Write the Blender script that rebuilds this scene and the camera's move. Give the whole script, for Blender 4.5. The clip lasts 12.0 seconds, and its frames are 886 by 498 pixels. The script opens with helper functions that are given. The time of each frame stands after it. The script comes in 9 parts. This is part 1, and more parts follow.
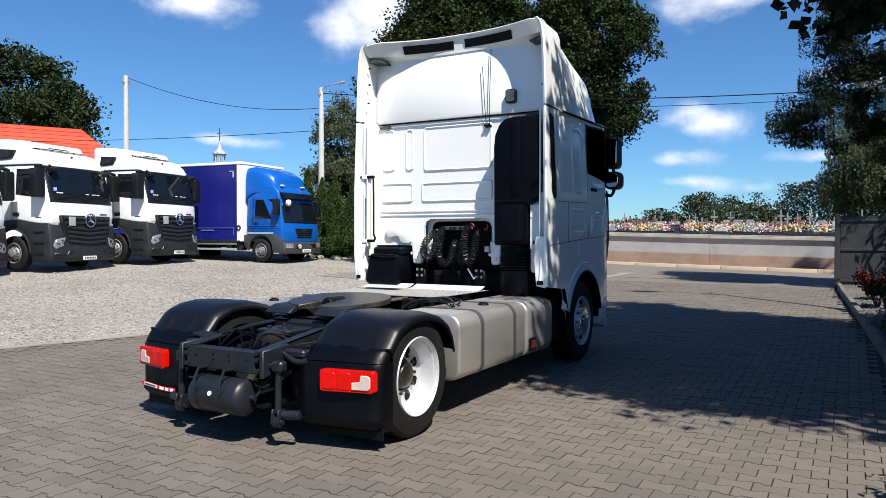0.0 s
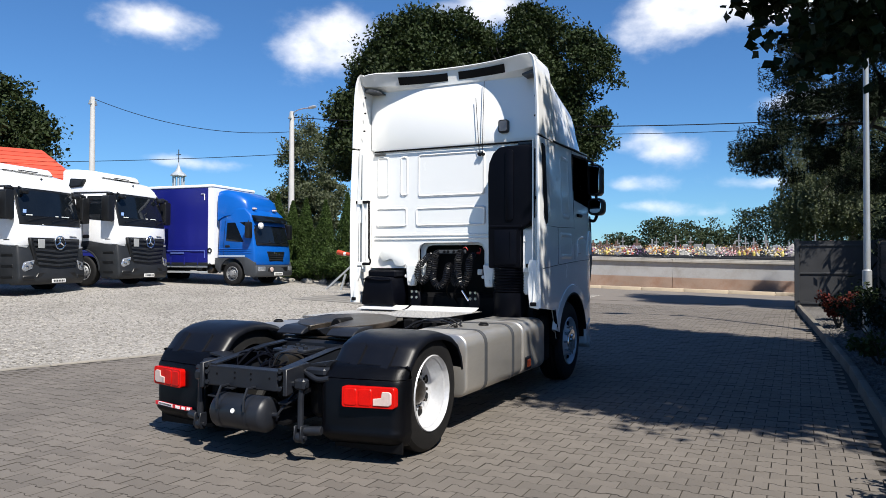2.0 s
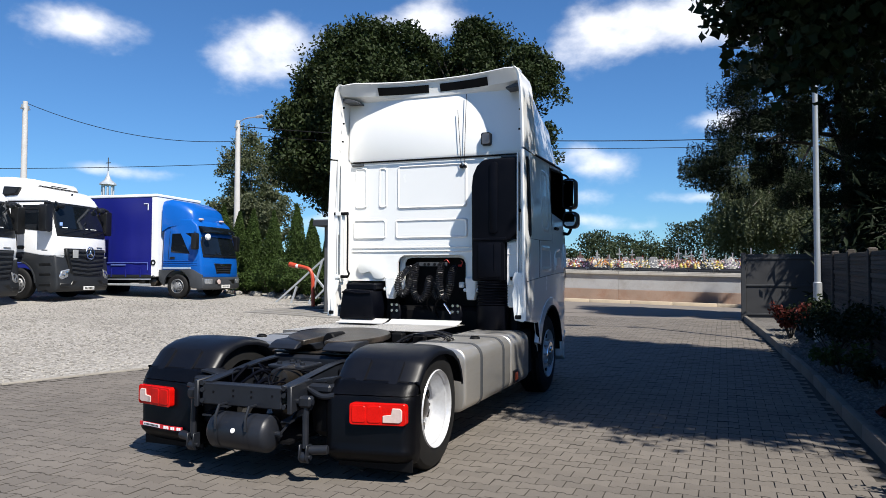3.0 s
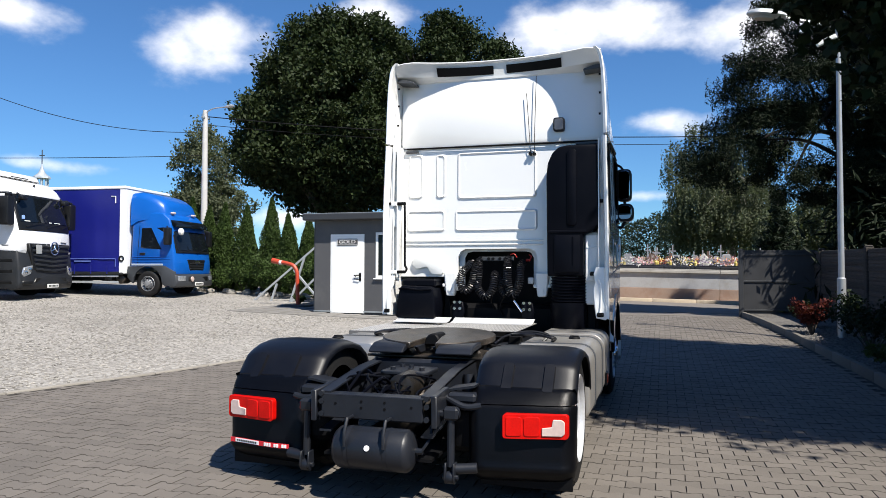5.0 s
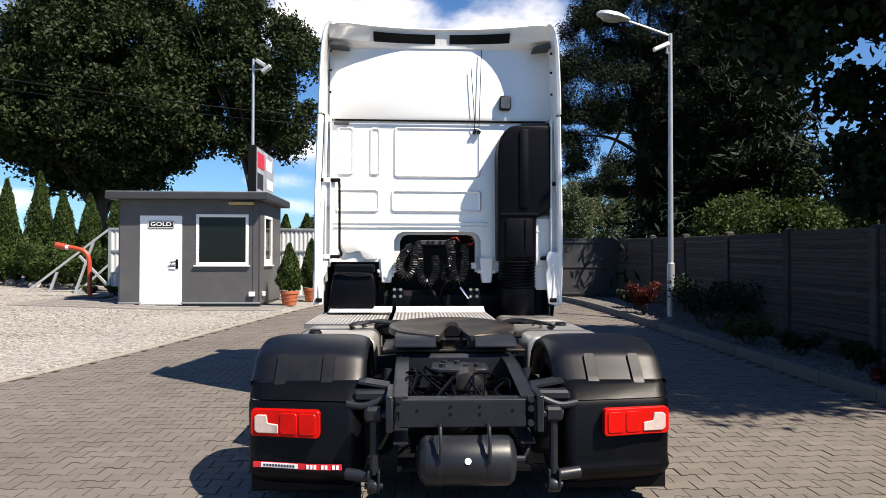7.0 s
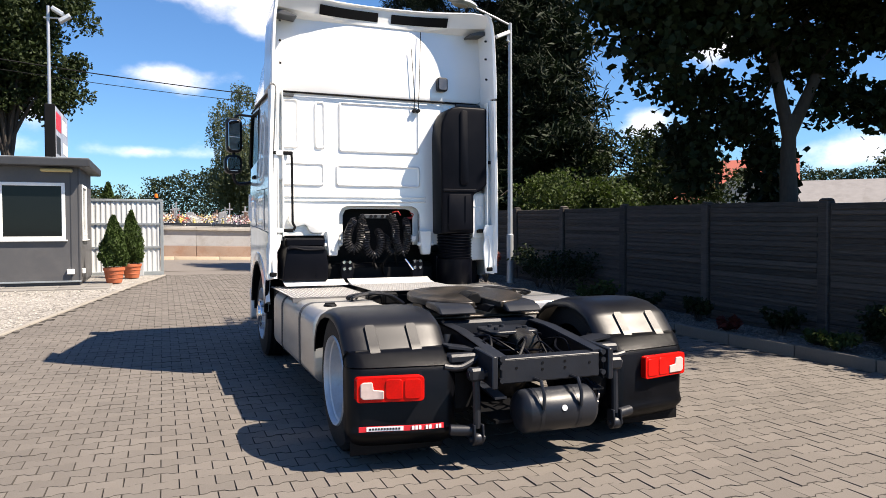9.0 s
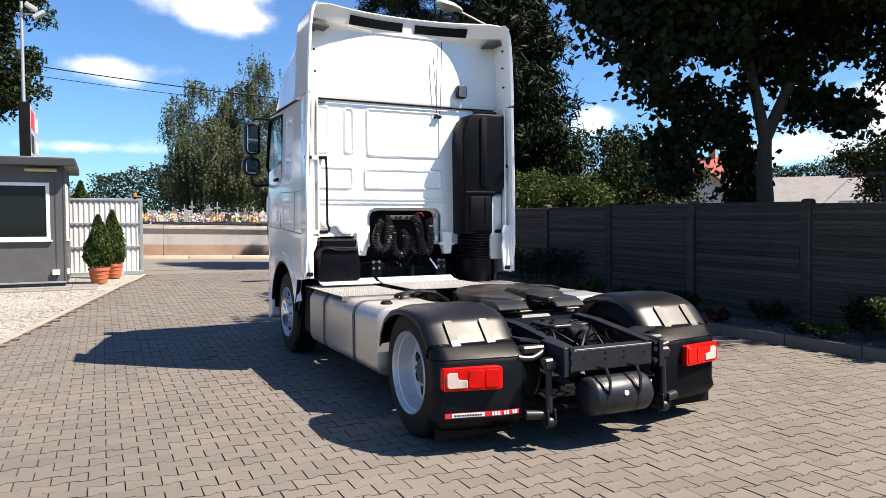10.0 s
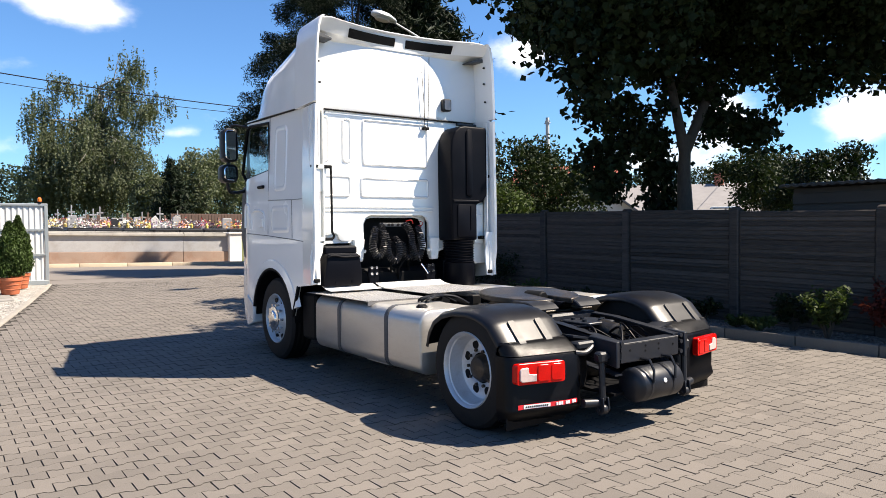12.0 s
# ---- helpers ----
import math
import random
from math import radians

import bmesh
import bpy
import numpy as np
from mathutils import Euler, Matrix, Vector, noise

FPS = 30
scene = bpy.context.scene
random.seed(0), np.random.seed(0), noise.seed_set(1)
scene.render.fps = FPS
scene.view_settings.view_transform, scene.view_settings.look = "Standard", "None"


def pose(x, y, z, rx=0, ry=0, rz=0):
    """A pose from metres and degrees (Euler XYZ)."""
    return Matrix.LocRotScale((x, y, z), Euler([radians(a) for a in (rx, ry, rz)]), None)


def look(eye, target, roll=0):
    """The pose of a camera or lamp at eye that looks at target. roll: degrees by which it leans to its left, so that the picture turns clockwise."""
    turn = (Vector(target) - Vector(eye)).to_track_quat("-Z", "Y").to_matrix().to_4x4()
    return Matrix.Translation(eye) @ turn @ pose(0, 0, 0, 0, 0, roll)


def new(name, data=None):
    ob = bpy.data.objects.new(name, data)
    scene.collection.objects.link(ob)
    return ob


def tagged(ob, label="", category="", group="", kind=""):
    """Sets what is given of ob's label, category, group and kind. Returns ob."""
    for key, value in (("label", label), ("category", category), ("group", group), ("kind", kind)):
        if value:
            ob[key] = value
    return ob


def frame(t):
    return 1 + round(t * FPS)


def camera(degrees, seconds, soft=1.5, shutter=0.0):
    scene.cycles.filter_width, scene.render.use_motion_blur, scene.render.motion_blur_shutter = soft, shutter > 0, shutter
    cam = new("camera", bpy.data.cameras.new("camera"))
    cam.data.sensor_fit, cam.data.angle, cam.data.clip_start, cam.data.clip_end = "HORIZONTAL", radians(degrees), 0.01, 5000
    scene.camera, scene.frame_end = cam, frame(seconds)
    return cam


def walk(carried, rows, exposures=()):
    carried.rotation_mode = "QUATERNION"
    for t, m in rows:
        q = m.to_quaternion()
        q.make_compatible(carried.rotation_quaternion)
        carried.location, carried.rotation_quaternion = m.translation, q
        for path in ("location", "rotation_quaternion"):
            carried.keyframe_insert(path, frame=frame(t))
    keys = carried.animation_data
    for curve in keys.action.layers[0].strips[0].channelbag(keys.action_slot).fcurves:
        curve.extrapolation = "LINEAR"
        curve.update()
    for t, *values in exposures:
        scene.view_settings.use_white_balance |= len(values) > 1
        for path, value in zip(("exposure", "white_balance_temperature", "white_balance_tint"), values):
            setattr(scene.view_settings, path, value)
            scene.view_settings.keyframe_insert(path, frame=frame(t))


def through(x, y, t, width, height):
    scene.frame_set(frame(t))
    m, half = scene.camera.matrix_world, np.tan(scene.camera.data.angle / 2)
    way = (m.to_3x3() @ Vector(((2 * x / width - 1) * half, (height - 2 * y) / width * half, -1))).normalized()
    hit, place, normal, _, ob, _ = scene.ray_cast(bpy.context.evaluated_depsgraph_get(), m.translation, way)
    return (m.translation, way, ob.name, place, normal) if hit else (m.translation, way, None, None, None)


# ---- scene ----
cam = camera(63.7, 12.0, soft=0.6)
METRES, EYE, TILT, LEAN, TURN = 9.15, 1.503, 0.0, 0.0, 29.7
ROWS = [
    (0.0, 0.0, 0.0, 0.0, 0.0, -0.91, -0.08),
    (0.5, -0.0041, -0.0169, -0.0011, 0.25, -0.25, 0.22),
    (1.0, -0.0092, -0.0244, -0.0005, -0.25, 0.07, 0.14),
    (1.5, -0.0242, -0.0276, -0.0003, -1.39, 0.54, -0.15),
    (2.0, -0.0449, -0.0329, -0.0002, -3.16, 0.97, -0.18),
    (2.5, -0.0683, -0.0262, 0.0002, -6.61, 1.37, -0.17),
    (3.0, -0.1014, -0.0191, 0.0004, -8.16, 1.96, -0.21),
    (3.5, -0.138, -0.014, -0.0005, -8.0, 2.33, -0.21),
    (5.5, -0.2825, 0.1131, -0.0032, -16.62, 1.64, -0.16),
    (6.0, -0.3286, 0.1517, -0.0035, -21.68, 1.65, -0.14),
    (6.5, -0.3695, 0.1889, -0.0073, -26.58, 1.23, -0.08),
    (7.0, -0.415, 0.2187, -0.0065, -32.03, 0.79, -0.13),
    (9.0, -0.6026, 0.3268, -0.0045, -51.15, -1.51, 0.15),
    (9.5, -0.6516, 0.349, -0.0002, -54.63, -1.66, 0.34),
    (10.0, -0.6924, 0.3715, 0.0015, -55.19, -1.85, 0.42),
    (10.5, -0.7265, 0.3931, 0.0027, -59.01, -1.9, 0.47),
    (11.0, -0.7615, 0.4194, 0.0037, -62.34, -2.01, 0.62),
    (11.5, -0.7876, 0.4446, 0.0046, -63.56, -1.98, 0.63),
    (12.0, -0.805, 0.4804, 0.0057, -65.39, -1.57, 0.58),
]
walk(cam, [(t, pose(0, 0, EYE, TILT, LEAN, TURN) @ pose(METRES * x, METRES * y, METRES * z, 90 + pitch, roll, yaw)) for t, x, y, z, yaw, pitch, roll in ROWS],
     exposures=[(0.0, 0.74, 6550, 10), (2.5, 0.71, 6500, 10), (5.5, 0.82, 6600, 10), (6.5, 0.92, 6950, 13), (9.0, 1.26, 7250, 14), (12.0, 1.41, 7250, 13)])

# ---- light: a high sun behind and to the right, blue sky with fair-weather clouds ----
SUN_TO = Vector((2.35, -1.71, 3.81)).normalized()
world = bpy.data.worlds.new("sky")
scene.world = world
world.use_nodes = True
wn, wl = world.node_tree.nodes, world.node_tree.links
wn.clear()
w_out, w_bg, w_sky = wn.new("ShaderNodeOutputWorld"), wn.new("ShaderNodeBackground"), wn.new("ShaderNodeTexSky")
w_sky.sky_type, w_sky.sun_disc = "NISHITA", False
w_sky.sun_elevation = math.asin(SUN_TO.z)
w_sky.sun_rotation = math.atan2(SUN_TO.x, SUN_TO.y)
w_sky.air_density, w_sky.dust_density, w_sky.ozone_density = 1.0, 0.05, 2.4
w_bg.inputs["Strength"].default_value = 0.055


def w_math(op, a, b=None, clamp=False):
    n = wn.new("ShaderNodeMath")
    n.operation, n.use_clamp = op, clamp
    for i, v in enumerate((a, b)):
        if v is None:
            continue
        if isinstance(v, (int, float)):
            n.inputs[i].default_value = v
        else:
            wl.new(v, n.inputs[i])
    return n.outputs[0]


# clouds: soft heaps at chosen bearings (degrees left of +y, elevation, width, height), broken up by noise
CLOUDS = [(47.7, 17.4, 4, 1.5), (34.6, 17, 5.4, 3.0), (22.5, 19.8, 5.2, 1.7), (8.6, 18.5, 5.3, 2.4), (2, 19.5, 3.8, 2.2), (-7.5, 18, 5.5, 2.3), (9.8, 8.8, 3.6, 1.7), (12.4, 6.0, 3.0, 0.75), (10, 4.3, 4.6, 0.5), (6.4, 3.6, 3.6, 0.45), (43.7, 7.2, 4, 0.8), (49, 7.5, 3.2, 0.55), (30, 4.0, 3.6, 1.1),
          (-1.1, 11.3, 3.9, 1.1), (0.9, 5.8, 3.7, 0.6), (-10, 15.3, 4, 1.2), (-15.3, 7.4, 2.1, 0.6), (-37.3, 8, 3, 1.8), (-42, 13.8, 3, 2), (-51.6, 5.3, 4.6, 1.8), (-57, 8.2, 3, 2.2), (-62, 3.3, 4.5, 1.8), (-66, 7.7, 3, 2.3), (90, 25, 7, 2.4), (-120, 32, 8, 3)]
w_co = wn.new("ShaderNodeTexCoord")
w_noise = wn.new("ShaderNodeTexNoise")
w_noise.inputs["Scale"].default_value, w_noise.inputs["Detail"].default_value, w_noise.inputs["Roughness"].default_value = 9.0, 8.0, 0.55
w_map = wn.new("ShaderNodeMapping")
w_map.inputs["Scale"].default_value = (1.0, 1.0, 1.6)
wl.new(w_co.outputs["Generated"], w_map.inputs["Vector"])
wl.new(w_map.outputs["Vector"], w_noise.inputs["Vector"])
w_sep = wn.new("ShaderNodeSeparateXYZ")
wl.new(w_co.outputs["Generated"], w_sep.inputs[0])
w_az = w_math("MULTIPLY", w_math("ARCTAN2", w_math("MULTIPLY", w_sep.outputs[0], -1.0), w_sep.outputs[1]), 57.296)
w_el = w_math("MULTIPLY", w_math("ARCSINE", w_sep.outputs[2]), 57.296)
total = 0.0
for az, el, wid, hei in CLOUDS:
    da = w_math("DIVIDE", w_math("SUBTRACT", w_az, float(az)), float(wid))
    de = w_math("DIVIDE", w_math("SUBTRACT", w_el, float(el)), float(hei))
    d2 = w_math("ADD", w_math("MULTIPLY", da, da), w_math("MULTIPLY", de, de))
    blob = w_math("MULTIPLY", w_math("EXPONENT", w_math("MULTIPLY", d2, -1.0)), min(1.0, 0.45 + 0.3 * hei))
    total = blob if isinstance(total, float) else w_math("ADD", total, blob)
shape = w_math("ADD", w_math("MULTIPLY", total, 0.82), w_math("MULTIPLY", w_math("SUBTRACT", w_noise.outputs[0], 0.5), 1.6))
w_ramp = wn.new("ShaderNodeMapRange")
w_ramp.interpolation_type = "SMOOTHSTEP"
w_ramp.inputs[1].default_value, w_ramp.inputs[2].default_value = 0.26, 0.98
wl.new(shape, w_ramp.inputs[0])
w_mix = wn.new("ShaderNodeMix")
w_mix.data_type = "RGBA"
wl.new(w_ramp.outputs[0], w_mix.inputs[0])
w_tint = wn.new("ShaderNodeMix")
w_tint.data_type, w_tint.blend_type = "RGBA", "MULTIPLY"
w_tint.inputs[0].default_value = 1.0
wl.new(w_sky.outputs[0], w_tint.inputs[6])
w_tint.inputs[7].default_value = (0.58, 0.98, 1.40, 1)
wl.new(w_tint.outputs[2], w_mix.inputs[6])
w_mix.inputs[7].default_value = (14.0, 14.1, 14.6, 1)
wl.new(w_mix.outputs[2], w_bg.inputs["Color"])
wl.new(w_bg.outputs[0], w_out.inputs[0])

sun_data = bpy.data.lights.new("sun", "SUN")
sun_data.energy, sun_data.angle, sun_data.color = 5.0, radians(0.53), (1.0, 0.95, 0.865)
sun = new("sun", sun_data)
sun.matrix_basis = look(SUN_TO * 60, (0, 0, 0))

# ---- materials ----
def mat(name, col, rough=0.6, metal=0.0, var=0.18, scale=3.0, grain=0.08, gscale=60.0, bump=0.0, bscale=80.0, coat=0.0, spec=0.5, dirt=None, piece=0.0, stretch=(1, 1, 1)):
    m = bpy.data.materials.new(name)
    m.use_nodes = True
    n, l = m.node_tree.nodes, m.node_tree.links
    b = n["Principled BSDF"]
    co, mp = n.new("ShaderNodeTexCoord"), n.new("ShaderNodeMapping")
    mp.inputs["Scale"].default_value = stretch
    l.new(co.outputs["Object"], mp.inputs["Vector"])
    big, small = n.new("ShaderNodeTexNoise"), n.new("ShaderNodeTexNoise")
    for t, s, d in ((big, scale, 5.0), (small, gscale, 3.0)):
        t.inputs["Scale"].default_value, t.inputs["Detail"].default_value = s, d
        l.new(mp.outputs[0], t.inputs["Vector"])

    def mth(op, a, c):
        k = n.new("ShaderNodeMath")
        k.operation = op
        for i, v in enumerate((a, c)):
            if isinstance(v, (int, float)):
                k.inputs[i].default_value = v
            else:
                l.new(v, k.inputs[i])
        return k.outputs[0]

    f = mth("ADD", mth("MULTIPLY", mth("SUBTRACT", big.outputs[0], 0.5), 2.4 * var), 1.0)
    f = mth("ADD", f, mth("MULTIPLY", mth("SUBTRACT", small.outputs[0], 0.5), 2.4 * grain))
    if piece:
        oi, gi = n.new("ShaderNodeObjectInfo"), n.new("ShaderNodeNewGeometry")
        r = mth("FRACT", mth("ADD", oi.outputs["Random"], gi.outputs["Random Per Island"]), 0.0)
        f = mth("ADD", f, mth("MULTIPLY", mth("SUBTRACT", r, 0.5), 2 * piece))
    vm = n.new("ShaderNodeVectorMath")
    vm.operation = "SCALE"
    vm.inputs[0].default_value = col
    l.new(f, vm.inputs["Scale"])
    colour = vm.outputs[0]
    if dirt:
        dcol, amount, dscale = dirt
        dn = n.new("ShaderNodeTexNoise")
        dn.inputs["Scale"].default_value, dn.inputs["Detail"].default_value, dn.inputs["Roughness"].default_value = dscale, 8.0, 0.7
        l.new(mp.outputs[0], dn.inputs["Vector"])
        mr = n.new("ShaderNodeMapRange")
        mr.inputs[1].default_value, mr.inputs[2].default_value, mr.inputs[4].default_value = 0.48, 0.75, amount
        l.new(dn.outputs[0], mr.inputs[0])
        mx = n.new("ShaderNodeMix")
        mx.data_type = "RGBA"
        l.new(mr.outputs[0], mx.inputs[0])
        l.new(colour, mx.inputs[6])
        mx.inputs[7].default_value = (*dcol, 1)
        colour = mx.outputs[2]
    l.new(colour, b.inputs["Base Color"])
    b.inputs["Metallic"].default_value = metal
    b.inputs["Specular IOR Level"].default_value = spec
    b.inputs["Coat Weight"].default_value = coat
    b.inputs["Coat Roughness"].default_value = 0.06
    l.new(mth("ADD", mth("MULTIPLY", mth("SUBTRACT", big.outputs[0], 0.5), 0.25), rough), b.inputs["Roughness"])
    if bump:
        bn = n.new("ShaderNodeTexNoise")
        bn.inputs["Scale"].default_value, bn.inputs["Detail"].default_value = bscale, 6.0
        l.new(mp.outputs[0], bn.inputs["Vector"])
        bp = n.new("ShaderNodeBump")
        bp.inputs["Strength"].default_value, bp.inputs["Distance"].default_value = min(1.0, bump), 0.01
        l.new(bn.outputs[0], bp.inputs["Height"])
        l.new(bp.outputs[0], b.inputs["Normal"])
    return m


def glass(name, tint=(0.84, 0.86, 0.85)):
    """Thin clear glass: see-through, with a mirror gloss that grows at a slant."""
    m = bpy.data.materials.new(name)
    m.use_nodes = True
    n, l = m.node_tree.nodes, m.node_tree.links
    n.remove(n["Principled BSDF"])
    clear, gloss, mx, fr = n.new("ShaderNodeBsdfTransparent"), n.new("ShaderNodeBsdfGlossy"), n.new("ShaderNodeMixShader"), n.new("ShaderNodeFresnel")
    clear.inputs["Color"].default_value = (*tint, 1)
    gloss.inputs["Roughness"].default_value = 0.01
    fr.inputs["IOR"].default_value = 1.45
    l.new(fr.outputs[0], mx.inputs[0])
    l.new(clear.outputs[0], mx.inputs[1])
    l.new(gloss.outputs[0], mx.inputs[2])
    l.new(mx.outputs[0], n["Material Output"].inputs["Surface"])
    return m


def gravel_mat(name, lo, hi, scale):
    """Crushed stone: every cell of a cell pattern has its own tone, with relief between the stones."""
    m = bpy.data.materials.new(name)
    m.use_nodes = True
    n, l = m.node_tree.nodes, m.node_tree.links
    b = n["Principled BSDF"]
    co = n.new("ShaderNodeTexCoord")
    v = n.new("ShaderNodeTexVoronoi")
    v.inputs["Scale"].default_value = scale
    l.new(co.outputs["Object"], v.inputs["Vector"])
    sep = n.new("ShaderNodeSeparateColor")
    l.new(v.outputs["Color"], sep.inputs[0])
    big = n.new("ShaderNodeTexNoise")
    big.inputs["Scale"].default_value, big.inputs["Detail"].default_value = 0.45, 6.0
    l.new(co.outputs["Object"], big.inputs["Vector"])
    add = n.new("ShaderNodeMath")
    add.operation = "MULTIPLY_ADD"
    l.new(big.outputs[0], add.inputs[0])
    add.inputs[1].default_value = 0.9
    l.new(sep.outputs[0], add.inputs[2])
    ramp = n.new("ShaderNodeMapRange")
    ramp.inputs[1].default_value, ramp.inputs[2].default_value = 0.3, 1.4
    l.new(add.outputs[0], ramp.inputs[0])
    mx = n.new("ShaderNodeMix")
    mx.data_type = "RGBA"
    l.new(ramp.outputs[0], mx.inputs[0])
    mx.inputs[6].default_value, mx.inputs[7].default_value = (*lo, 1), (*hi, 1)
    l.new(mx.outputs[2], b.inputs["Base Color"])
    b.inputs["Roughness"].default_value = 0.9
    bp = n.new("ShaderNodeBump")
    bp.inputs["Strength"].default_value, bp.inputs["Distance"].default_value = 1.0, 0.02
    bp.invert = True
    l.new(v.outputs["Distance"], bp.inputs["Height"])
    l.new(bp.outputs[0], b.inputs["Normal"])
    return m


WHITE = mat("white_paint", (0.80, 0.80, 0.785), 0.22, coat=0.8, var=0.012, grain=0.006, dirt=((0.6, 0.58, 0.53), 0.05, 1.2))
WHITE_IN = mat("white_paint_matt", (0.78, 0.79, 0.77), 0.42, var=0.03, grain=0.02, dirt=((0.5, 0.47, 0.4), 0.15, 3.5))
SILVER = mat("silver_white_paint", (0.62, 0.63, 0.63), 0.3, coat=0.5, var=0.03, grain=0.01)
BLACK_PL = mat("black_plastic", (0.0026, 0.0030, 0.0050), 0.40, var=0.25, scale=5, bump=0.04, bscale=220, spec=0.36, dirt=((0.010, 0.010, 0.012), 0.10, 4.0))
DUCT_PL = mat("black_duct_plastic", (0.0016, 0.0020, 0.0042), 0.45, var=0.25, scale=4, bump=0.05, bscale=180, spec=0.09, dirt=((0.007, 0.007, 0.009), 0.12, 4.0))
BLACK_MATT = mat("black_matt_plastic", (0.0028, 0.0029, 0.0036), 0.6, var=0.3, bump=0.15, bscale=160, spec=0.16, dirt=((0.013, 0.012, 0.011), 0.15, 5.0))
CHASSIS = mat("chassis_paint", (0.0095, 0.0115, 0.0165), 0.42, var=0.3, scale=6, dirt=((0.026, 0.023, 0.020), 0.3, 7.0), bump=0.06, spec=0.4)
RUBBER = mat("rubber", (0.006, 0.006, 0.0065), 0.7, var=0.25, bump=0.2, bscale=120, spec=0.3, dirt=((0.024, 0.021, 0.018), 0.35, 6.0))
RIM = mat("rim_paint", (0.56, 0.57, 0.59), 0.38, metal=0.35, var=0.08, dirt=((0.2, 0.18, 0.16), 0.35, 9.0))
# darker copy of the rim paint: shade on the lorry wheels put into the colour
RIM_SHADED = mat("shaded_rim_paint", (0.24, 0.245, 0.255), 0.45, metal=0.3, var=0.1, dirt=((0.1, 0.09, 0.08), 0.4, 9.0))
CHROME = mat("chrome", (0.75, 0.76, 0.78), 0.16, metal=1.0, var=0.05)
ALU = mat("brushed_aluminium", (0.52, 0.50, 0.465), 0.38, metal=0.75, var=0.08, grain=0.05, dirt=((0.33, 0.29, 0.24), 0.4, 3.0), stretch=(1, 1, 4), bump=0.05)
CHECKER = mat("chequer_aluminium", (0.50, 0.49, 0.475), 0.34, metal=0.5, var=0.12, dirt=((0.36, 0.33, 0.29), 0.3, 5.0))
CHECKER_BASE = mat("chequer_ground", (0.17, 0.165, 0.16), 0.5, metal=0.4, var=0.25, grain=0.15, dirt=((0.12, 0.105, 0.09), 0.5, 6.0))

PALE_SHEET = mat("pale_sheet", (0.66, 0.66, 0.66), 0.45, metal=0.2, var=0.12, scale=6, grain=0.05, dirt=((0.35, 0.33, 0.3), 0.25, 5.0))
GREASE = mat("greasy_steel", (0.030, 0.026, 0.022), 0.38, metal=0.5, var=0.45, scale=5, dirt=((0.17, 0.13, 0.10), 0.55, 5.0), bump=0.2)
HOSE = mat("hose_plastic", (0.006, 0.006, 0.008), 0.3, var=0.1, spec=0.4)
RED_LENS = mat("red_lens", (0.56, 0.005, 0.003), 0.22, coat=0.12, var=0.30, scale=9, grain=0.15, gscale=90, spec=0.2)
CLEAR_LENS = mat("clear_lens", (0.56, 0.44, 0.40), 0.16, coat=0.4, var=0.15, scale=25)
ORANGE_LENS = mat("orange_lens", (0.75, 0.16, 0.01), 0.15, coat=0.6, var=0.1)
RED_PLASTIC = mat("red_plastic", (0.45, 0.02, 0.015), 0.4, var=0.1)
DARK_GLASS = mat("dark_glass", (0.008, 0.010, 0.011), 0.06, var=0.1, spec=0.22)
CAB_GLASS = glass("cab_glass")
MIRROR = mat("mirror_glass", (0.85, 0.87, 0.88), 0.02, metal=1.0, var=0.0, grain=0.0)
STICKER_RED = mat("sticker_red", (0.6, 0.02, 0.03), 0.4, var=0.05)
STICKER_WHITE = mat("sticker_white", (0.82, 0.82, 0.82), 0.4, var=0.04)
DARK_GREY = mat("dark_grey_plastic", (0.045, 0.049, 0.055), 0.5, var=0.12, dirt=((0.12, 0.11, 0.1), 0.2, 3.0))
TRUCK_WHITE = mat("truck_white", (0.78, 0.79, 0.80), 0.25, coat=0.6, var=0.03)
TRUCK_BLUE = mat("truck_blue", (0.002, 0.085, 0.37), 0.34, coat=0.25, var=0.06, spec=0.35)
TARP_BLUE = mat("tarpaulin_blue", (0.003, 0.006, 0.15), 0.5, var=0.12, scale=1.2, bump=0.25, bscale=5)
PLATE_WHITE = mat("plate_white", (0.75, 0.75, 0.72), 0.4, var=0.05)
WRITING = mat("writing_black", (0.015, 0.015, 0.015), 0.5, var=0.05)
OFFICE_GREY = mat("grey_panel_cladding", (0.075, 0.075, 0.078), 0.55, var=0.07, dirt=((0.17, 0.16, 0.15), 0.25, 1.5), bump=0.06)
OFFICE_DARK = mat("dark_grey_trim", (0.032, 0.034, 0.038), 0.5, var=0.12)
PVC = mat("white_pvc", (0.82, 0.83, 0.82), 0.35, var=0.04, dirt=((0.6, 0.57, 0.5), 0.15, 4.0))
GALV = mat("galvanised_sheet", (0.50, 0.53, 0.55), 0.42, metal=0.45, var=0.10, scale=5, dirt=((0.36, 0.36, 0.34), 0.3, 3.0))
GALV_DARK = mat("galvanised_frame", (0.33, 0.36, 0.37), 0.45, metal=0.5, var=0.15)
CONCRETE = mat("concrete", (0.33, 0.315, 0.29), 0.88, var=0.22, scale=2.5, grain=0.14, gscale=90, bump=0.35, bscale=60, dirt=((0.13, 0.12, 0.10), 0.5, 3.5), piece=0.06)
FENCE_CONC = mat("fence_concrete", (0.056, 0.047, 0.041), 0.92, var=0.55, scale=2.0, grain=0.75, gscale=22, bump=1.0, bscale=20, dirt=((0.028, 0.024, 0.020), 0.75, 1.6), piece=0.38, stretch=(1, 0.25, 5.0))
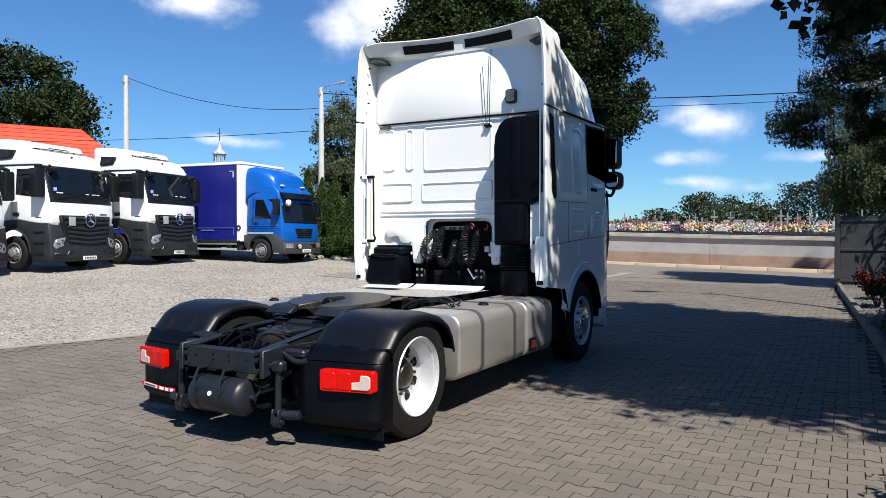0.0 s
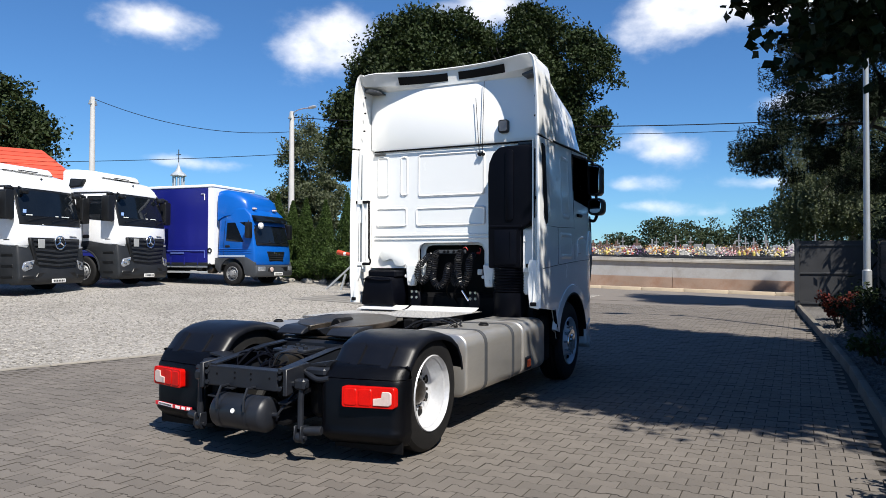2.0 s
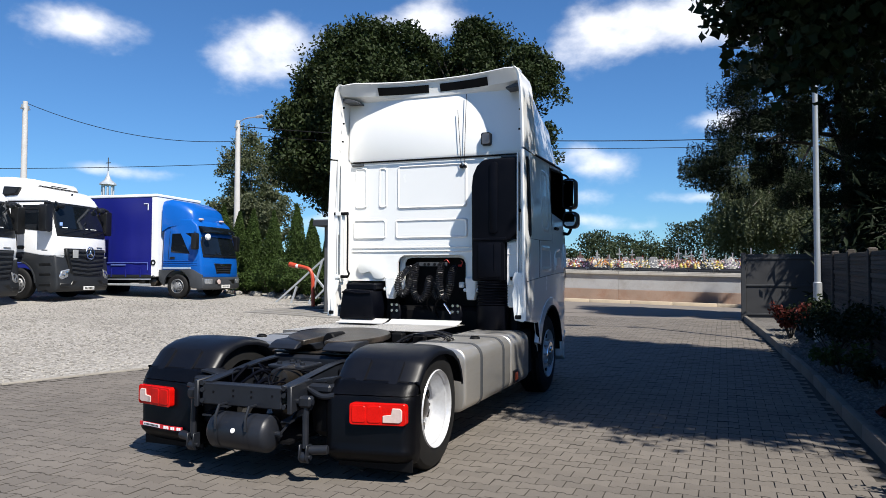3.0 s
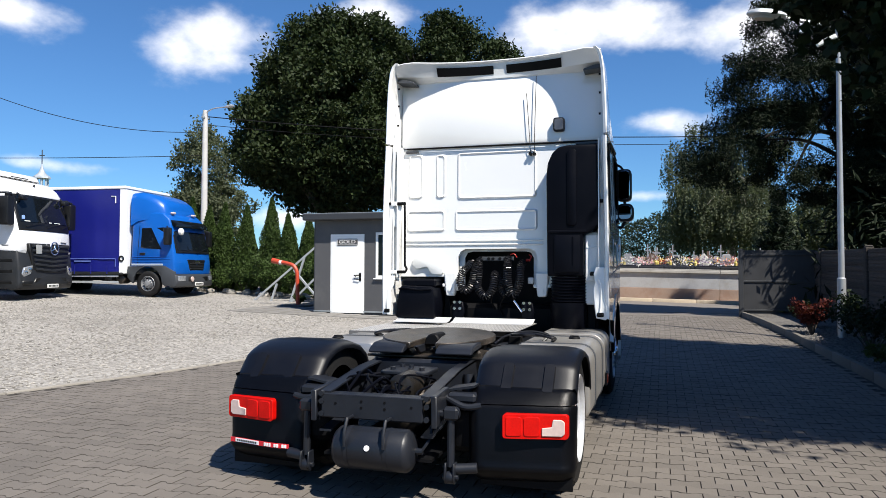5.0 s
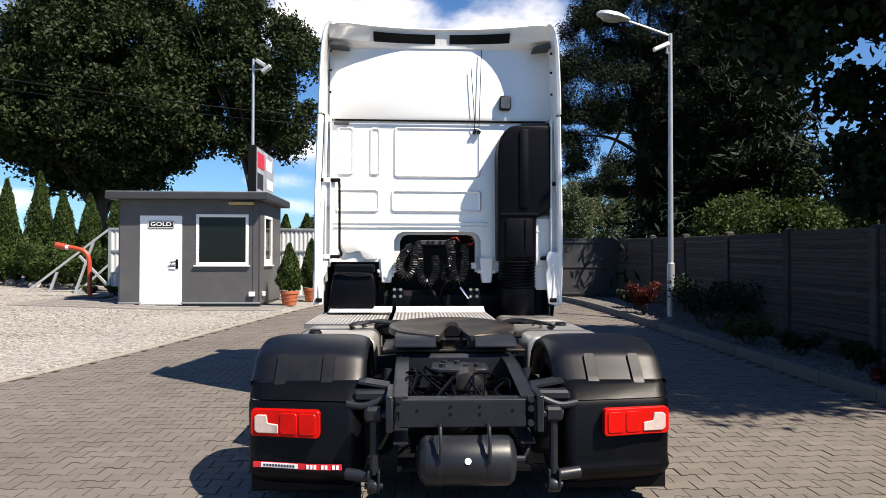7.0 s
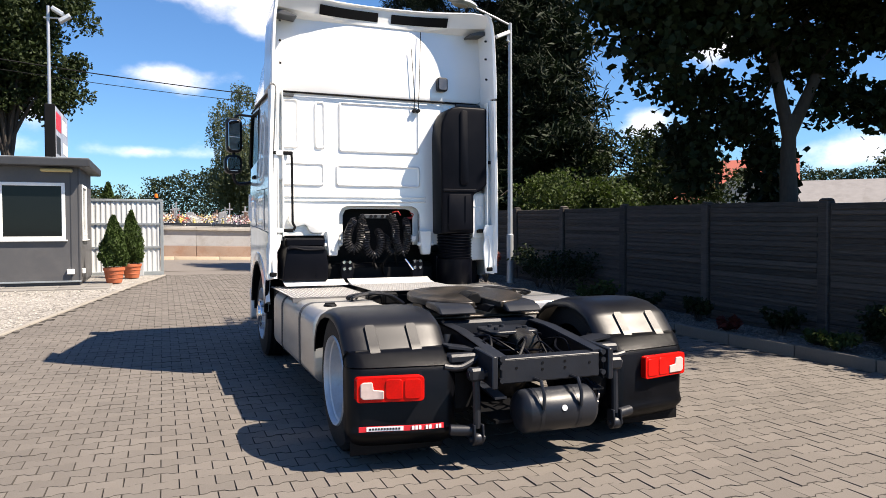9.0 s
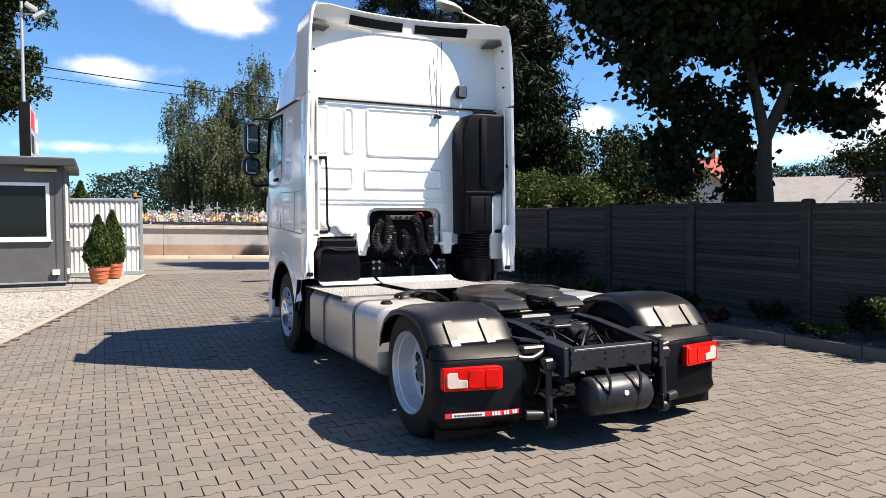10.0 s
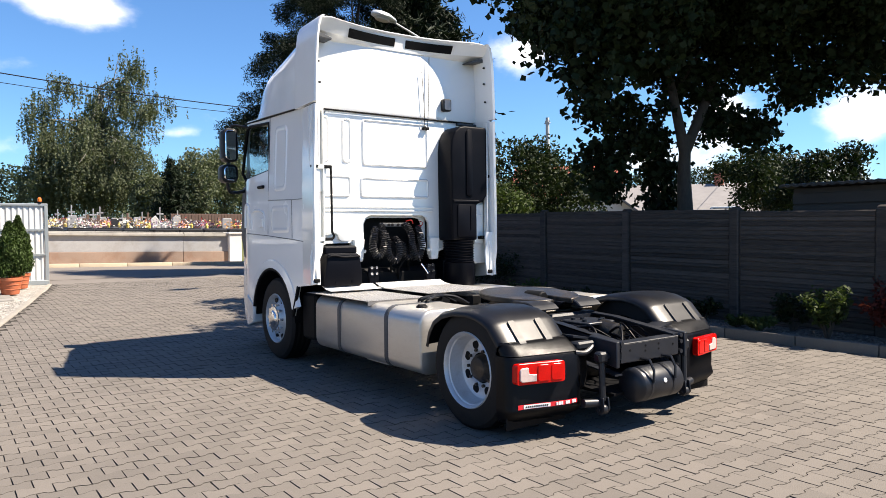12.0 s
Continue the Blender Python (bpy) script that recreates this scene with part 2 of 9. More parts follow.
# right kerb: concrete darkened for the shadow on its face
KERB_SHADED = mat("shaded_kerb_concrete", (0.13, 0.118, 0.10), 0.88, var=0.25, grain=0.15, bump=0.3, dirt=((0.06, 0.055, 0.045), 0.5, 3.0), piece=0.10)
KERB_CONC = mat("kerb_concrete", (0.25, 0.23, 0.20), 0.88, var=0.2, grain=0.15, bump=0.3, dirt=((0.2, 0.18, 0.14), 0.4, 4.0), piece=0.10)
SLAB_GREY = mat("grey_slab", (0.19, 0.18, 0.165), 0.85, var=0.2, grain=0.12, bump=0.25, piece=0.1)
PAVER = mat("paver_concrete", (0.127, 0.112, 0.097), 0.86, var=0.15, scale=0.5, grain=0.16, gscale=150, bump=0.4, bscale=120, piece=0.11, dirt=((0.068, 0.060, 0.050), 0.30, 0.6))
PAVER_EDGE = mat("paver_edge", (0.046, 0.040, 0.034), 0.95, var=0.3, scale=3, grain=0.2)
# loose bed stones: darker than the yard's, with the bed's deep shadow in the colour
SHADED_BED_STONE = mat("shaded_bed_stone", (0.12, 0.11, 0.10), 0.85, var=0.2, piece=0.4)
JOINT = mat("joint_sand", (0.036, 0.031, 0.025), 0.95, var=0.35, scale=6, grain=0.2, bump=0.4)
ASPHALT = mat("asphalt", (0.145, 0.128, 0.112), 0.9, var=0.14, scale=0.8, grain=0.2, gscale=120, bump=0.3)
GRAVEL = gravel_mat("gravel", (0.11, 0.10, 0.086), (0.36, 0.34, 0.31), 26.0)
STONE = mat("gravel_stone", (0.25, 0.235, 0.21), 0.85, var=0.2, piece=0.4, bump=0.2)
SOIL = mat("soil_and_grass", (0.075, 0.085, 0.035), 0.95, var=0.4, scale=0.6, grain=0.3, gscale=30, bump=0.6, bscale=14, dirt=((0.13, 0.10, 0.06), 0.6, 0.8))
# both chipping tones lowered to carry the dense shadow over the bed
SHADED_BED = gravel_mat("shaded_bed_chippings", (0.030, 0.027, 0.024), (0.16, 0.15, 0.14), 30.0)
WALL_GREY = mat("rendered_wall", (0.31, 0.315, 0.325), 0.9, var=0.16, scale=1.2, grain=0.1, bump=0.3, dirt=((0.17, 0.15, 0.12), 0.55, 1.4))
WALL_PLINTH = mat("wall_plinth", (0.24, 0.175, 0.14), 0.9, var=0.35, scale=1.1, grain=0.2, bump=0.5, dirt=((0.20, 0.095, 0.055), 0.85, 1.3))
SANDY = mat("sandy_verge", (0.46, 0.38, 0.28), 0.92, var=0.2, grain=0.15, bump=0.3)
TERRACOTTA = mat("terracotta", (0.45, 0.115, 0.045), 0.7, var=0.15, dirt=((0.5, 0.3, 0.2), 0.25, 6.0))
ORANGE_PAINT = mat("orange_red_paint", (0.42, 0.05, 0.02), 0.45, var=0.15, dirt=((0.2, 0.06, 0.03), 0.35, 7.0))
POLE_CONC = mat("pole_concrete", (0.48, 0.47, 0.45), 0.85, var=0.15, bump=0.2)
STEEL_POLE = mat("steel_pole", (0.42, 0.44, 0.46), 0.42, metal=0.5, var=0.12)
CABLE = mat("cable", (0.01, 0.01, 0.011), 0.8, var=0.05, spec=0.1)
ROOF_TILE = mat("red_roof", (0.50, 0.062, 0.030), 0.6, var=0.15, scale=1.5, piece=0.15)
ROOF_OLD = mat("old_grey_roof", (0.20, 0.19, 0.185), 0.85, var=0.2, dirt=((0.11, 0.10, 0.09), 0.5, 1.0))
HOUSE_WALL = mat("house_render", (0.62, 0.61, 0.59), 0.9, var=0.1)
BRICK_RED = mat("red_brickwork", (0.38, 0.13, 0.075), 0.85, var=0.2)
BARK = mat("bark", (0.055, 0.045, 0.036), 0.92, var=0.3, scale=4, grain=0.3, gscale=30, bump=0.8, bscale=18, stretch=(1, 1, 0.3))
BIRCH_BARK = mat("birch_bark", (0.24, 0.22, 0.20), 0.85, var=0.3, scale=3, dirt=((0.04, 0.04, 0.04), 0.8, 3.0), bump=0.4)


def leaf_mat(name, col, var=0.24, through=0.25):
    m = mat(name, col, 0.62, var=0.35, scale=0.8, grain=0.1, piece=var, spec=0.16)
    n, l = m.node_tree.nodes, m.node_tree.links
    b, out = n["Principled BSDF"], n["Material Output"]
    tr, mx = n.new("ShaderNodeBsdfTranslucent"), n.new("ShaderNodeMixShader")
    tr.inputs["Color"].default_value = (col[0] * 1.3, col[1] * 1.5, col[2] * 0.8, 1)
    mx.inputs[0].default_value = through
    l.new(b.outputs[0], mx.inputs[1])
    l.new(tr.outputs[0], mx.inputs[2])
    l.new(mx.outputs[0], out.inputs["Surface"])
    return m


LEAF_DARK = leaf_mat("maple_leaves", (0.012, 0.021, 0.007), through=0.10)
LEAF_LIME = leaf_mat("lime_leaves", (0.021, 0.032, 0.010), through=0.10)
LEAF_BIRCH = leaf_mat("birch_leaves", (0.085, 0.098, 0.058))
LEAF_THUJA = leaf_mat("thuja_sprays", (0.034, 0.058, 0.013), through=0.1)
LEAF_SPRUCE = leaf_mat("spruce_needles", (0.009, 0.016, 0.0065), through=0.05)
LEAF_SHRUB = leaf_mat("shrub_leaves", (0.042, 0.060, 0.018))
LEAF_RED = leaf_mat("red_shrub_leaves", (0.085, 0.018, 0.014))
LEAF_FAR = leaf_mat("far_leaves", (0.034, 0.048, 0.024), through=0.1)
FLOWERS = [mat("flowers_" + k, c, 0.6, var=0.2, piece=0.3) for k, c in (("white", (0.50, 0.49, 0.46)), ("yellow", (0.60, 0.47, 0.12)), ("red", (0.42, 0.035, 0.03)), ("pink", (0.50, 0.25, 0.28)), ("violet", (0.16, 0.09, 0.20)), ("orange", (0.55, 0.22, 0.05)))]
STONES = [mat("gravestone_" + k, c, 0.3, var=0.2, scale=6, piece=0.1) for k, c in (("grey", (0.28, 0.28, 0.29)), ("black", (0.025, 0.025, 0.028)), ("brown", (0.13, 0.085, 0.065)), ("light", (0.55, 0.53, 0.49)))]


# ---- mesh helpers ----
SINGLE = {"rib", "fairing_strap", "ramp", "tank_strap", "bolt", "rail_bolt", "hand_hole", "wheel_nut", "rivet", "bracket", "duct_rib", "crossmember", "fairing_rod", "bolt_hole",
          "valve_block", "tank_bracket", "rear_splash_guard", "cable_loom", "mirror_arm", "coupling", "red_coupling", "dark_bar", "white_bar", "slat", "wiper", "step", "rail", "locking_jaw", "model_bar", "aerial_base"}


def islands(bm):
    """Splits a bmesh into one bmesh for each loose piece."""
    left, out = set(bm.verts), []
    while left:
        todo, seen = [left.pop()], set()
        while todo:
            v = todo.pop()
            seen.add(v)
            for e in v.link_edges:
                o = e.other_vert(v)
                if o in left:
                    left.discard(o)
                    todo.append(o)
        piece = bmesh.new()
        key = {v: piece.verts.new(v.co) for v in bm.verts if v in seen}
        for f in {f for v in seen for f in v.link_faces}:
            piece.faces.new([key[v] for v in f.verts])
        out.append(piece)
    bm.free()
    return out


def part(name, bm, material, parent, label="", angle=35, at=None):
    """Links a bmesh as one mesh object under a thing or a part; the kinds named in SINGLE become an object for each loose piece."""
    if name in SINGLE:
        for piece in islands(bm):
            ob = link_mesh(name, piece, material, parent, label, angle, at)
        return ob
    return link_mesh(name, bm, material, parent, label, angle, at)


def link_mesh(name, bm, material, parent, label, angle, at):
    me = bpy.data.meshes.new(name)
    bm.to_mesh(me)
    bm.free()
    me.polygons.foreach_set("use_smooth", [True] * len(me.polygons))
    me.set_sharp_from_angle(angle=radians(angle))
    for m in material if isinstance(material, (list, tuple)) else (material,):
        me.materials.append(m)
    ob = new(name, me)
    if parent is not None:
        ob.parent = parent
    if at is not None:
        ob.matrix_basis = at
    return tagged(ob, label)


def thing(name, m, label, category, group="", kind=""):
    """An empty at the base of a thing, which carries its parts."""
    ob = new(name)
    ob.empty_display_size = 0.2
    ob.matrix_basis = m
    return tagged(ob, label, category, group, kind)


def B():
    return bmesh.new()


def join(bm, other):
    me = bpy.data.meshes.new("tmp")
    other.to_mesh(me)
    other.free()
    bm.from_mesh(me)
    bpy.data.meshes.remove(me)
    return bm


def box(bm, x0, x1, y0, y1, z0, z1, bev=0.0, seg=1, turn=None, taper=None):
    """A box with bevelled edges. turn: a matrix applied to it; taper: scale of the top in x and y."""
    t = bmesh.new()
    vs = [t.verts.new((x, y, z)) for z in (z0, z1) for y in (y0, y1) for x in (x0, x1)]
    for f in ((0, 2, 3, 1), (4, 5, 7, 6), (0, 1, 5, 4), (1, 3, 7, 5), (3, 2, 6, 7), (2, 0, 4, 6)):
        t.faces.new([vs[i] for i in f])
    if taper:
        cx, cy = (x0 + x1) / 2, (y0 + y1) / 2
        for v in vs[4:]:
            v.co.x, v.co.y = cx + (v.co.x - cx) * taper[0], cy + (v.co.y - cy) * taper[1]
    if bev:
        bmesh.ops.bevel(t, geom=t.edges[:], offset=bev, segments=seg, affect="EDGES", profile=0.5, clamp_overlap=True)
    if turn is not None:
        t.transform(turn)
    return join(bm, t)


def ring(c, u, v, r, seg):
    return [c + u * (r * math.cos(2 * math.pi * i / seg)) + v * (r * math.sin(2 * math.pi * i / seg)) for i in range(seg)]


def axes(d):
    d = Vector(d).normalized()
    u = d.orthogonal().normalized()
    return d, u, d.cross(u)


def loft(bm, rows, caps=True, closed=True):
    """Skins a list of rows of points; closed: every row is a ring."""
    vs = [[bm.verts.new(p) for p in r] for r in rows]
    n = len(rows[0])
    for a, b in zip(vs, vs[1:]):
        for i in range(n if closed else n - 1):
            j = (i + 1) % n
            bm.faces.new((a[i], a[j], b[j], b[i]))
    if caps and closed:
        bm.faces.new(vs[0][::-1])
        bm.faces.new(vs[-1])
    return bm


def lathe(bm, centre, direction, profile, seg=32, caps=True):
    """Turns a profile of (distance along the axis, radius) round an axis."""
    d, u, v = axes(direction)
    c = Vector(centre)
    return loft(bm, [ring(c + d * h, u, v, max(r, 0.0005), seg) for h, r in profile], caps)


def cyl(bm, p0, p1, r, seg=16, r2=None, bev=0.0):
    p0, p1 = Vector(p0), Vector(p1)
    h = (p1 - p0).length
    r2 = r if r2 is None else r2
    prof = [(0, r), (h, r2)] if not bev else [(0, r - bev), (bev, r), (h - bev, r2), (h, r2 - bev)]
    return lathe(bm, p0, p1 - p0, prof, seg)


def tube(bm, pts, r, seg=8, radii=None):
    """A round bar along a line of points."""
    pts = [Vector(p) for p in pts]
    rows, u = [], None
    for i, p in enumerate(pts):
        d = (pts[min(i + 1, len(pts) - 1)] - pts[max(i - 1, 0)]).normalized()
        u = d.orthogonal().normalized() if u is None else (u - d * u.dot(d)).normalized()
        rows.append(ring(p, u, d.cross(u), radii[i] if radii else r, seg))
    return loft(bm, rows)


def curve(pts, n=6):
    """A smooth line (Catmull-Rom) through the points."""
    pts = [Vector(p) for p in pts]
    out = []
    for i in range(len(pts) - 1):
        p0, p1, p2, p3 = pts[max(i - 1, 0)], pts[i], pts[i + 1], pts[min(i + 2, len(pts) - 1)]
        for k in range(n):
            t = k / n
            out.append(0.5 * ((2 * p1) + (p2 - p0) * t + (2 * p0 - 5 * p1 + 4 * p2 - p3) * t * t + (3 * p1 - p0 - 3 * p2 + p3) * t ** 3))
    return out + [pts[-1]]


def prism(bm, pts, axis, a, b, bev=0.0, seg=1):
    """An outline in a plane, drawn out along an axis ('x': points are (y, z); 'y': (x, z); 'z': (x, y)) from a to b."""
    t = bmesh.new()
    put = {"x": lambda p, h: (h, p[0], p[1]), "y": lambda p, h: (p[0], h, p[1]), "z": lambda p, h: (p[0], p[1], h)}[axis]
    v0, v1 = [t.verts.new(put(p, a)) for p in pts], [t.verts.new(put(p, b)) for p in pts]
    n = len(pts)
    t.faces.new(v0)
    t.faces.new(v1)
    for i in range(n):
        t.faces.new((v0[i], v0[(i + 1) % n], v1[(i + 1) % n], v1[i]))
    bmesh.ops.recalc_face_normals(t, faces=t.faces[:])
    if bev:
        bmesh.ops.bevel(t, geom=t.edges[:], offset=bev, segments=seg, affect="EDGES", profile=0.5, clamp_overlap=True)
    return join(bm, t)


def rounded(x0, x1, z0, z1, r, n=5):
    """The outline of a rectangle with round corners."""
    out = []
    for cx, cz, a in ((x1 - r, z1 - r, 0), (x0 + r, z1 - r, 90), (x0 + r, z0 + r, 180), (x1 - r, z0 + r, 270)):
        out += [(cx + r * math.cos(radians(a + 90 * i / n)), cz + r * math.sin(radians(a + 90 * i / n))) for i in range(n + 1)]
    return out


def writing(text, size, material, name="writing", squeeze=1.0):
    """Letters of the built-in font as a flat mesh, centred, in the x-z plane."""
    cu = bpy.data.curves.new("text", "FONT")
    cu.body, cu.size, cu.align_x, cu.align_y, cu.extrude = text, size, "CENTER", "CENTER", 0.003
    tmp = bpy.data.objects.new("text", cu)
    scene.collection.objects.link(tmp)
    me = bpy.data.meshes.new_from_object(tmp.evaluated_get(bpy.context.evaluated_depsgraph_get()))
    bpy.data.objects.remove(tmp)
    me.transform(Matrix.Rotation(radians(90), 4, "X") @ Matrix.Diagonal((squeeze, 1, 1, 1)))
    me.materials.append(material)
    return new(name, me)


def smooth01(a, b, t):
    t = min(1.0, max(0.0, (t - a) / (b - a)))
    return t * t * (3 - 2 * t)


def G(x, y):
    """Height of the ground: level under the tractor, rising gently to the gate and up the gravel yard."""
    r = min(1.0, max(0.0, (y - 7.6) / 9.6))
    z = 0.30 * (0.55 * r + 0.45 * r * r * (3 - 2 * r))
    z += 0.030 * min(max(0.0, -9.2 - x), 22.0)
    z -= 0.020 * (min(max(x, -30.0), 12.0) + 3.0) * smooth01(17.5, 27.0, y)
    return z


def sheet(name, inside, xs, ys, lift, material, label="", kind="structure", step=None):
    """A ground sheet on a grid that follows the ground; inside(x, y) keeps a cell."""
    bm = bmesh.new()
    vs = {}

    def vert(i, j):
        if (i, j) not in vs:
            vs[i, j] = bm.verts.new((xs[i], ys[j], G(xs[i], ys[j]) + lift))
        return vs[i, j]

    for i in range(len(xs) - 1):
        for j in range(len(ys) - 1):
            if inside((xs[i] + xs[i + 1]) / 2, (ys[j] + ys[j + 1]) / 2):
                bm.faces.new((vert(i, j), vert(i + 1, j), vert(i + 1, j + 1), vert(i, j + 1)))
    ob = part(name, bm, material, None, "", 80)
    return tagged(ob, label, "", "", kind)

# ---- ground, road, kerbs, fence, gate, far wall ----
KERB_LEFT = [(-12.6, -8.0), (-11.2, -1.0), (-9.95, 5.0), (-9.45, 7.2), (-8.35, 10.6), (-7.15, 15.4), (-6.55, 18.2), (-6.25, 19.9)]
KERB_RIGHT = [(0.62, -8.0), (0.58, 2.0), (0.52, 6.0), (0.40, 10.0), (0.15, 13.6), (-0.10, 17.0), (-0.22, 19.8)]


def along(line, y):
    for (xa, ya), (xb, yb) in zip(line, line[1:]):
        if y <= yb:
            return xa + (xb - xa) * (y - ya) / (yb - ya)
    return line[-1][0]


def steps(a, b, s):
    n = max(1, round((b - a) / s))
    return [a + (b - a) * i / n for i in range(n + 1)]


def far_ground():
    """One sheet to the horizon; behind the far wall it lies at the height of the burial ground."""
    bm = bmesh.new()
    xs = [-3000, -1200, -400, -150] + steps(-80, 80, 4) + [150, 400, 1200, 3000]
    ys = [-3000, -800, -200, -60, -30] + steps(-20, 31.2, 3.2) + [31.6, 36, 45, 60, 90, 150, 300, 800, 3000]

    def h(x, y):
        if y > 31.4:
            return 1.38 + 0.010 * min(max(0.0, y - 36), 80) - 0.012 * min(max(x, -30), 12)
        return G(x, y) - 0.06

    vs = [[bm.verts.new((x, y, h(x, y))) for y in ys] for x in xs]
    for i in range(len(xs) - 1):
        for j in range(len(ys) - 1):
            bm.faces.new((vs[i][j], vs[i + 1][j], vs[i + 1][j + 1], vs[i][j + 1]))
    tagged(part("ground", bm, SOIL, None, "", 80), "soil and rough grass reaching to the horizon", "ground", "", "structure")


far_ground()


def strip(name, left, right, ys, lift, material, label, cat):
    """A ground sheet between two lines x = left(y) and x = right(y)."""
    bm = bmesh.new()
    rows = []
    for y in ys:
        a, b = left(y), right(y)
        n = 24
        rows.append([bm.verts.new((a + (b - a) * i / n, y, G(a + (b - a) * i / n, y) + lift)) for i in range(n + 1)])
    for r, s in zip(rows, rows[1:]):
        for i in range(len(r) - 1):
            bm.faces.new((r[i], r[i + 1], s[i + 1], s[i]))
    return tagged(part(name, bm, material, None, "", 80), label, cat, "", "structure")


YARD_YS = steps(-8.0, 19.9, 0.8)
paved = strip("pavement", lambda y: along(KERB_LEFT, y), lambda y: along(KERB_RIGHT, y), YARD_YS, -0.012, JOINT, "interlocking grey-beige concrete pavers laid in rows", "pavement")
strip("gravel_yard", lambda y: -60.0 if y < 19 else -60.0, lambda y: along(KERB_LEFT, y) - 0.02, steps(-8.0, 24.0, 0.8), 0.0, GRAVEL, "pale crushed stone yard surface", "gravel")
strip("planting_bed", lambda y: along(KERB_RIGHT, y) + 0.05, lambda y: 1.56, YARD_YS, 0.085, SHADED_BED, "raised planting bed covered with grey stone chippings", "flower bed")
strip("road", lambda y: -80.0, lambda y: 80.0, steps(21.4, 28.8, 1.2), 0.0, ASPHALT, "sun-bleached asphalt road running past the gate", "road")
strip("gate_apron", lambda y: -6.3, lambda y: 0.0, steps(19.9, 21.42, 0.5), -0.008, ASPHALT, "worn asphalt apron between the gate and the road", "pavement")
strip("far_verge", lambda y: -80.0, lambda y: 80.0, steps(28.8, 30.75, 0.65), 0.012, SANDY, "pale sandy verge along the far side of the road", "verge")


def kerb_row(name, line, w, h, side, label, material, length=1.0, parent_kind="structure"):
    """Kerb stones end to end along a line; each stone is a piece of its own."""
    root = thing(name, Matrix.Identity(4), label, "kerb", "", parent_kind)
    pts = [Vector((x, y, 0)) for x, y in line]
    dist, stones = 0.0, []
    for a, b in zip(pts, pts[1:]):
        n = max(1, round((b - a).length / length))
        for i in range(n):
            p, q = a.lerp(b, i / n), a.lerp(b, (i + 1) / n)
            stones.append((p, q))
    base = None
    for p, q in stones:
        d = q - p
        zp, zq = G(p.x, p.y), G(q.x, q.y)
        bm = bmesh.new()
        L = d.length - 0.008
        box(bm, -w / 2, w / 2, 0.004, L, -0.15, h, 0.012, 2)
        at = Matrix.Translation((p.x, p.y, zp)) @ Matrix.Rotation(math.atan2(-d.x, d.y), 4, "Z") @ Matrix.Rotation(math.atan2(zq - zp, L), 4, "X")
        part("kerb_stone", bm, material, root, at=at)
    return root


kerb_row("kerb_left", KERB_LEFT, 0.10, 0.012, 1, "flush pale concrete edging between pavers and gravel", KERB_CONC)
kerb_row("kerb_right", KERB_RIGHT, 0.09, 0.13, -1, "raised concrete kerb along the planting bed", KERB_SHADED)
kerb_row("kerb_road", [(-30.0, 28.75), (-14.0, 28.75), (12.0, 28.75), (30.0, 28.75)], 0.14, 0.13, 1, "pale kerb along the far side of the road", SANDY, 1.6)


def fence():
    """Precast concrete fence: slotted posts with four stacked panels between each two."""
    root = thing("fence", Matrix.Identity(4), "weathered precast concrete panel fence with posts", "fence", "", "structure")
    ys = [6.48 + 2.11 * i for i in range(-8, 8)]
    slope = 0.0165
    top = lambda y: 1.79 + slope * (y - 6.5)
    for y in ys:
        bm = bmesh.new()
        box(bm, 1.455, 1.605, y - 0.075, y + 0.075, -0.3, top(y) + 0.03, 0.015, 1)
        box(bm, 1.45, 1.61, y - 0.08, y + 0.08, top(y) + 0.025, top(y) + 0.065, 0.018, 1, taper=(0.7, 0.7))
        part("post", bm, FENCE_CONC, root)
    meshes = []
    for k in range(4):
        bm = bmesh.new()
        box(bm, -0.022, 0.022, -0.01, 1.96, -0.006, 0.457, 0.004, 1)
        rnd = random.Random(k)
        z = 0.03
        while z < 0.42:
            hgt = rnd.uniform(0.045, 0.085)
            d = rnd.uniform(0.008, 0.026)
            box(bm, -0.022 - d, -0.015, 0.02, 1.93, z, z + hgt - 0.010, 0.006, 1)
            z += hgt
        me = bpy.data.meshes.new("fence_panel")
        bm.to_mesh(me)
        bm.free()
        me.materials.append(FENCE_CONC)
        meshes.append(me)
    rnd = random.Random(4)
    for y in ys[:-1]:
        for k in range(4):
            ob = new("panel", meshes[rnd.randrange(4)])
            ob.parent = root
            z = top(y) - 0.455 * (4 - k)
            ob.matrix_basis = Matrix.Translation((1.53 + rnd.uniform(-0.006, 0.006), y + 0.08, z)) @ Matrix.Rotation(slope + rnd.uniform(-0.003, 0.003), 4, "X")


fence()


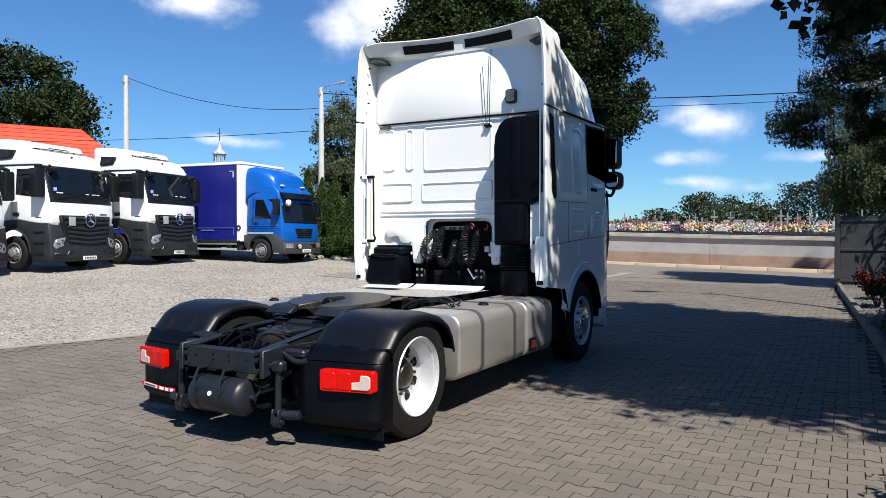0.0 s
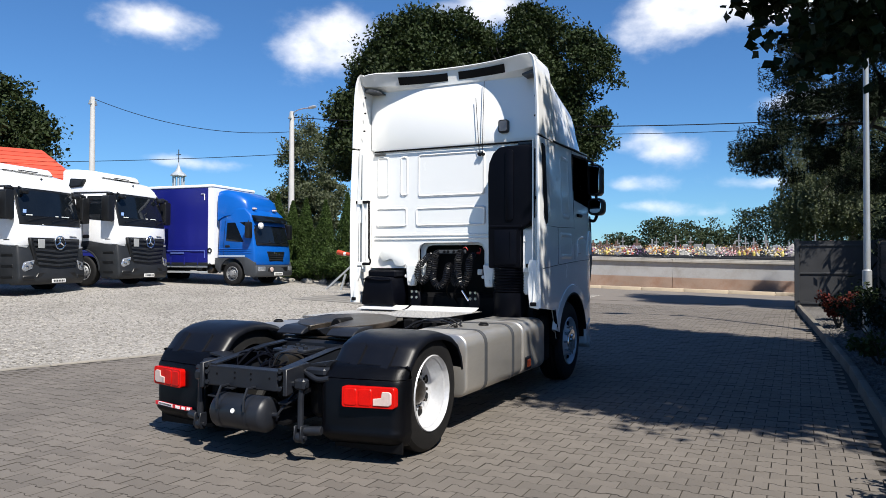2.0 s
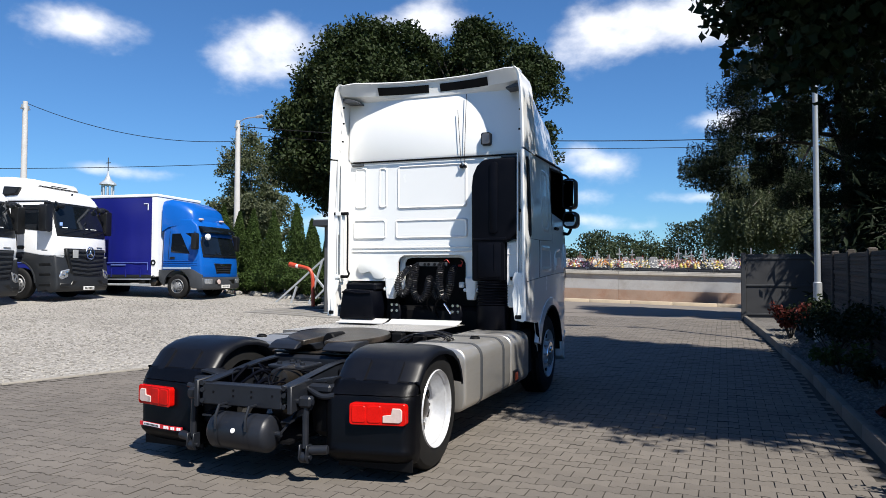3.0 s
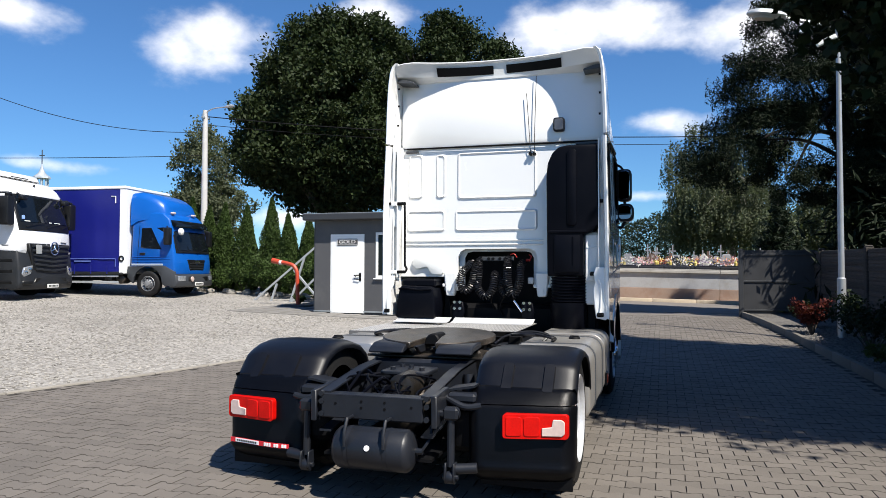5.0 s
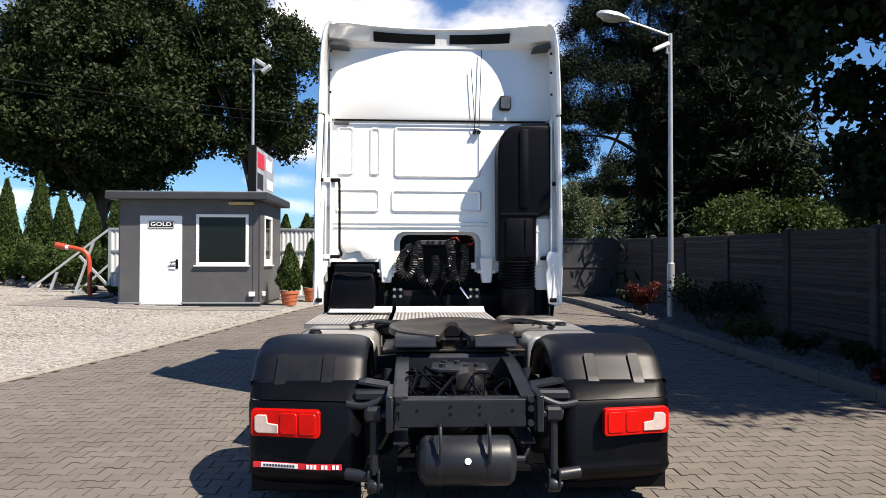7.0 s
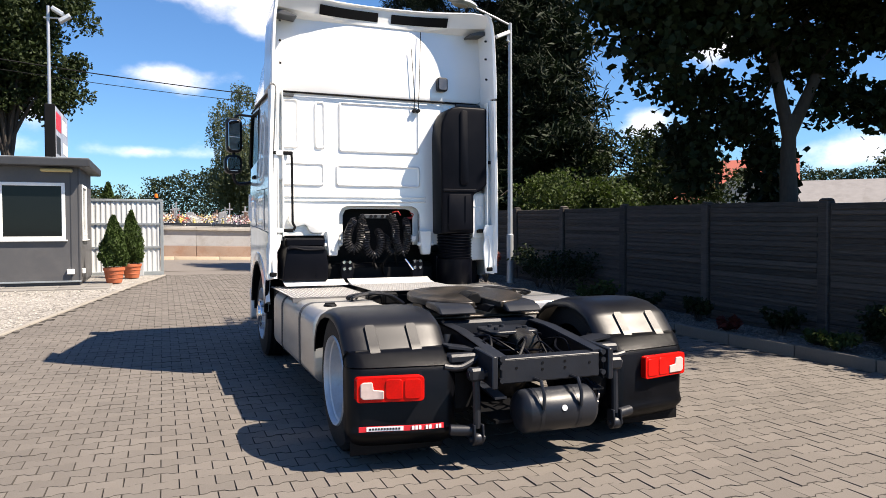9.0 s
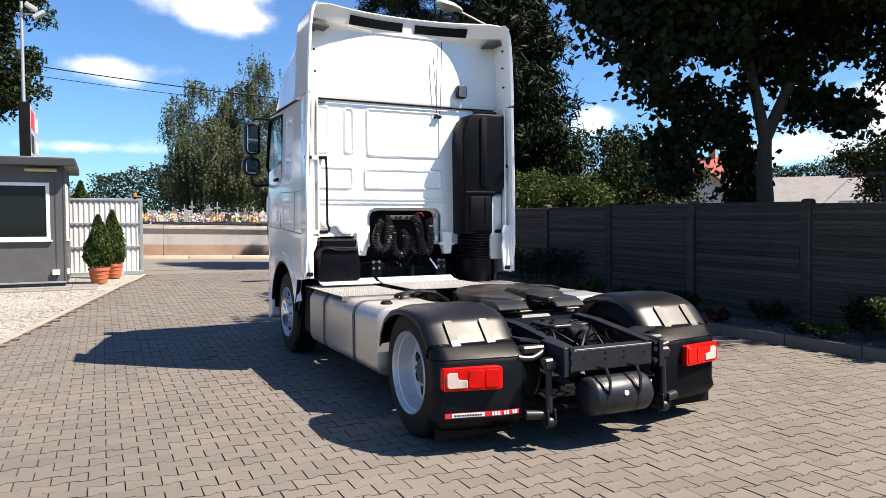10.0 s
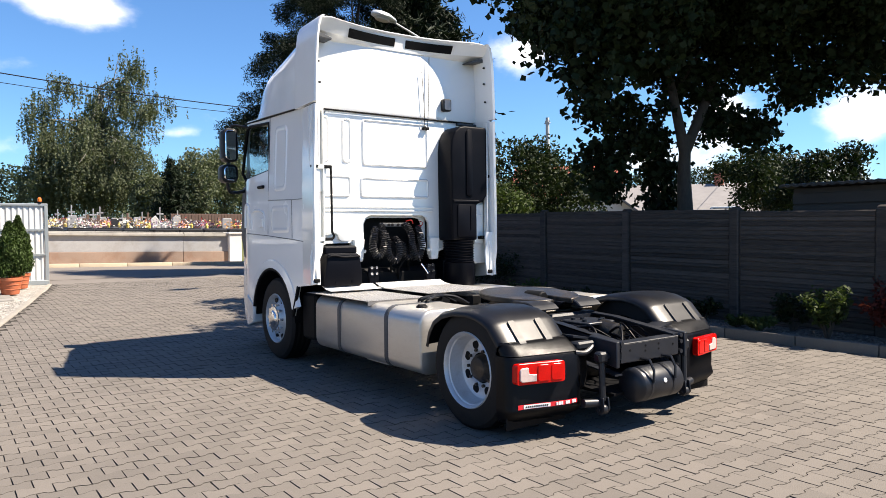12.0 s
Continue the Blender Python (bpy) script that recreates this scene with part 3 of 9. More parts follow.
def far_wall():
    """Long rendered retaining wall of the burial ground beyond the road."""
    root = thing("wall_far", Matrix.Identity(4), "long low rendered wall with a rusty plinth and concrete coping", "wall", "", "structure")
    x = -60.0
    rnd = random.Random(5)
    end = 1.9
    while x < end - 0.1:
        x1 = min(x + 5.0, end)
        za, zb = G(x, 30.9), G(x1, 30.9)
        tilt = Matrix.Translation((x, 0, za)) @ Matrix.Rotation(-math.atan2(zb - za, x1 - x), 4, "Y")
        L = x1 - x
        bm = bmesh.new()
        box(bm, 0, L - 0.012, 30.75, 31.1, -0.4, 0.50, 0.01)
        part("plinth", bm, WALL_PLINTH, root, at=tilt)
        bm = bmesh.new()
        box(bm, 0, L - 0.006, 30.80, 31.08, 0.50, 1.14, 0.006)
        part("wall_panel", bm, WALL_GREY, root, at=tilt)
        bm = bmesh.new()
        box(bm, 0, L - 0.01, 30.70, 31.18, 1.14, 1.26, 0.015)
        box(bm, 0, L - 0.01, 30.74, 31.14, 1.26, 1.31, 0.012)
        part("coping", bm, CONCRETE, root, at=tilt)
        x = x1
    bm = bmesh.new()
    box(bm, 1.9, 2.45, 30.6, 31.2, G(3.4, 31) - 0.3, G(3.4, 31) + 1.28, 0.02)
    box(bm, 1.85, 2.5, 30.55, 31.25, G(3.4, 31) + 1.27, G(3.4, 31) + 1.36, 0.02)
    part("end_pier", bm, HOUSE_WALL, root)


far_wall()


def far_brown_wall():
    """A brown board wall that closes the burial ground on one side, and a short pale wall beside it."""
    z = 1.3
    bm = bmesh.new()
    box(bm, 3.0, 11.0, 43.9, 44.1, z - 0.6, z + 1.35, 0.01)
    for i in range(40):
        box(bm, 3.0 + i * 0.2, 3.185 + i * 0.2, 43.86, 43.9, z - 0.5, z + 1.3, 0.006)
    tagged(part("wall_boards", bm, mat("brown_boards", (0.10, 0.06, 0.045), 0.8), None), "dark brown board wall behind the graves", "wall", "", "structure")
    bm = bmesh.new()
    box(bm, 3.9, 14.0, 33.0, 33.25, -0.5, 1.25, 0.01)
    box(bm, 3.85, 14.05, 32.95, 33.3, 1.25, 1.33, 0.01)
    tagged(part("wall_pale", bm, HOUSE_WALL, None), "short pale rendered wall beside the road", "wall", "", "structure")


far_brown_wall()

# ---- the tractor unit ----
TX, TY = -4.01, 4.55
TRUCK_AT = pose(TX, TY, 0)
truck = thing("tractor_truck", TRUCK_AT, "white high-roof tractor unit with black rear mudguards, parked on pavers", "truck")


def P(name, bm, material, label="", parent=None, angle=35, at=None):
    return part(name, bm, material, parent or truck, label, angle, at)


HW = 1.235     # half width of the cab
BACK = 2.88    # back wall of the cab (from the rear axle)
TAIL = 2.53    # rear edge of the side fairings


def section(hw, z0, z1, y, r, n=5, tuck=0.0):
    """A cross-section of the roof: upright sides that lean in by tuck and round into the top."""
    pts = [(-hw, z0)]
    for i in range(n + 1):
        a = math.pi - math.pi / 2 * i / n
        pts.append((-(hw - tuck - r) + r * math.cos(a), z1 - r + r * math.sin(a)))
    out = pts + [(-x, z) for x, z in reversed(pts)]
    return [Vector((x, y, z)) for x, z in out]


def cab():
    # lower cab: side outline with the wheel arch cut out, drawn as two side skins with thickness
    arch_y, arch_z, arch_r = 3.80, 0.50, 0.60
    arch = [(arch_y + arch_r * math.cos(radians(a)), arch_z + arch_r * math.sin(radians(a))) for a in range(172, 9, -9)]
    outline = [(TAIL + 0.02, 0.98), (3.05, 0.93)] + arch + [(4.62, 0.36), (4.95, 0.30), (5.05, 0.36), (5.10, 0.70), (5.08, 1.50), (4.98, 2.20), (4.74, 2.98), (2.60, 2.915)]
    win = [(3.92, 2.29), (4.74, 2.22), (4.86, 2.32), (4.66, 2.86), (4.58, 2.90), (3.92, 2.87)]
    for s, tag in ((-1, "left"), (1, "right")):
        # side skin, with the window opening left free by building it from strips
        t = bmesh.new()
        vs = [t.verts.new((0, y, z)) for y, z in outline]
        es = [t.edges.new((vs[i], vs[(i + 1) % len(vs)])) for i in range(len(vs))]
        wv = [t.verts.new((0, y, z)) for y, z in win]
        es += [t.edges.new((wv[i], wv[(i + 1) % len(wv)])) for i in range(len(wv))]
        bmesh.ops.triangle_fill(t, use_beauty=True, edges=es)
        # keep the window free
        for f in t.faces[:]:
            c = f.calc_center_median()
            inside = False
            for i in range(len(win)):
                (ya, za), (yb, zb) = win[i], win[(i + 1) % len(win)]
                if (za > c.z) != (zb > c.z) and c.y < (yb - ya) * (c.z - za) / (zb - za) + ya:
                    inside = not inside
            if inside:
                t.faces.remove(f)
        for k in range(1, 28):
            bmesh.ops.bisect_plane(t, geom=t.verts[:] + t.edges[:] + t.faces[:], plane_co=(0, 0, 0.3 + k * 0.1), plane_no=(0, 0, 1))
            bmesh.ops.bisect_plane(t, geom=t.verts[:] + t.edges[:] + t.faces[:], plane_co=(0, 2.5 + k * 0.1, 0), plane_no=(0, 1, 0))
        for v in t.verts:
            # the side leans in towards the roof, the front corner curves inwards
            inn = 0.045 * smooth01(1.6, 3.0, v.co.z) + 0.20 * max(0.0, (v.co.y - 4.55) / 0.5) ** 2
            v.co.x = s * (HW - inn)
        wide = max(abs(v.co.x) for v in t.verts)
        bmesh.ops.solidify(t, geom=t.faces[:], thickness=0.035)
        grown = max(abs(v.co.x) for v in t.verts) - wide
        for v in t.verts:
            v.co.x -= s * grown
        bmesh.ops.recalc_face_normals(t, faces=t.faces[:])
        P("side_panel", t, WHITE, "white side panel", angle=25)
        # wheel arch lip
        bm = B()
        tube(bm, [(s * (HW - 0.005), y, z) for y, z in [(3.05, 0.93)] + arch], 0.022, 6)
        P("arch_lip", bm, BLACK_MATT, "black wheel arch lip")
        # flared wing above the wheel
        wing = [(3.8 + 0.78 * math.cos(radians(a)), 0.52 + 0.72 * math.sin(radians(a))) for a in range(165, 14, -10)]
        inner = [(3.8 + 0.62 * math.cos(radians(a)), 0.50 + 0.615 * math.sin(radians(a))) for a in range(165, 14, -10)]
        rows = []
        for (yo, zo), (yi, zi) in zip(wing, inner):
            rows.append([Vector((s * (HW - 0.03), yo, zo)), Vector((s * (HW + 0.008), yo * 0.75 + yi * 0.25, zo * 0.75 + zi * 0.25)), Vector((s * (HW + 0.014), yi, zi)), Vector((s * (HW - 0.06), yi, zi))])
        bm = B()
        loft(bm, rows)
        bmesh.ops.recalc_face_normals(bm, faces=bm.faces[:])
        P("wing", bm, WHITE, "white flared wing over the front wheel")
        # belt line, door joints and locker joint as thin dark recess lines
        def joint(pts, r=0.0042):
            b2 = B()
            tube(b2, [(s * (HW - 0.045 * smooth01(1.6, 3.0, z) - 0.20 * max(0.0, (y - 4.55) / 0.5) ** 2 + 0.001), y, z) for y, z in pts], r, 5)
            P("panel_joint", b2, DARK_GREY, "grey panel joint")
        joint([(2.62, 1.42), (3.2, 1.46), (3.9, 1.50), (4.6, 1.53), (5.02, 1.54)], 0.005)
        joint([(3.90, 1.52), (3.895, 2.2), (3.88, 2.93)])
        joint([(3.19, 1.47), (3.2, 1.91), (2.62, 1.91)])
        joint([(3.90, 1.93), (3.2, 1.91)])
        joint([(4.74, 1.55), (4.78, 2.2), (4.86, 2.32)])
        # soft swages pressed into the lower door
        for pts in ([(4.02, 1.56), (4.04, 1.78), (4.42, 1.80), (4.44, 1.58)], [(4.52, 1.58), (4.54, 1.86), (4.66, 1.88), (4.68, 1.6)]):
            b2 = B()
            tube(b2, curve([(s * (HW - 0.012), y, z) for y, z in pts], 4), 0.02, 8)
            P("swage", b2, WHITE)
        # shallow pressed frames on the locker flap and on the panel behind the door
        for y0, y1, z0, z1, rr in ((3.26, 3.80, 1.53, 1.86, 0.07), (3.36, 3.74, 2.02, 2.80, 0.09)):
            b2 = B()
            lines = []
            for inset, out in ((0.0, -0.002), (0.022, 0.006), (0.044, 0.006), (0.07, -0.002)):
                lines.append([Vector((s * (HW - 0.045 * smooth01(1.6, 3.0, z) + out), y, z)) for y, z in rounded(y0 + inset, y1 - inset, z0 + inset, z1 - inset, rr - inset * 0.6, 5)])
            loft(b2, lines, caps=False)
            bmesh.ops.recalc_face_normals(b2, faces=b2.faces[:])
            P("swage", b2, WHITE, angle=60)
        b2 = B()
        box(b2, s * HW - 0.012, s * HW + 0.012, 4.05, 4.16, 1.60, 1.72, 0.01)
        P("door_lock", b2, WHITE)
        b2 = B()
        box(b2, s * HW - 0.02, s * HW + 0.02, 4.02, 4.2, 2.08, 2.12, 0.012)
        P("door_handle", b2, BLACK_MATT, "black door handle")
        # window with black surround
        b2 = B()
        loop = [(s * (HW - 0.05), y, z) for y, z in win]
        tube(b2, loop + [loop[0]], 0.022, 6)
        P("window_frame", b2, BLACK_MATT, "black window surround")
        b2 = B()
        b2.faces.new([b2.verts.new((s * (HW - 0.052), y, z)) for y, z in win])
        bmesh.ops.solidify(b2, geom=b2.faces[:], thickness=0.005)
        g = P("side_window", b2, CAB_GLASS, "side window glass")
        g.visible_shadow = False
        # mirrors; the one on the driver's far side stands closer to the door
        xm, dz = (-1.405, 0.0) if s < 0 else (1.285, -0.045)
        xl_ = xm + 0.015 * s
        m = B()
        tube(m, curve([(s * (HW - 0.10), 4.64, 2.90), (s * (abs(xm) - 0.06), 4.74, 2.93 + dz), (xm, 4.75, 2.86 + dz)], 5), 0.016, 8)
        tube(m, curve([(s * (HW - 0.08), 4.84, 2.09), (s * (abs(xm) - 0.04), 4.83, 2.07), (xl_, 4.80, 2.22 + dz)], 5), 0.022, 8)
        tube(m, [(xm, 4.76, 2.50 + dz), (xl_, 4.76, 2.35 + dz)], 0.02, 8)
        P("mirror_arm", m, BLACK_PL, "black mirror arms")
        m = B()
        prism(m, rounded(xm - 0.097, xm + 0.097, 2.455 + dz, 2.88 + dz, 0.06), "y", 4.68, 4.84, 0.03, 2)
        big = P("mirror_housing", m, BLACK_PL, "black main mirror housing")
        m = B()
        prism(m, rounded(xm - 0.078, xm + 0.078, 2.48 + dz, 2.855 + dz, 0.045), "y", 4.664, 4.685, 0.004)
        toe = Matrix.Translation((xm, 4.68, 0)) @ Matrix.Rotation(s * radians(-14), 4, "Z") @ Matrix.Translation((-xm, -4.68, 0))
        P("mirror_glass", m, MIRROR, "mirror glass", big, at=toe)
        m = B()
        prism(m, rounded(xl_ - 0.108, xl_ + 0.108, 2.185 + dz, 2.42 + dz, 0.07), "y", 4.68, 4.84, 0.03, 2)
        sm = P("mirror_housing", m, BLACK_PL, "black wide-angle mirror housing")
        m = B()
        prism(m, rounded(xl_ - 0.085, xl_ + 0.085, 2.215 + dz, 2.39 + dz, 0.05), "y", 4.664, 4.685, 0.004)
        P("mirror_glass", m, MIRROR, "wide-angle mirror glass", sm, at=toe)
        # lower step skirt under the door, behind the bumper
        m = B()
        prism(m, [(4.40, 0.62), (4.40, 0.40), (4.62, 0.33), (4.97, 0.30), (5.06, 0.40), (5.09, 0.72), (4.62, 0.74)], "x", s * 1.05, s * (HW + 0.012), 0.015)
        for v in m.verts:
            v.co.x -= s * 0.20 * max(0.0, (v.co.y - 4.55) / 0.5) ** 2
        P("step_skirt", m, SILVER, "pale lower step skirt")
        # side fairing behind the cab, upright and slightly bowed
        rows = []
        for z in (0.98, 1.3, 1.45, 1.7, 2.1, 2.5, 2.90):
            back = TAIL + (0.05 if z < 1.2 else 0.0)
            xi = s * (HW + 0.002 - 0.02 * smooth01(1.6, 3.0, z))
            # the driver's side flares out towards the tail
            xo = xi if s > 0 else -1.297 + 0.012 * smooth01(0.98, 1.4, z) + 0.03 * smooth01(2.1, 2.95, z)
            rows.append([Vector((xi, BACK + 0.03, z)), Vector((xo, back, z)), Vector((xo - s * 0.012, back - 0.012, z)), Vector((xo - s * 0.035, back, z)), Vector((xo - s * 0.05, back + 0.03, z)), Vector((xi - s * 0.04, BACK + 0.03, z))])
        bm = B()
        loft(bm, rows)
        bmesh.ops.recalc_face_normals(bm, faces=bm.faces[:])
        P("side_fairing", bm, WHITE, "white side fairing")
        # inner flange, pressed foot plate with its rubber block
        bm = B()
        f0, f1 = (1.13, 1.20) if s > 0 else (1.13, 1.262)
        box(bm, min(s * f0, s * f1), max(s * f0, s * f1), TAIL + 0.115, TAIL + 0.13, 1.36, 2.885, 0.004)
        box(bm, s * f0 - 0.007, s * f0 + 0.007, TAIL + 0.05, TAIL + 0.12, 1.40, 2.88, 0.003)
        P("fairing_flange", bm, WHITE_IN, "white folded inner flange")
        bm = B()
        foot = [(1.215, 1.52), (1.19, 1.38), (1.197, 1.24), (1.205, 0.965), (1.10, 0.985), (1.085, 1.10), (1.07, 1.28), (1.09, 1.36), (1.075, 1.45), (1.10, 1.52)] if s > 0 else \
               [(1.285, 1.42), (1.282, 1.36), (1.302, 1.28), (1.300, 0.975), (1.20, 0.99), (1.195, 1.16), (1.20, 1.24), (1.165, 1.31), (1.148, 1.42)]
        prism(bm, [(s * x, z) for x, z in foot], "y", TAIL + 0.035, TAIL + 0.06, 0.006)
        tube(bm, curve([(s * (foot[1][0] - 0.06), TAIL + 0.03, 1.40), (s * (foot[1][0] - 0.035), TAIL + 0.03, 1.25), (s * (foot[1][0] - 0.05), TAIL + 0.03, 1.02)], 5), 0.009, 6)
        P("fairing_foot_plate", bm, WHITE_IN, "white pressed fairing foot")
        bm = B()
        box(bm, s * (foot[1][0] - 0.045) - 0.035, s * (foot[1][0] - 0.045) + 0.035, TAIL + 0.015, TAIL + 0.04, 1.0, 1.045, 0.008)
        P("fairing_foot", bm, BLACK_MATT, "black fairing foot")
        if s < 0:
            continue
        # solid black strip on the skin, drawn for the shade in the fairing gap
        bm = B()
        prism(bm, [(2.62, 2.83), (2.70, 2.80), (2.80, 2.02), (2.80, 1.95), (2.74, 1.92), (2.68, 2.0)], "x", HW - 0.025, HW + 0.0045, 0.002)
        P("fairing_gap", bm, BLACK_MATT, "black strip for the shade in the gap between fairing and cab")
        bm = B()
        for z in (1.455, 2.22):
            box(bm, 1.04, 1.205, TAIL + 0.07, TAIL + 0.112, z - 0.018, z + 0.018, 0.006)
        P("fairing_strap", bm, BLACK_MATT, "black fairing straps")
        bm = B()
        box(bm, s * (HW - 0.16) - 0.11, s * (HW - 0.16) + 0.11, TAIL + 0.17, TAIL + 0.20, 1.12, 1.90, 0.02)
        P("inner_fairing", bm, WHITE_IN, "white inner fairing strip")
    # floor of the cab, front and inner block so that no light leaks through
    bm = B()
    prism(bm, [(BACK + 0.45, 1.20), (4.9, 1.20), (5.0, 1.5), (4.95, 2.0), (4.9, 2.15), (BACK + 0.45, 2.0)], "x", -(HW - 0.06), HW - 0.06, 0.02)
    P("dashboard_and_bunk", bm, DARK_GREY, "dark cab interior")
    bm = B()
    prism(bm, [(4.64, 0.35), (5.12, 0.33), (5.18, 0.6), (5.16, 1.5), (5.10, 2.1), (4.97, 2.2), (4.64, 2.1)], "x", -(HW - 0.14), HW - 0.14, 0.04, 2)
    P("cab_front", bm, WHITE, "white cab front and bumper")
    bm = B()
    prism(bm, [(5.06, 2.14), (5.09, 2.14), (4.80, 2.96), (4.77, 2.96)], "x", -(HW - 0.16), HW - 0.16)
    ws = P("windscreen", bm, CAB_GLASS, "windscreen glass")
    ws.visible_shadow = False
    bm = B()
    for s in (-1, 1):
        box(bm, s * 0.55 - 0.26, s * 0.55 + 0.26, 3.62, 3.76, 2.0, 2.55, 0.06, 2)
        box(bm, s * 0.55 - 0.15, s * 0.55 + 0.15, 3.62, 3.73, 2.55, 2.75, 0.05, 2)
        P("seat", bm, BLACK_MATT, "dark cab seat")
        bm = B()
    bm.free()
    bm = B()
    lathe(bm, (-0.55, 4.50, 2.16), (0, -0.6, 0.8), [(0, 0.2), (0.015, 0.22), (0.03, 0.2)], 24, False)
    P("steering_wheel", bm, BLACK_MATT, "black steering wheel")

    # roof: a row of cross-sections from back to front
    prof = [(BACK + 0.05, 3.79), (3.2, 3.785), (3.55, 3.76), (3.85, 3.705), (4.1, 3.63), (4.3, 3.55), (4.5, 3.43), (4.65, 3.29), (4.74, 3.15), (4.79, 3.04), (4.80, 2.985)]
    bm = B()
    rows = []
    for y, z in prof:
        hw = HW - 0.010 - 0.20 * smooth01(4.1, 4.85, y)
        z0 = 2.925 + 0.03 * smooth01(2.8, 4.8, y)
        rows.append(section(hw, z0, max(z, z0 + 0.03), y, min(0.26 + 0.1 * smooth01(2.9, 3.8, y), max(0.02, (z - z0) * 0.6)), 8, (0.035 + 0.05 * smooth01(3.0, 3.8, y)) * min(1, (z - z0) / 0.8)))
    loft(bm, rows)
    bmesh.ops.recalc_face_normals(bm, faces=bm.faces[:])
    P("roof", bm, WHITE, "white high roof", angle=30)
    # dark seam between roof and cab all round
    bm = B()
    tube(bm, [(-(HW - 0.05), 4.72, 2.955), (-(HW - 0.035), 4.0, 2.935), (-(HW - 0.03), 2.60, 2.915)], 0.011, 6)
    tube(bm, [((HW - 0.05), 4.72, 2.955), ((HW - 0.035), 4.0, 2.935), ((HW - 0.03), 2.60, 2.915)], 0.011, 6)
    tube(bm, [(-(HW - 0.12), BACK - 0.026, 2.91), (HW - 0.12, BACK - 0.026, 2.90)], 0.010, 6)
    P("roof_seam", bm, BLACK_MATT, "dark seam under the roof")
    # upper side fairings and the roof spoiler lip, one bowed band across the back
    for s in (-1, 1):
        rows = []
        for z, lean in ((2.925, 0.0), (3.15, 0.005), (3.4, 0.014), (3.6, 0.026), (3.74, 0.045), (3.81, 0.07), (3.845, 0.105)):
            x = s * (HW - 0.012 - lean) - (0.03 if s < 0 else 0.0)
            xi = s * (HW - 0.05 - lean) - (0.03 if s < 0 else 0.0)
            rows.append([Vector((x, BACK + 0.15, z - 0.02)), Vector((x, TAIL, z)), Vector((x - s * 0.012, TAIL - 0.014, z)), Vector((xi, TAIL, z)), Vector((xi - s * 0.02, BACK + 0.12, z - 0.02))])
        bm = B()
        loft(bm, rows)
        bmesh.ops.recalc_face_normals(bm, faces=bm.faces[:])
        P("upper_fairing", bm, WHITE, "white upper side fairing")
        bm = B()
        # folded strut in the top corner
        prism(bm, [(s * (HW - 0.07), 3.655), (s * (HW - 0.27), 3.635), (s * (HW - 0.27), 3.655), (s * (HW - 0.16), 3.69), (s * (HW - 0.07), 3.70)], "y", TAIL + 0.14, BACK - 0.01, 0.004)
        P("fairing_gusset", bm, DARK_GREY, "dark folded strut in the corner of the spoiler")
        bm = B()
        for z, d in ((3.38, 0.12), (3.15, 0.10), (3.58, 0.12)):
            cyl(bm, (s * (HW - 0.085), TAIL + d, z), (s * (HW - 0.105), TAIL + d, z), 0.012, 8)
        P("rivet", bm, BLACK_MATT, "dark rivets")
    n = 24
    rows = []
    bow = lambda x: TAIL + 0.27 * (1 - min(1.0, abs(x) / (HW - 0.075)) ** 2.3)
    for i in range(n + 1):
        u = -1 + 2 * i / n
        x = u * (HW - 0.075)
        yl, zt = bow(x), 3.862 - 0.055 * max(0.0, (abs(u) - 0.80) / 0.20) ** 2
        yb = max(yl + 0.02, BACK - 0.03)
        rows.append([Vector((x * 0.70, BACK + 0.60, 3.72)), Vector((x * 0.96, BACK + 0.02, 3.66)), Vector((x, yb, 3.675)), Vector((x, yl + 0.035 + 0.25 * (yb - yl), 3.72)), Vector((x, yl + 0.02, zt - 0.02)), Vector((x, yl - 0.004, zt)), Vector((x, yl + 0.02, zt + 0.016)), Vector((x, yl + 0.12, zt + 0.008)), Vector((x * 0.92, BACK + 0.06, 3.825)), Vector((x * 0.70, BACK + 0.60, 3.765))])
    bm = B()
    loft(bm, rows)
    bmesh.ops.recalc_face_normals(bm, faces=bm.faces[:])
    P("roof_spoiler", bm, WHITE, "white curved roof spoiler with two grilles")
    # grilles let into the spoiler face, following its bow
    for x0, x1 in ((-0.71, -0.06), (0.09, 0.72)):
        bm = B()
        rws = []
        for k in range(9):
            x = x0 + (x1 - x0) * k / 8
            yl = bow(x)
            yb = max(yl + 0.02, BACK - 0.03)
            ya = yl + 0.035 + 0.25 * (yb - yl)
            rws.append([Vector((x, ya - 0.006, 3.722)), Vector((x, yl + 0.014, 3.812)), Vector((x, yl + 0.03, 3.812)), Vector((x, ya + 0.012, 3.722))])
        loft(bm, rws)
        bmesh.ops.recalc_face_normals(bm, faces=bm.faces[:])
        P("grille", bm, BLACK_MATT, "dark mesh grille")
    # marker lamp and aerials on the back of the roof
    bm = B()
    prism(bm, rounded(0.62, 0.745, 3.02, 3.175, 0.03), "y", BACK - 0.075, BACK - 0.02, 0.015, 2)
    wl_ = P("work_lamp", bm, BLACK_PL, "black rear work lamp")
    bm = B()
    prism(bm, rounded(0.635, 0.73, 3.035, 3.16, 0.02), "y", BACK - 0.084, BACK - 0.074, 0.004)
    P("lens", bm, mat("lamp_lens", (0.07, 0.07, 0.075), 0.12, coat=0.5), "clear lamp lens", wl_)
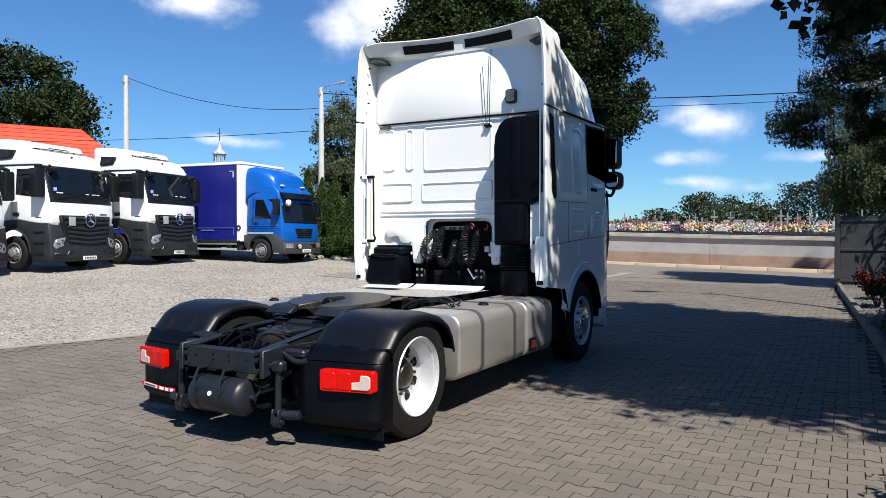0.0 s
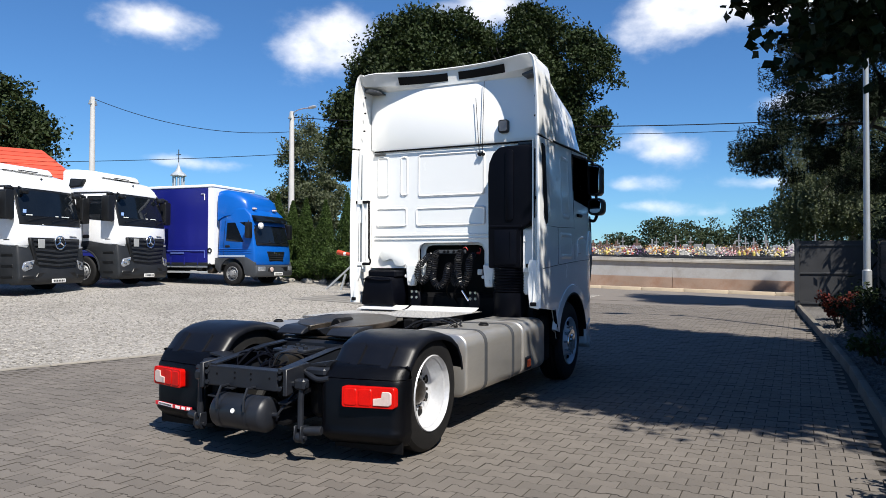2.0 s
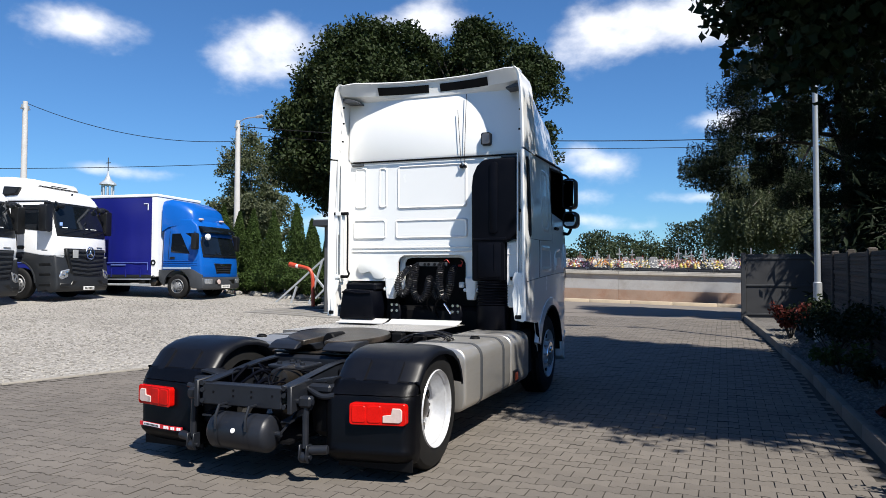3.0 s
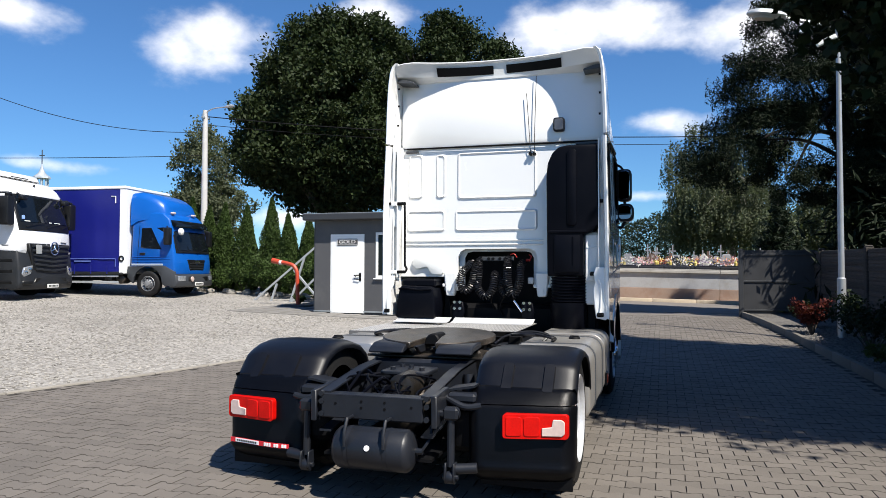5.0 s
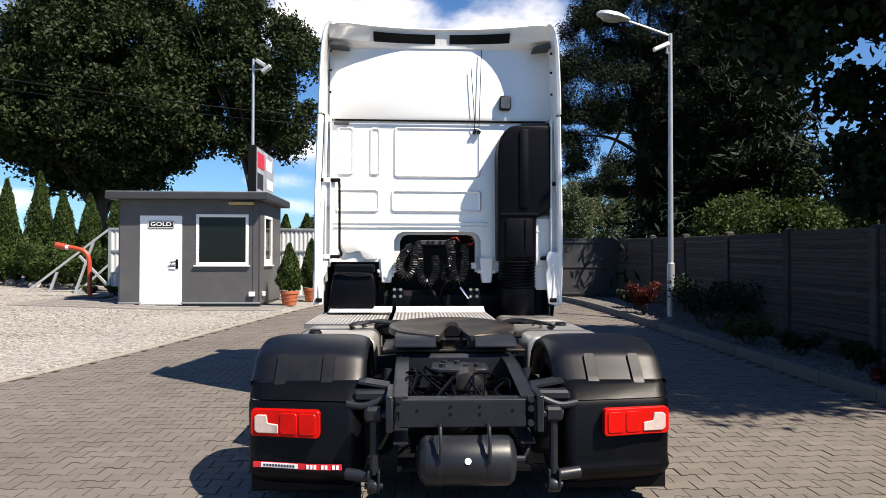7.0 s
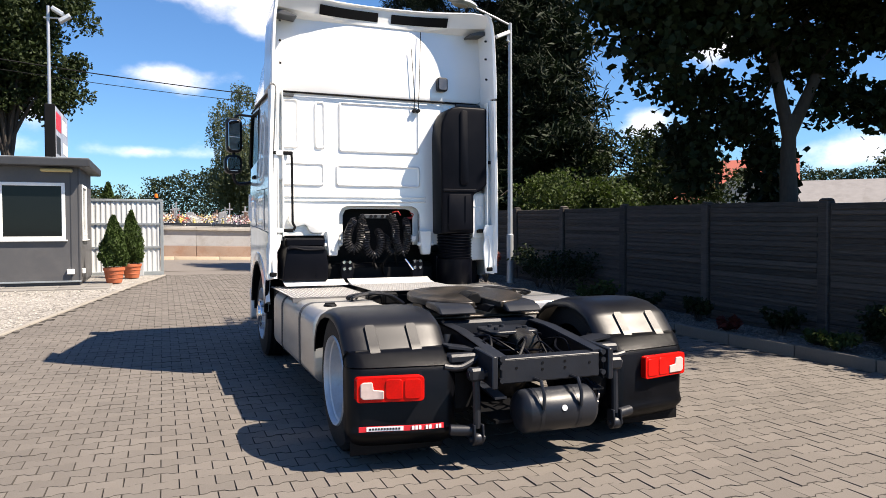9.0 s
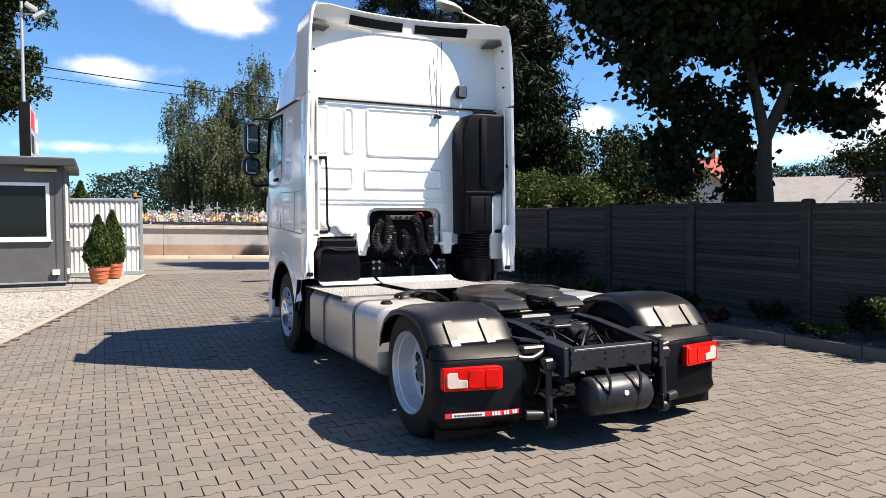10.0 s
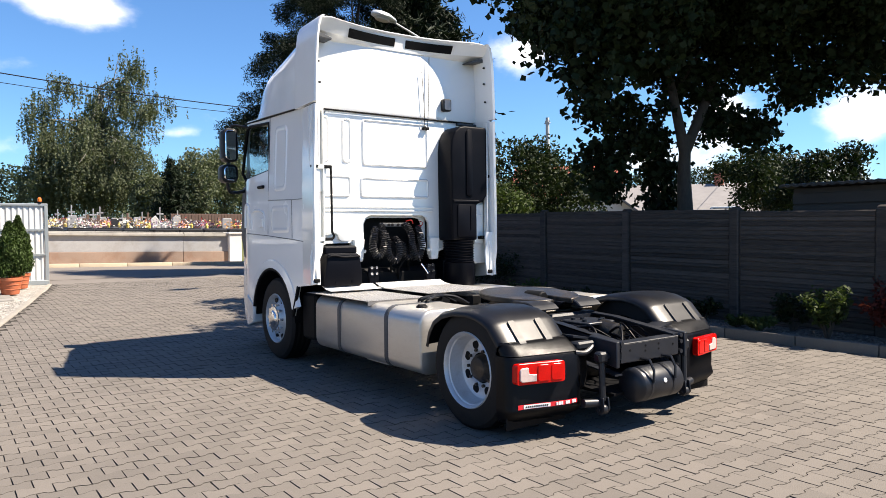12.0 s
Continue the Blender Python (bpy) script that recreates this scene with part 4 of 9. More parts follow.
    for x0, x1, z1 in ((0.405, 0.43, 3.66), (0.36, 0.32, 3.47)):
        bm = B()
        tube(bm, curve([(x0, BACK - 0.03, 2.80), (x0 * 0.8 + x1 * 0.2, BACK - 0.05, 3.0), (x1, BACK - 0.05, z1)], 4), 0.004, 6)
        cyl(bm, (x0, BACK - 0.005, 2.79), (x0, BACK - 0.05, 2.79), 0.02, 10)
        P("aerial", bm, BLACK_MATT, "thin black aerial")

    # back wall: sheet with pressed panels, an opening in the middle below
    bm = B()
    zt, zo, zc = 2.905, 1.73, 1.41
    xl, xr = -0.49, 0.43
    lo = [(-(HW - 0.05), zc), (-(HW - 0.05), zt), (HW - 0.05, zt), (HW - 0.05, 1.30), (xr + 0.12, 1.30), (xr + 0.12, 1.25), (xr, 1.25)]
    corner = [(xr, zo - 0.09), (xr - 0.03, zo - 0.03), (xr - 0.09, zo), (xl + 0.09, zo), (xl + 0.03, zo - 0.03), (xl, zo - 0.09)]
    outline2 = lo + corner + [(xl, 1.25), (xl - 0.16, 1.25), (xl - 0.16, zc)]
    prism(bm, outline2, "y", BACK, BACK + 0.04)
    P("back_wall", bm, WHITE, "white cab back wall with an opening for the air lines")
    # roof back panel stands slightly proud
    bm = B()
    prism(bm, rounded(-(HW - 0.06), HW - 0.06, 2.915, 3.69, 0.05), "y", BACK - 0.02, BACK + 0.1, 0.012, 2)
    P("roof_back", bm, WHITE, "white roof back panel")
    # pressed swages: raised rims round sunk fields
    fields = [(-1.10, -0.91, 2.32, 2.85), (-0.76, -0.63, 2.32, 2.84), (-0.50, 0.43, 2.30, 2.85), (-1.12, -0.64, 1.93, 2.19), (-0.53, 0.44, 1.93, 2.18)]
    for x0, x1, z0, z1 in fields:
        bm = B()
        ol = rounded(x0, x1, z0, z1, 0.045, 4)
        il = rounded(x0 + 0.02, x1 - 0.02, z0 + 0.02, z1 - 0.02, 0.03, 4)
        il2 = rounded(x0 + 0.035, x1 - 0.035, z0 + 0.035, z1 - 0.035, 0.02, 4)
        rws = [[Vector((x, BACK + 0.002, z)) for x, z in ol], [Vector((x, BACK - 0.016, z)) for x, z in il], [Vector((x, BACK - 0.004, z)) for x, z in il2]]
        loft(bm, rws, caps=False)
        bm.faces.new([bm.verts.new((x, BACK - 0.004, z)) for x, z in il2])
        bmesh.ops.remove_doubles(bm, verts=bm.verts[:], dist=0.0005)
        bmesh.ops.recalc_face_normals(bm, faces=bm.faces[:])
        P("pressed_panel", bm, WHITE)
    bm = B()
    for z in (1.815, 1.77):
        box(bm, -(HW - 0.1), 0.5, BACK - 0.014, BACK + 0.002, z, z + 0.022, 0.008, 1)
    P("rib", bm, WHITE)
    bm = B()
    t = [(-1.04, 1.56), (-1.0, 1.66), (-0.86, 1.69), (-0.7, 1.64), (-0.66, 1.5), (-0.68, 1.44), (-0.80, 1.44), (-0.86, 1.52), (-0.98, 1.50)]
    prism(bm, [(p.x, p.z) for p in curve([(x, 0, z) for x, z in t + t[:1]], 4)[:-1]], "y", BACK - 0.035, BACK + 0.01, 0.012, 2)
    P("pressed_bulge", bm, WHITE_IN)
    for s, x in ((-1, -0.57), (1, 0.49)):
        bm = B()
        prism(bm, [(x - 0.075, 1.46), (x + 0.075, 1.46), (x + 0.06, 1.27), (x + 0.05, 1.19), (x - 0.05, 1.19), (x - 0.06, 1.27)], "y", BACK - 0.05, BACK + 0.03, 0.012)
        cyl(bm, (x, BACK - 0.06, 1.26), (x, BACK - 0.03, 1.26), 0.02, 10)
        box(bm, x - 0.10, x + 0.10, BACK - 0.04, BACK, 1.29, 1.33, 0.01)
        P("cab_mount", bm, WHITE_IN, "white cab mount")
    # uprights and rods by the fairing on one side
    bm = B()
    tube(bm, [(-1.234, TAIL + 0.06, 1.30), (-1.234, TAIL + 0.06, 2.86)], 0.010, 8)
    tube(bm, [(-1.18, TAIL + 0.06, 1.36), (-1.18, TAIL + 0.06, 2.86)], 0.010, 8)
    P("fairing_rod", bm, SILVER, "grey fairing rods")
    bm = B()
    prism(bm, [(-1.26, 2.23), (-1.08, 2.23), (-1.11, 2.06), (-1.145, 1.97), (-1.20, 1.99), (-1.235, 2.10)], "y", TAIL + 0.075, TAIL + 0.09, 0.004)
    box(bm, -1.20, -1.13, TAIL + 0.035, TAIL + 0.077, 2.215, 2.265, 0.006)
    P("fairing_web", bm, WHITE_IN, "white bracket web")
    bm = B()
    prism(bm, [(-1.21, 1.46), (-1.15, 1.46), (-1.155, 1.40), (-1.20, 1.36)], "y", TAIL + 0.075, TAIL + 0.09, 0.004)
    box(bm, -1.20, -1.13, TAIL + 0.035, TAIL + 0.077, 1.44, 1.485, 0.006)
    P("fairing_web", bm, WHITE_IN, "white bracket web")
    bm = B()
    for z in (1.463, 2.243):
        box(bm, -1.275, -1.19, TAIL + 0.045, TAIL + 0.085, z - 0.018, z + 0.018, 0.008)
        box(bm, -1.135, -1.03, TAIL + 0.045, TAIL + 0.085, z - 0.018, z + 0.018, 0.008)
    tube(bm, curve([(-1.055, TAIL + 0.06, 2.235), (-1.04, TAIL + 0.06, 2.18), (-1.037, TAIL + 0.06, 1.62), (-1.034, TAIL + 0.06, 1.54), (-1.015, TAIL + 0.06, 1.50), (-1.03, TAIL + 0.06, 1.465)], 5), 0.013, 8)
    P("grab_handle", bm, BLACK_MATT, "black grab handle")
    bm = B()
    box(bm, -1.13, -0.97, BACK - 0.03, BACK, 2.86, 2.89, 0.006)
    box(bm, 0.86, 1.18, BACK - 0.05, BACK, 2.865, 2.895, 0.006)
    P("bracket", bm, DARK_GREY, "dark brackets")


cab()


def intake():
    """The black air intake behind the cab, with its bellows."""
    y0, y1 = TAIL + 0.06, BACK + 0.01
    bm = B()
    prism(bm, [(0.585, 1.42), (0.575, 2.50), (0.59, 2.64), (0.64, 2.75), (0.71, 2.81), (0.79, 2.825), (1.12, 2.825), (1.14, 2.78), (1.14, 1.98), (1.06, 1.90), (0.97, 1.86), (0.97, 1.42)], "y", y0, y1, 0.035, 3)
    P("air_intake", bm, DUCT_PL, "tall black air intake duct")
    bm = B()
    prism(bm, rounded(0.80, 0.90, 1.96, 2.78, 0.04), "y", y0 - 0.014, y0 + 0.02, 0.012, 2)
    prism(bm, rounded(0.66, 0.94, 1.46, 1.86, 0.03), "y", y0 - 0.012, y0 + 0.02, 0.01, 2)
    box(bm, 0.60, 1.0, y0 - 0.01, y0 + 0.05, 1.885, 1.915, 0.006)
    tube(bm, [(0.86, y0 - 0.012, 1.84), (0.86, y0 - 0.012, 1.55)], 0.008, 6)
    P("duct_rib", bm, DUCT_PL)
    bm = B()
    prof = []
    for i in range(9):
        prof += [(i * 0.032, 0.185), (i * 0.032 + 0.012, 0.20), (i * 0.032 + 0.02, 0.185)]
    lathe(bm, (0.80, (y0 + y1) / 2 + 0.02, 1.14), (0, 0, 1), prof, 28)
    P("bellows", bm, DUCT_PL, "black rubber bellows")
    bm = B()
    lathe(bm, (0.80, (y0 + y1) / 2 + 0.02, 0.80), (0, 0, 1), [(0, 0.17), (0.05, 0.2), (0.34, 0.2)], 28)
    box(bm, 0.60, 1.10, BACK - 0.1, BACK + 0.4, 0.75, 1.2, 0.03)
    P("air_filter", bm, DUCT_PL, "black air filter housing")
    bm = B()
    prism(bm, [(-1.145, 0.95), (-0.68, 0.945), (-0.672, 1.10), (-0.70, 1.27), (-0.72, 1.30), (-1.07, 1.31), (-1.10, 1.28), (-1.125, 1.12)], "y", TAIL + 0.05, BACK + 0.25, 0.025, 2)
    box(bm, -1.10, -0.69, TAIL + 0.13, BACK + 0.2, 1.29, 1.385, 0.02)
    tube(bm, curve([(-1.10, TAIL + 0.04, 1.27), (-1.03, TAIL + 0.035, 1.285), (-0.9, TAIL + 0.04, 1.265), (-0.71, TAIL + 0.04, 1.27)], 6), 0.010, 8)
    cyl(bm, (-1.0, TAIL + 0.05, 0.99), (-1.0, TAIL + 0.04, 0.99), 0.014, 10)
    cyl(bm, (-0.80, TAIL + 0.05, 0.99), (-0.80, TAIL + 0.04, 0.99), 0.014, 10)
    P("storage_box", bm, DUCT_PL, "black storage box behind the cab")
    bm = B()
    box(bm, 0.985, 1.125, TAIL + 0.135, TAIL + 0.150, 1.375, 1.865, 0.003)
    box(bm, 0.995, 1.115, TAIL + 0.128, TAIL + 0.137, 1.725, 1.737, 0.002)
    P("heat_shield", bm, WHITE_IN, "white shield plate beside the intake")
    bm = B()
    box(bm, 1.03, 1.128, TAIL + 0.11, TAIL + 0.132, 1.43, 1.465, 0.004)
    P("shield_clip", bm, BLACK_MATT, "black shield clip")
    # well behind the opening: black boxes give the shade of the recess by colour
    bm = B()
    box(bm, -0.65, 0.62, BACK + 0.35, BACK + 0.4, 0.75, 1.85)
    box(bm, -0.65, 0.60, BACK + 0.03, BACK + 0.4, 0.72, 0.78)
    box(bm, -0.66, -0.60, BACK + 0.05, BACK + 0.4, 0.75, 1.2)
    P("engine_tunnel", bm, BLACK_MATT, "engine tunnel, black for the shade inside it")
    bm = B()
    box(bm, -0.25, 0.16, BACK + 0.02, BACK + 0.05, 1.592, 1.640, 0.006)
    bar = P("coupling_bar", bm, DARK_GREY, "grey bar with the air couplings")
    bm = B()
    for x in (-0.13, -0.08, 0.0, 0.06):
        cyl(bm, (x, BACK + 0.03, 1.617), (x, BACK + 0.012, 1.617), 0.018, 12)
    P("coupling", bm, BLACK_MATT, "black coupling heads", bar)
    # stepped white rim inside the opening
    bm = B()
    prism(bm, [(-0.50, 1.30), (-0.50, 1.75), (0.44, 1.75), (0.44, 1.30), (0.375, 1.30), (0.375, 1.63), (0.345, 1.685), (0.29, 1.70), (-0.34, 1.70), (-0.40, 1.685), (-0.43, 1.63), (-0.43, 1.30)], "y", BACK + 0.09, BACK + 0.11, 0.004)
    P("opening_rim", bm, WHITE_IN, "white stepped rim of the opening")
    bm = B()
    box(bm, 0.325, 0.385, BACK - 0.01, BACK + 0.03, 1.335, 1.405, 0.008)
    P("junction_box", bm, SILVER, "small pale junction box")
    loops = [
        ([(-0.31, 0.03, 1.60), (-0.40, -0.09, 1.47), (-0.43, -0.12, 1.35), (-0.37, -0.12, 1.25), (-0.29, -0.11, 1.33), (-0.27, -0.07, 1.48), (-0.22, 0.03, 1.64)], 0.042),
        ([(-0.25, 0.03, 1.60), (-0.22, -0.08, 1.45), (-0.22, -0.11, 1.28), (-0.14, -0.11, 1.19), (-0.06, -0.10, 1.27), (-0.05, -0.06, 1.40), (-0.06, 0.03, 1.46)], 0.040),
        ([(0.09, 0.03, 1.64), (0.11, -0.08, 1.52), (0.12, -0.11, 1.34), (0.18, -0.12, 1.21), (0.245, -0.11, 1.33), (0.25, -0.08, 1.48), (0.27, 0.03, 1.60)], 0.043),
        ([(-0.02, 0.03, 1.42), (0.04, -0.05, 1.36), (0.03, -0.07, 1.27), (0.09, -0.08, 1.21), (0.13, -0.06, 1.27)], 0.030),
    ]
    for knots, r in loops:
        mid = curve([(x, BACK + y, z) for x, y, z in knots], 40)
        pts, a = [], 0.0
        for i, p in enumerate(mid):
            q = mid[max(i - 1, 0)]
            a += (p - q).length * 2 * math.pi / 0.024
            d = (mid[min(i + 1, len(mid) - 1)] - q).normalized()
            u = Vector((0, 1, 0)).cross(d).normalized()
            w = r * min(1.0, i / 14, (len(mid) - 1 - i) / 14)
            pts.append(p + u * w * math.cos(a) + d.cross(u) * w * math.sin(a))
        bm = B()
        tube(bm, pts, 0.0075, 5)
        P("coiled_hose", bm, HOSE, "black coiled air line")
    bm = B()
    for x, zz in ((-0.05, 1.45), (0.05, 1.38), (0.2, 1.5)):
        tube(bm, curve([(x, BACK + 0.1, zz), (x + 0.06, BACK - 0.02, zz - 0.1), (x - 0.05, BACK + 0.02, zz - 0.3), (x, BACK + 0.1, zz - 0.45)], 6), 0.012, 6)
    P("cable_loom", bm, BLACK_MATT, "black cable loom")
    bm = B()
    cyl(bm, (0.30, BACK + 0.05, 1.60), (0.34, BACK + 0.03, 1.60), 0.014, 10)
    tube(bm, curve([(0.12, BACK + 0.03, 1.66), (0.17, BACK - 0.01, 1.67), (0.20, BACK, 1.63)], 5), 0.006, 6)
    tube(bm, curve([(0.34, BACK + 0.03, 1.60), (0.36, BACK + 0.02, 1.64), (0.33, BACK + 0.05, 1.66)], 5), 0.006, 6)
    P("red_coupling", bm, RED_PLASTIC, "red air coupling")
    for s, x in ((-1, -0.447), (1, 0.345)):
        bm = B()
        prism(bm, [(x - 0.06, 0.93), (x + 0.06, 0.93), (x + 0.075, 1.02), (x + 0.06, 1.13), (x - 0.05, 1.14), (x - 0.08, 1.05)], "y", BACK - 0.16, BACK - 0.12, 0.012)
        mt = P("cab_bracket", bm, DUCT_PL, "black cab suspension bracket")
        bm = B()
        for dx in (-0.035, 0.03):
            for z in (1.055, 1.125):
                cyl(bm, (x + dx, BACK - 0.16, z), (x + dx, BACK - 0.178, z), 0.017, 8)
        P("bolt", bm, CHROME, "bright bolts", mt)
    bm = B()
    cyl(bm, (0.20, BACK - 0.17, 1.15), (0.29, BACK - 0.18, 1.03), 0.011, 8)
    P("stay", bm, CHROME, "bright diagonal stay")


intake()


def wheel(at, r, width, dual, label):
    """A road wheel; its axis runs along x, the outer face looks to +x."""
    root = part("wheel", lathe(B(), (0, 0, 0), (1, 0, 0), [(-width, r - 0.12), (-width + 0.02, r - 0.03), (-width + 0.05, r), (-0.05, r), (-0.02, r - 0.03), (0, r - 0.12), (-0.01, 0.30), (-0.05, 0.285), (-width + 0.05, 0.285), (-width + 0.01, 0.30)], 56, False), RUBBER, truck, label, 30, at)
    root.name = "wheel"
    # tread grooves
    bm = B()
    for k in range(4):
        x = -width * (0.22 + 0.19 * k)
        lathe(bm, (x, 0, 0), (1, 0, 0), [(-0.016, r + 0.0015), (0.016, r + 0.0015)], 56, False)
    part("tread", bm, BLACK_MATT, root)
    bm = B()
    if dual:
        prof = [(-0.01, 0.300), (0.0, 0.294), (-0.012, 0.282), (-0.035, 0.276), (-0.042, 0.266), (-0.11, 0.254), (-0.145, 0.240), (-0.158, 0.215), (-0.158, 0.158), (-0.145, 0.135), (-0.16, 0.12)]
        lathe(bm, (0, 0, 0), (1, 0, 0), prof, 48, False)
        part("rim", bm, RIM, root, "pale grey deep-dished steel rim", 40)
        bm = B()
        lathe(bm, (0, 0, 0), (1, 0, 0), [(-0.20, 0.120), (-0.135, 0.105), (-0.11, 0.085), (-0.10, 0.05), (-0.10, 0.0)], 28)
        part("hub", bm, GREASE, root, "dark greasy hub")
        bm = B()
        for k in range(8):
            a = 2 * math.pi * (k + 0.5) / 8
            c = Vector((-0.175, 0.190 * math.cos(a), 0.190 * math.sin(a)))
            cyl(bm, c, c + Vector((0.0195, 0, 0)), 0.037, 18)
        part("hand_hole", bm, BLACK_MATT, root, "dark hand holes")
    else:
        prof = [(-0.012, 0.300), (0.0, 0.292), (-0.02, 0.280), (-0.06, 0.268), (-0.075, 0.24), (-0.06, 0.20), (-0.03, 0.17), (0.0, 0.155), (0.02, 0.14), (0.02, 0.1)]
        lathe(bm, (0, 0, 0), (1, 0, 0), prof, 48, False)
        part("rim", bm, RIM, root, "pale steel rim in a grey darkened for shade", 40)
        bm = B()
        lathe(bm, (0, 0, 0), (1, 0, 0), [(0.0, 0.150), (0.022, 0.146), (0.026, 0.10), (0.042, 0.085), (0.048, 0.05), (0.048, 0.0)], 28)
        part("hub", bm, CHROME, root, "bright hub cover")
        bm = B()
        for k in range(8):
            a = 2 * math.pi * (k + 0.5) / 8
            c = Vector((-0.07, 0.225 * math.cos(a), 0.225 * math.sin(a)))
            cyl(bm, c, c + Vector((0.02, 0, 0)), 0.030, 12)
        part("hand_hole", bm, BLACK_MATT, root, "dark hand holes")
    bm = B()
    rr, xx = (0.142, -0.150) if dual else (0.168, -0.03)
    for k in range(10):
        a = 2 * math.pi * k / 10
        c = Vector((xx, rr * math.cos(a), rr * math.sin(a)))
        cyl(bm, c, c + Vector((0.022 if dual else 0.045, 0, 0)), 0.013 if dual else 0.017, 8)
    part("wheel_nut", bm, GREASE if dual else CHROME, root, "dark wheel nuts" if dual else "bright wheel nut caps")
    return root


FLIP = Matrix.Rotation(math.pi, 4, "Z")
for s in (-1, 1):
    turn = Matrix.Identity(4) if s > 0 else FLIP
    wheel(Matrix.Translation((s * 1.215, 0, 0.46)) @ turn, 0.46, 0.28, True, "outer rear tyre with a pale deep-dished rim")
    wheel(Matrix.Translation((s * 1.205, 3.80, 0.50)) @ turn, 0.49, 0.31, False, "front wheel with a bright hub cover")
    bm = B()
    lathe(bm, (s * 0.60, 0, 0.46), (s, 0, 0), [(0, 0.29), (0.02, 0.43), (0.05, 0.46), (0.24, 0.46), (0.28, 0.42), (0.29, 0.29)], 48, False)
    P("inner_tyre", bm, RUBBER, "inner rear tyre")


def chassis():
    # frame rails: low at the tail, rising over the axle
    top = [(-0.78, 0.69), (-0.45, 0.735), (-0.15, 0.775), (0.4, 0.80), (4.6, 0.80)]
    for s in (-1, 1):
        bm = B()
        out = [(y, z) for y, z in top] + [(4.6, 0.55), (0.4, 0.55), (-0.2, 0.53), (-0.78, 0.50)]
        prism(bm, out, "x", s * 0.385, s * 0.395)
        prism(bm, [(y, z) for y, z in top] + [(y, z - 0.012) for y, z in reversed(top)], "x", s * 0.31, s * 0.395)
        prism(bm, [(y, z - 0.25) for y, z in top] + [(y, z - 0.262) for y, z in reversed(top)], "x", s * 0.31, s * 0.39)
        P("frame_rail", bm, CHASSIS, "dark grey frame rail")
        bm = B()
        for y in (-0.66, -0.55, -0.3, 0.1, 0.3, 0.55, 0.75):
            for z in (0.58, 0.66):
                cyl(bm, (s * 0.395, y, z), (s * 0.412, y, z), 0.016, 8)
        P("rail_bolt", bm, CHASSIS, "frame bolts")
        # tapered end bracket with bolts
        bm = B()
        prism(bm, [(-0.83, 0.50), (-0.83, 0.70), (-0.55, 0.72), (-0.55, 0.56)], "x", s * 0.392, s * 0.43, 0.006)
        for z in (0.55, 0.63, 0.68):
            cyl(bm, (s * 0.36, -0.795, z), (s * 0.36, -0.825, z), 0.018, 8)
        P("end_bracket", bm, CHASSIS, "bolted end bracket")
        # drop leg of the rear bumper carrier
        bm = B()
        x = s * 0.497
        tube(bm, [(x, -0.735, 0.58), (x, -0.745, 0.48), (x, -0.75, 0.26)], 0.024, 10)
        for dx in (-0.034, 0.022):
            prism(bm, [(-0.785, 0.285), (-0.715, 0.285), (-0.710, 0.19), (-0.735, 0.155), (-0.765, 0.155), (-0.795, 0.19)], "x", x + dx, x + dx + 0.012, 0.003)
        cyl(bm, (x - 0.05, -0.752, 0.195), (x + 0.05, -0.752, 0.195), 0.016, 10)
        lathe(bm, (x - 0.022, -0.752, 0.195), (1, 0, 0), [(0, 0.037), (0.008, 0.04), (0.036, 0.04), (0.044, 0.037)], 16)
        box(bm, x - 0.05, x + 0.05, -0.775, -0.70, 0.545, 0.625, 0.015)
        box(bm, min(s * 0.40, x), max(s * 0.40, x), -0.77, -0.71, 0.565, 0.605, 0.01)
        cyl(bm, (x - 0.055, -0.74, 0.585), (x + 0.055, -0.74, 0.585), 0.022, 10)
        P("drop_leg", bm, CHASSIS, "dark hinged drop leg with a roller")
        bm = B()
        cyl(bm, (s * 0.50, -0.735, 0.24), (s * 0.655, -0.70, 0.25), 0.033, 14, bev=0.004)
        P("cross_pin", bm, CHASSIS, "dark horizontal pin")
        # lamp bracket arm towards the mudguard
        bm = B()
        box(bm, s * 0.43 if s > 0 else s * 0.62, s * 0.62 if s > 0 else s * 0.43, -0.62, -0.50, 0.63, 0.69, 0.015)
        tube(bm, curve([(s * 0.42, -0.60, 0.66), (s * 0.55, -0.63, 0.61), (s * 0.66, -0.62, 0.62)], 5), 0.022, 10)
        prism(bm, [(s * 0.42, 0.69), (s * 0.60, 0.72), (s * 0.60, 0.735), (s * 0.42, 0.705)], "y", -0.55, -0.38)
        P("mudguard_arm", bm, CHASSIS, "mudguard support arm")
    bm = B()
    box(bm, -0.365, 0.335, -0.815, -0.79, 0.525, 0.677, 0.008)
    box(bm, -0.365, 0.335, -0.815, -0.70, 0.667, 0.679, 0.004)
    P("rear_crossmember", bm, CHASSIS, "dark grey rear crossmember")
    bm = B()
    for x, z in ((-0.08, 0.64), (-0.08, 0.60), (0.08, 0.64), (0.08, 0.60), (-0.26, 0.62), (0.26, 0.62)):
        cyl(bm, (x, -0.80, z), (x, -0.818, z), 0.009, 8)
    P("bolt_hole", bm, BLACK_MATT, "dark bolt holes")
    bm = B()
    lathe(bm, (-0.265, -0.80, 0.347), (1, 0, 0), [(0, 0.02), (0.008, 0.07), (0.022, 0.11), (0.045, 0.130), (0.055, 0.134), (0.495, 0.134), (0.505, 0.130), (0.528, 0.11), (0.542, 0.07), (0.55, 0.02)], 36)
    tank = P("air_tank", bm, CHASSIS, "dark grey compressed-air tank")
    bm = B()
